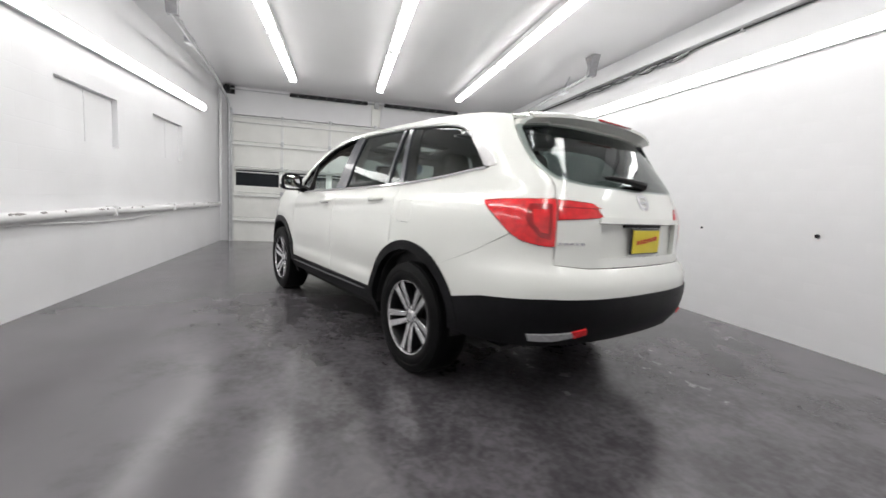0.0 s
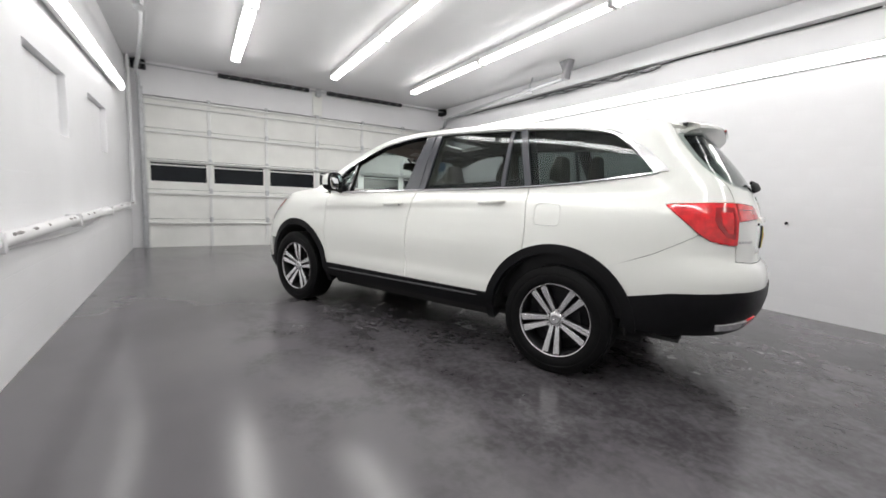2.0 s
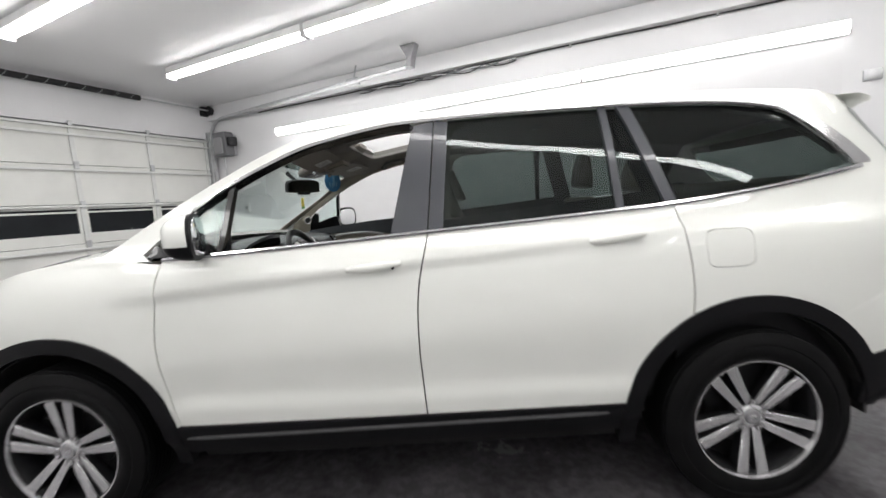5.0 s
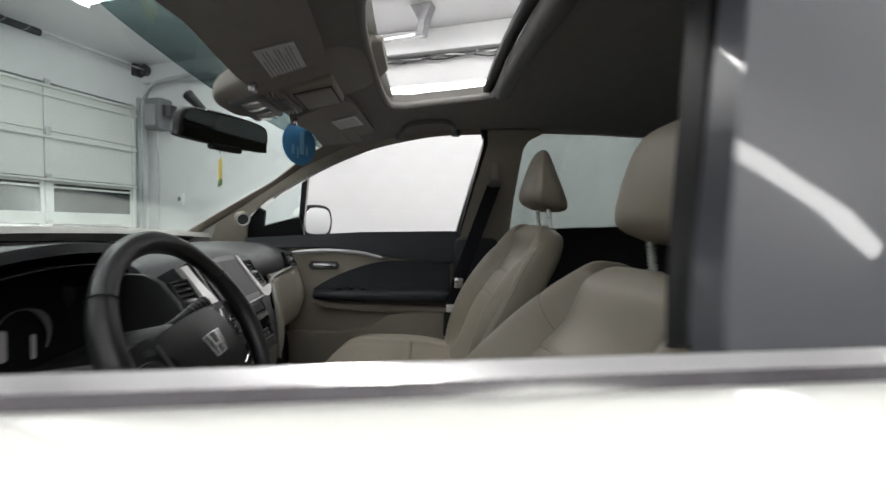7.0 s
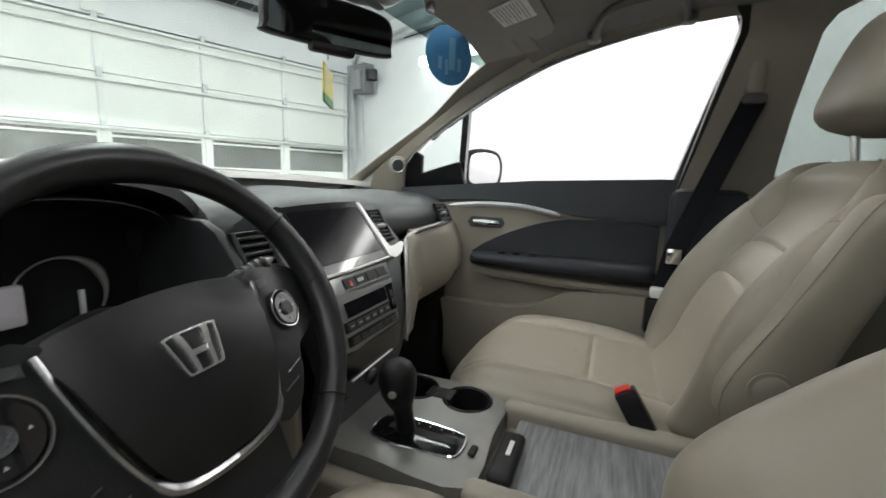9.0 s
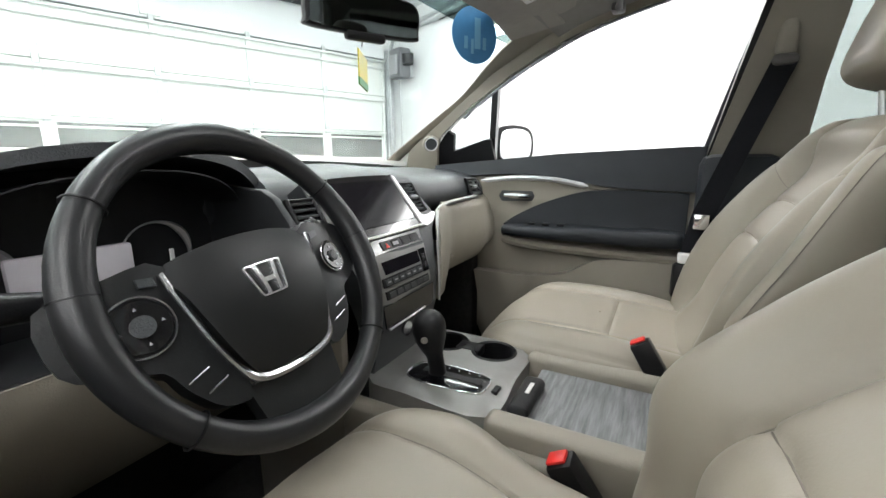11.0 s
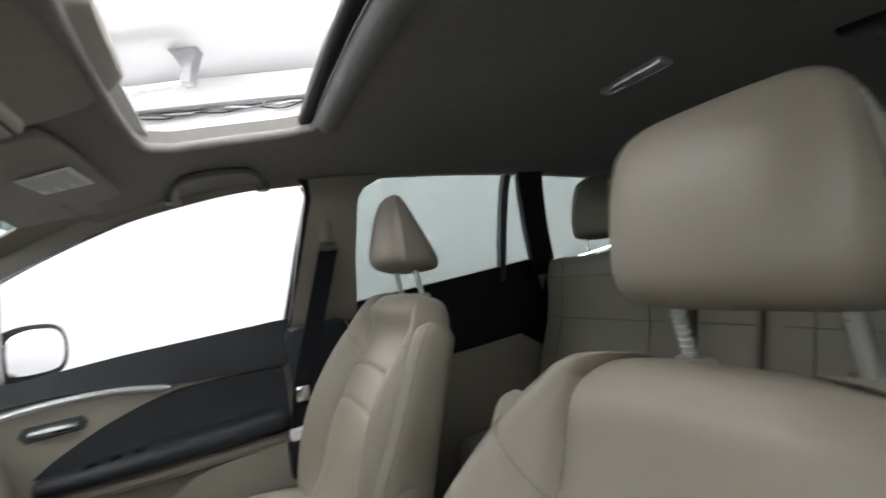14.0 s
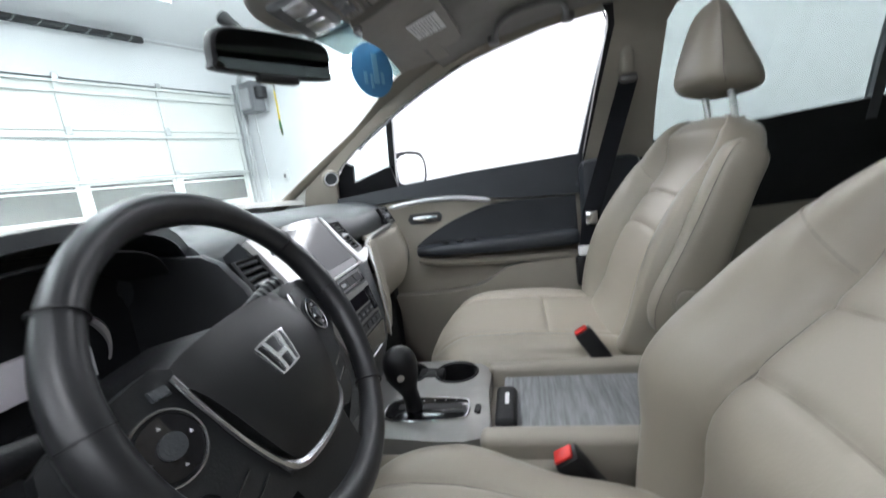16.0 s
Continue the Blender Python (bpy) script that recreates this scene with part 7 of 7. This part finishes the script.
panel("stack_slot", [(-0.095, 0.905), (0.085, 0.905), (0.095, 0.95), (-0.1, 0.95)], 0.003, 0.006, M_GLOSS, dash, "dark storage slot")
part("slot_trim", tube([STK(-0.09, 0.903, 0.006), STK(0.047, 0.908, 0.006)], 0.0022, 6), M_FRAME, dash)
part("power_socket", lathe([(0.001, 0), (0.014, 0), (0.016, 0.008), (0.001, 0.008)], 18, "Z", None, Matrix.Translation((-0.02, 1.962, 0.88)) @ pose(0, 0, 0, 90, 0, 0)), M_CHROME, dash)
part("fascia_side", box((-0.152, 2.02, 0.42), (-0.128, 2.3, 1.0), 0.012), M_BEIGE, dash, "beige console side")
part("fascia_side", box((0.098, 1.985, 0.42), (0.12, 2.3, 0.9), 0.01), M_CARPET, dash, "dark console side")

# instrument binnacle
def hoodf(u, v):
    a = math.pi * u
    x = -0.415 + 0.215 * math.cos(a)
    z = 1.128 + 0.105 * max(0.0, math.sin(a)) ** 0.75 - 0.02 * v
    return (x, 2.08 + 0.07 * math.cos(a) ** 2 + 0.2 * v, z)


bm = grid(28, 8, hoodf)
bmesh.ops.solidify(bm, geom=bm.faces[:], thickness=0.016)
bn = part("instrument_hood", bm, M_DASH, dash, "charcoal instrument hood")
bm = grid(28, 6, lambda u, v: tuple(Vector(hoodf(u, 0.04 + 0.9 * v)) + Vector((-0.03 * math.cos(math.pi * u), 0, -0.019))))
thicken(bm, 0.002)
part("hood_lining", bm, M_PIT, bn, "black lining of the hood")
part("binnacle_floor", box((-0.63, 2.09, 0.985), (-0.2, 2.236, 0.997), 0.004), M_PIT, bn)
part("vent_cheek", prism(spline([(2.012, 1.076), (2.066, 1.166), (2.13, 1.18), (2.26, 1.17), (2.26, 0.99), (2.06, 0.99)], 2, True), -0.244, -0.228, "x", 0.004), M_PIT, bn, "charcoal side of the vent housing")
for hx0, hx1 in ((-0.645, -0.622),):
    part("binnacle_cheek", box((hx0, 2.11, 0.985), (hx1, 2.26, 1.15), 0.008), M_DASH, bn)
part("gauge_face", box((-0.62, 2.235, 0.99), (-0.215, 2.25, 1.235), 0.006, 2), M_PIT, bn, "black gauge face")
part("gauge_lens", box((-0.53, 2.205, 1.056), (-0.388, 2.218, 1.107), 0.005), M_GAUGE, bn, "pale display")
for gx in (-0.565, -0.345):
    part("gauge_ring", tube([(gx + 0.052 * math.cos(a), 2.225, 1.078 + 0.052 * math.sin(a)) for a in np.linspace(-0.5, math.pi - 0.1, 24)], [0.0015 + 0.005 * math.exp(-((i - 7) / 4) ** 2) for i in range(24)], 6), M_SATIN, bn, "silver gauge ring")
    part("needle", box((gx + 0.02, 2.224, 1.04), (gx + 0.026, 2.23, 1.082), 0.001, 1), M_LABEL, bn)

# ---- steering wheel ----
WA = 0.465
WM = Matrix.Translation((-0.398, 1.88, 1.068)) @ Matrix.Rotation(-WA, 4, "X")   # local: x right, z up in the rim's plane, -y to the driver
R = 0.174
rim_pts = [WM @ Vector((R * math.cos(a), 0, R * math.sin(a))) for a in np.linspace(0, math.tau, 65)[:-1]]
sw = part("steering_wheel", tube(rim_pts, [0.0165 + 0.0015 * math.cos(4 * a) for a in np.linspace(0, math.tau, 65)[:-1]], 14, closed=True), M_WHEELL, car, "black leather steering wheel with a silver trimmed hub")
for a in (0.12, math.pi - 0.12, math.pi + 0.75, -0.75, 0.62, math.pi - 0.62):
    c = Vector((R * math.cos(a), 0, R * math.sin(a)))
    rad = Vector((math.cos(a), 0, math.sin(a)))
    piping("rim_seam", [WM @ (c + 0.0172 * (math.cos(t) * rad + math.sin(t) * Vector((0, 1, 0)))) for t in np.linspace(0, math.tau, 17)], sw, 0.0012, M_BLACKP)


HM = WM @ Matrix.Translation((-0.017, -0.008, -0.009)) @ Matrix.Rotation(radians(-3.5), 4, "Y")   # the hub, turned a little to the left
HBACK = tuple(HM @ Vector((0, 0.5, 0)))


def hubf(a, b):
    r = math.hypot(a / 0.115, (b + 0.015) / 0.1)
    return HM @ Vector((a, 0.012 - 0.036 * max(0, 1 - r * r) ** 0.5 if r < 1 else 0.012, b))


HUB = spline([(-0.088, 0.044), (-0.05, 0.054), (0.0, 0.057), (0.05, 0.054), (0.088, 0.044), (0.083, 0.01), (0.071, -0.04), (0.055, -0.078), (0.038, -0.09), (0.0, -0.092), (-0.038, -0.09), (-0.055, -0.078), (-0.071, -0.04), (-0.083, 0.01)], 4, True)
part("hub_pad", sheet(HUB, hubf, 0.012, thick=0.03, away=HBACK), M_PAD, sw, "black airbag pad")
spk = lambda d: (lambda a, b: HM @ Vector((a, d + 0.02 * smooth01(0.1, 0.19, abs(a)), b)))
for sg in (-1, 1):
    sp = part("spoke", sheet(spline([(sg * 0.084, 0.046), (sg * 0.13, 0.05), (sg * 0.178, 0.04), (sg * 0.18, -0.012), (sg * 0.152, -0.034), (sg * 0.122, -0.044), (sg * 0.11, -0.07), (sg * 0.088, -0.098), (sg * 0.058, -0.1), (sg * 0.07, -0.04)], 3, True), spk(0.0), 0.025, thick=0.022, away=HBACK), M_SPOKE, sw, "black switch spoke")
    c, r = (sg * 0.123, 0.0), 0.027 if sg < 0 else 0.0215
    disc = lambda rr, n: [(c[0] + rr * math.cos(t), c[1] + rr * math.sin(t)) for t in np.linspace(0, math.tau, n)[:-1]]
    part("switch_ring", tube([spk(-0.003)(*p) for p in disc(r, 37)], 0.0015, 6, closed=True), M_WTRIM, sp)
    part("switch_dial", sheet(disc(r * 0.86, 25), spk(-0.005), 0.02, thick=0.008, away=HBACK), M_BLACKGL, sp)
    part("switch_centre", sheet(disc(r * 0.36, 17), spk(-0.0075), 0.02, thick=0.006, away=HBACK), M_DASH, sp)
    for dx, dz in ((0.6, 0), (-0.6, 0), (0, 0.6), (0, -0.6)):
        q = (c[0] + dx * r, c[1] + dz * r)
        part("switch_mark", sheet([(q[0] - 0.0014, q[1] - 0.0012), (q[0] + 0.0014, q[1] - 0.0012), (q[0], q[1] + 0.0016)], spk(-0.006), 0.02, thick=0.0016, away=HBACK), M_GREYINK, sp)
    for i in range(2):
        x0 = sg * (0.093 + 0.012 * (0.5 - i))
        z0 = -0.06 - 0.016 * i
        part("switch_bar", tube([spk(-0.001)(x0 - 0.011, z0 - 0.003), spk(-0.001)(x0 + 0.011, z0 + 0.003)], 0.0012, 6), M_CHROME, sp)
    part("switch_key", sheet([(sg * 0.098, 0.03), (sg * 0.112, 0.033), (sg * 0.112, 0.041), (sg * 0.098, 0.039)], spk(-0.003), 0.02, thick=0.005, away=HBACK), M_DASH, sp)
    tr = spline([(sg * 0.092, 0.04), (sg * 0.087, 0.01), (sg * 0.075, -0.042), (sg * 0.06, -0.08), (sg * 0.045, -0.093), (sg * 0.02, -0.098), (0.0, -0.099)], 5)
    part("silver_trim", tube([HM @ Vector((a, -0.004, b)) for a, b in tr], [0.003] * 8 + [0.0035] * 7 + [0.0055] * (len(tr) - 15), 8), M_WTRIM, sw, "satin metal spoke trim")
part("lower_spoke", sheet([(-0.06, -0.095), (0.06, -0.095), (0.05, -0.168), (-0.05, -0.168)], spk(0.006), 0.03, thick=0.018, away=HBACK), M_SPOKE, sw)
em = spline([(-0.02, 0.0175), (0.02, 0.0175), (0.0225, 0.012), (0.0195, -0.004), (0.0165, -0.0165), (0.012, -0.019), (-0.012, -0.019), (-0.0165, -0.0165), (-0.0195, -0.004), (-0.0225, 0.012)], 3, True)
eo = lambda d: (lambda a, b: hubf(a - 0.004, b + 0.001) + HM.to_3x3() @ Vector((0, -d, 0)))
ebl = part("emblem", sheet(em, eo(0.003), 0.008, [[(a * 0.91, b * 0.9) for a, b in em]], thick=0.004, away=HBACK), M_EMB, sw, "chrome emblem")
for sg in (-1, 1):
    part("emblem_bar", sheet(spline([(sg * 0.0145, 0.0158), (sg * 0.0098, 0.0158), (sg * 0.0066, 0.001), (sg * 0.0056, -0.0168), (sg * 0.0092, -0.0168), (sg * 0.0108, -0.001)], 2, True), eo(0.004), 0.008, thick=0.004, away=HBACK), M_EMB, ebl)
part("emblem_bar", sheet([(-0.0075, 0.0005), (0.0075, 0.0005), (0.0065, -0.0045), (-0.0065, -0.0045)], eo(0.0038), 0.008, thick=0.004, away=HBACK), M_EMB, ebl)
part("column", lathe([(0.03, 0.0), (0.05, 0.02), (0.07, 0.1), (0.075, 0.3)], 24, "Z", None, WM @ pose(0, 0.02, 0, -90, 0, 0)), M_BLACKP, sw, "black steering column")
stk = part("wiper_stalk", tube([(-0.365, 1.985, 1.06), (-0.3, 1.972, 1.076), (-0.275, 1.964, 1.085), (-0.24, 1.952, 1.1), (-0.236, 1.951, 1.102)], [0.008, 0.0085, 0.0125, 0.012, 0.008], 14), M_BLACKP, sw, "black control stalk with a ribbed end")
for i in range(5):
    c = Vector((-0.273, 1.963, 1.086)).lerp(Vector((-0.243, 1.953, 1.099)), i / 4)
    part("stalk_rib", tube([c, c + Vector((0.003, -0.001, 0.0012))], 0.0138, 12), M_STEP, stk)
part("lamp_stalk", tube([WM @ Vector((-0.05, 0.06, 0.01)), WM @ Vector((-0.15, 0.05, 0.03)), WM @ Vector((-0.22, 0.045, 0.04))], [0.009, 0.01, 0.015], 10), M_BLACKP, sw)

# ---- centre console ----
con = part("centre_console", box((-0.125, 1.22, 0.40), (0.145, 1.74, 0.765), 0.02, 3), M_BEIGE, car, "beige centre console with a sliding cover", Matrix.Translation((0, -0.03, -0.025)))
for x0, x1 in ((-0.15, -0.105), (0.105, 0.15)):
    part("console_rail", box((x0, 1.2, 0.70), (x1, 1.735, 0.812), 0.014, 3), M_BEIGE, con, "padded beige rail")
part("sliding_cover", box((-0.104, 1.2, 0.766), (0.104, 1.70, 0.79), 0.006), M_TRAY, con, "grey woven-look sliding cover")
hd = part("cover_handle", box((-0.1, 1.672, 0.79), (0.028, 1.712, 0.812), 0.012, 3), M_BLACKP, con, "black cover handle with a silver mark")
part("handle_mark", box((-0.045, 1.686, 0.8115), (-0.005, 1.694, 0.8135), 0.001, 1), M_LABEL, hd)
pan = spline([(-0.125, 1.735), (-0.125, 1.9), (-0.115, 1.99), (-0.02, 2.005), (0.12, 2.0), (0.17, 1.97), (0.175, 1.85), (0.17, 1.74), (0.02, 1.73)], 4, True)
CUPS = [[(0.095 + 0.0445 * math.cos(t), cy + 0.0445 * math.sin(t)) for t in np.linspace(0, math.tau, 25)[:-1]] for cy in (1.805, 1.92)]


def pan_top(x, y):
    d = min(x + 0.127, 0.177 - x, y - 1.728)
    return Vector((x, y, 0.809 - 0.012 * (1 - smooth01(0.0, 0.018, d))))


part("shifter_panel", sheet(pan, pan_top, 0.02, CUPS, thick=0.012, away=(0, 1.85, 0)), M_CONS, con, "satin silver console panel")
part("panel_skirt", prism([(a * 0.995, b) for a, b in pan], 0.55, 0.742, "z", 0.004), M_DASH, con)
bm = bmesh.new()
ra_ = [bm.verts.new((a, b, 0.742)) for a, b in pan]
rb_ = [bm.verts.new(pan_top(a, b)) for a, b in pan]
for i in range(len(pan)):
    j = (i + 1) % len(pan)
    bm.faces.new((ra_[i], ra_[j], rb_[j], rb_[i]))
part("panel_side", bm, M_CONS, con)
part("side_rail", box((-0.168, 1.60, 0.55), (-0.129, 2.02, 0.775), 0.014, 3), M_BEIGE, con, "beige padded console side")
part("console_front", box((-0.13, 1.735, 0.40), (0.16, 2.05, 0.71), 0.02), M_DASH, con)
GATE = [(-0.086, 1.772), (-0.093, 1.82), (-0.094, 1.89), (-0.078, 1.922), (-0.034, 1.922), (-0.018, 1.89), (-0.017, 1.82), (-0.024, 1.772), (-0.04, 1.762), (-0.07, 1.762)]
part("shift_gate", prism(spline(GATE, 4, True), 0.79, 0.8125, "z", 0.004), M_GLOSS, con, "glossy black shift gate")
part("gate_trim", tube([(a, b, 0.811) for a, b in spline(GATE, 4, True)], 0.0022, 6, closed=True), M_CHROME, con)
part("gate_slot", box((-0.058, 1.775, 0.808), (-0.04, 1.9, 0.8135), 0.001, 1), M_UNDER, con)
for i in range(5):
    part("gate_mark", box((-0.028, 1.787 + i * 0.022, 0.811), (-0.0255, 1.7895 + i * 0.022, 0.8131), 0.0003, 1), M_LABEL, con)
part("hold_button", box((-0.066, 1.739, 0.804), (-0.04, 1.751, 0.8115), 0.002, 1), M_BLACKP, con)
knob = [(1.868, 0.80, 0.019), (1.87, 0.83, 0.016), (1.874, 0.852, 0.017), (1.877, 0.868, 0.024), (1.88, 0.885, 0.0305), (1.882, 0.905, 0.033), (1.882, 0.922, 0.031), (1.882, 0.934, 0.024), (1.882, 0.941, 0.014), (1.882, 0.943, 0.002)]
part("shift_lever", tube([(-0.05 - 0.01 * min(1, i / 5), y, z) for i, (y, z, r) in enumerate(knob)], [r for y, z, r in knob], 24), M_BLACKP, con, "black gear lever")
part("lever_button", tube([(-0.096, 1.872, 0.897), (-0.089, 1.876, 0.897)], 0.007, 10), M_WTRIM, con)
for cy, r in ((1.805, 0.043), (1.92, 0.043)):
    cup = part("cup_holder", lathe([(r * 0.86, 0.745), (r, 0.8085), (r + 0.004, 0.8125), (r + 0.008, 0.809)], 32, "Z", None, Matrix.Translation((0.095, cy, 0)), cap=False), M_BLACKP, con, "black cup holder")
    part("cup_bottom", lathe([(0.001, 0.744), (r * 0.87, 0.744), (r * 0.87, 0.748), (0.001, 0.748)], 24, "Z", None, Matrix.Translation((0.095, cy, 0))), M_UNDER, cup)
part("cup_bridge", box((0.074, 1.834, 0.79), (0.116, 1.891, 0.8115), 0.004, 2), M_BLACKP, con)


# ---- the block courses of the long wall, each block a piece of its own ----
def block_face(bm, y, z, L, x=0.0, H=0.203):
    g, c, d = 0.0008, 0.002, 0.0006
    back_ = [bm.verts.new((x, a, b)) for a, b in ((y + g, z + g), (y + L - g, z + g), (y + L - g, z + H - g), (y + g, z + H - g))]
    front = [bm.verts.new((x - d, a, b)) for a, b in ((y + g + c, z + g + c), (y + L - g - c, z + g + c), (y + L - g - c, z + H - g - c), (y + g + c, z + H - g - c))]
    bm.faces.new(front[::-1])
    for i in range(4):
        j = (i + 1) % 4
        bm.faces.new((back_[j], back_[i], front[i], front[j]))


def block_mesh(L):
    bm = bmesh.new()
    block_face(bm, 0, 0, L)
    return finish("block", bm, M_BLOCK, 8)


def course(r, start, end):
    """Running bond: where each block of the course starts, and its length."""
    y, out = start, []
    while y < end - 0.01:
        L = 0.203 if (r % 2 and not out) else min(0.406, end - y)
        out.append((y, L))
        y += L
    return out


FULL, HALF = block_mesh(0.406), block_mesh(0.203)
NEAR = DN - 22 * 0.406
for r in range(13):
    for y, L in course(r, NEAR, DN):
        ob = new("block", FULL if L > 0.3 else HALF)
        ob.parent = wall_east
        ob.matrix_basis = Matrix.Translation((UR, y, r * 0.203))
bm = bmesh.new()
for r in range(16):
    for y, L in course(r, NEAR - 10 * 0.406, NEAR if r < 13 else DN):
        block_face(bm, y, r * 0.203, L, UR)
rest = new("block_courses", finish("block_courses", bm, M_BLOCK, 8))
rest.parent = wall_east
tagged(rest, "painted blocks of the upper and rear courses", kind="stuff")
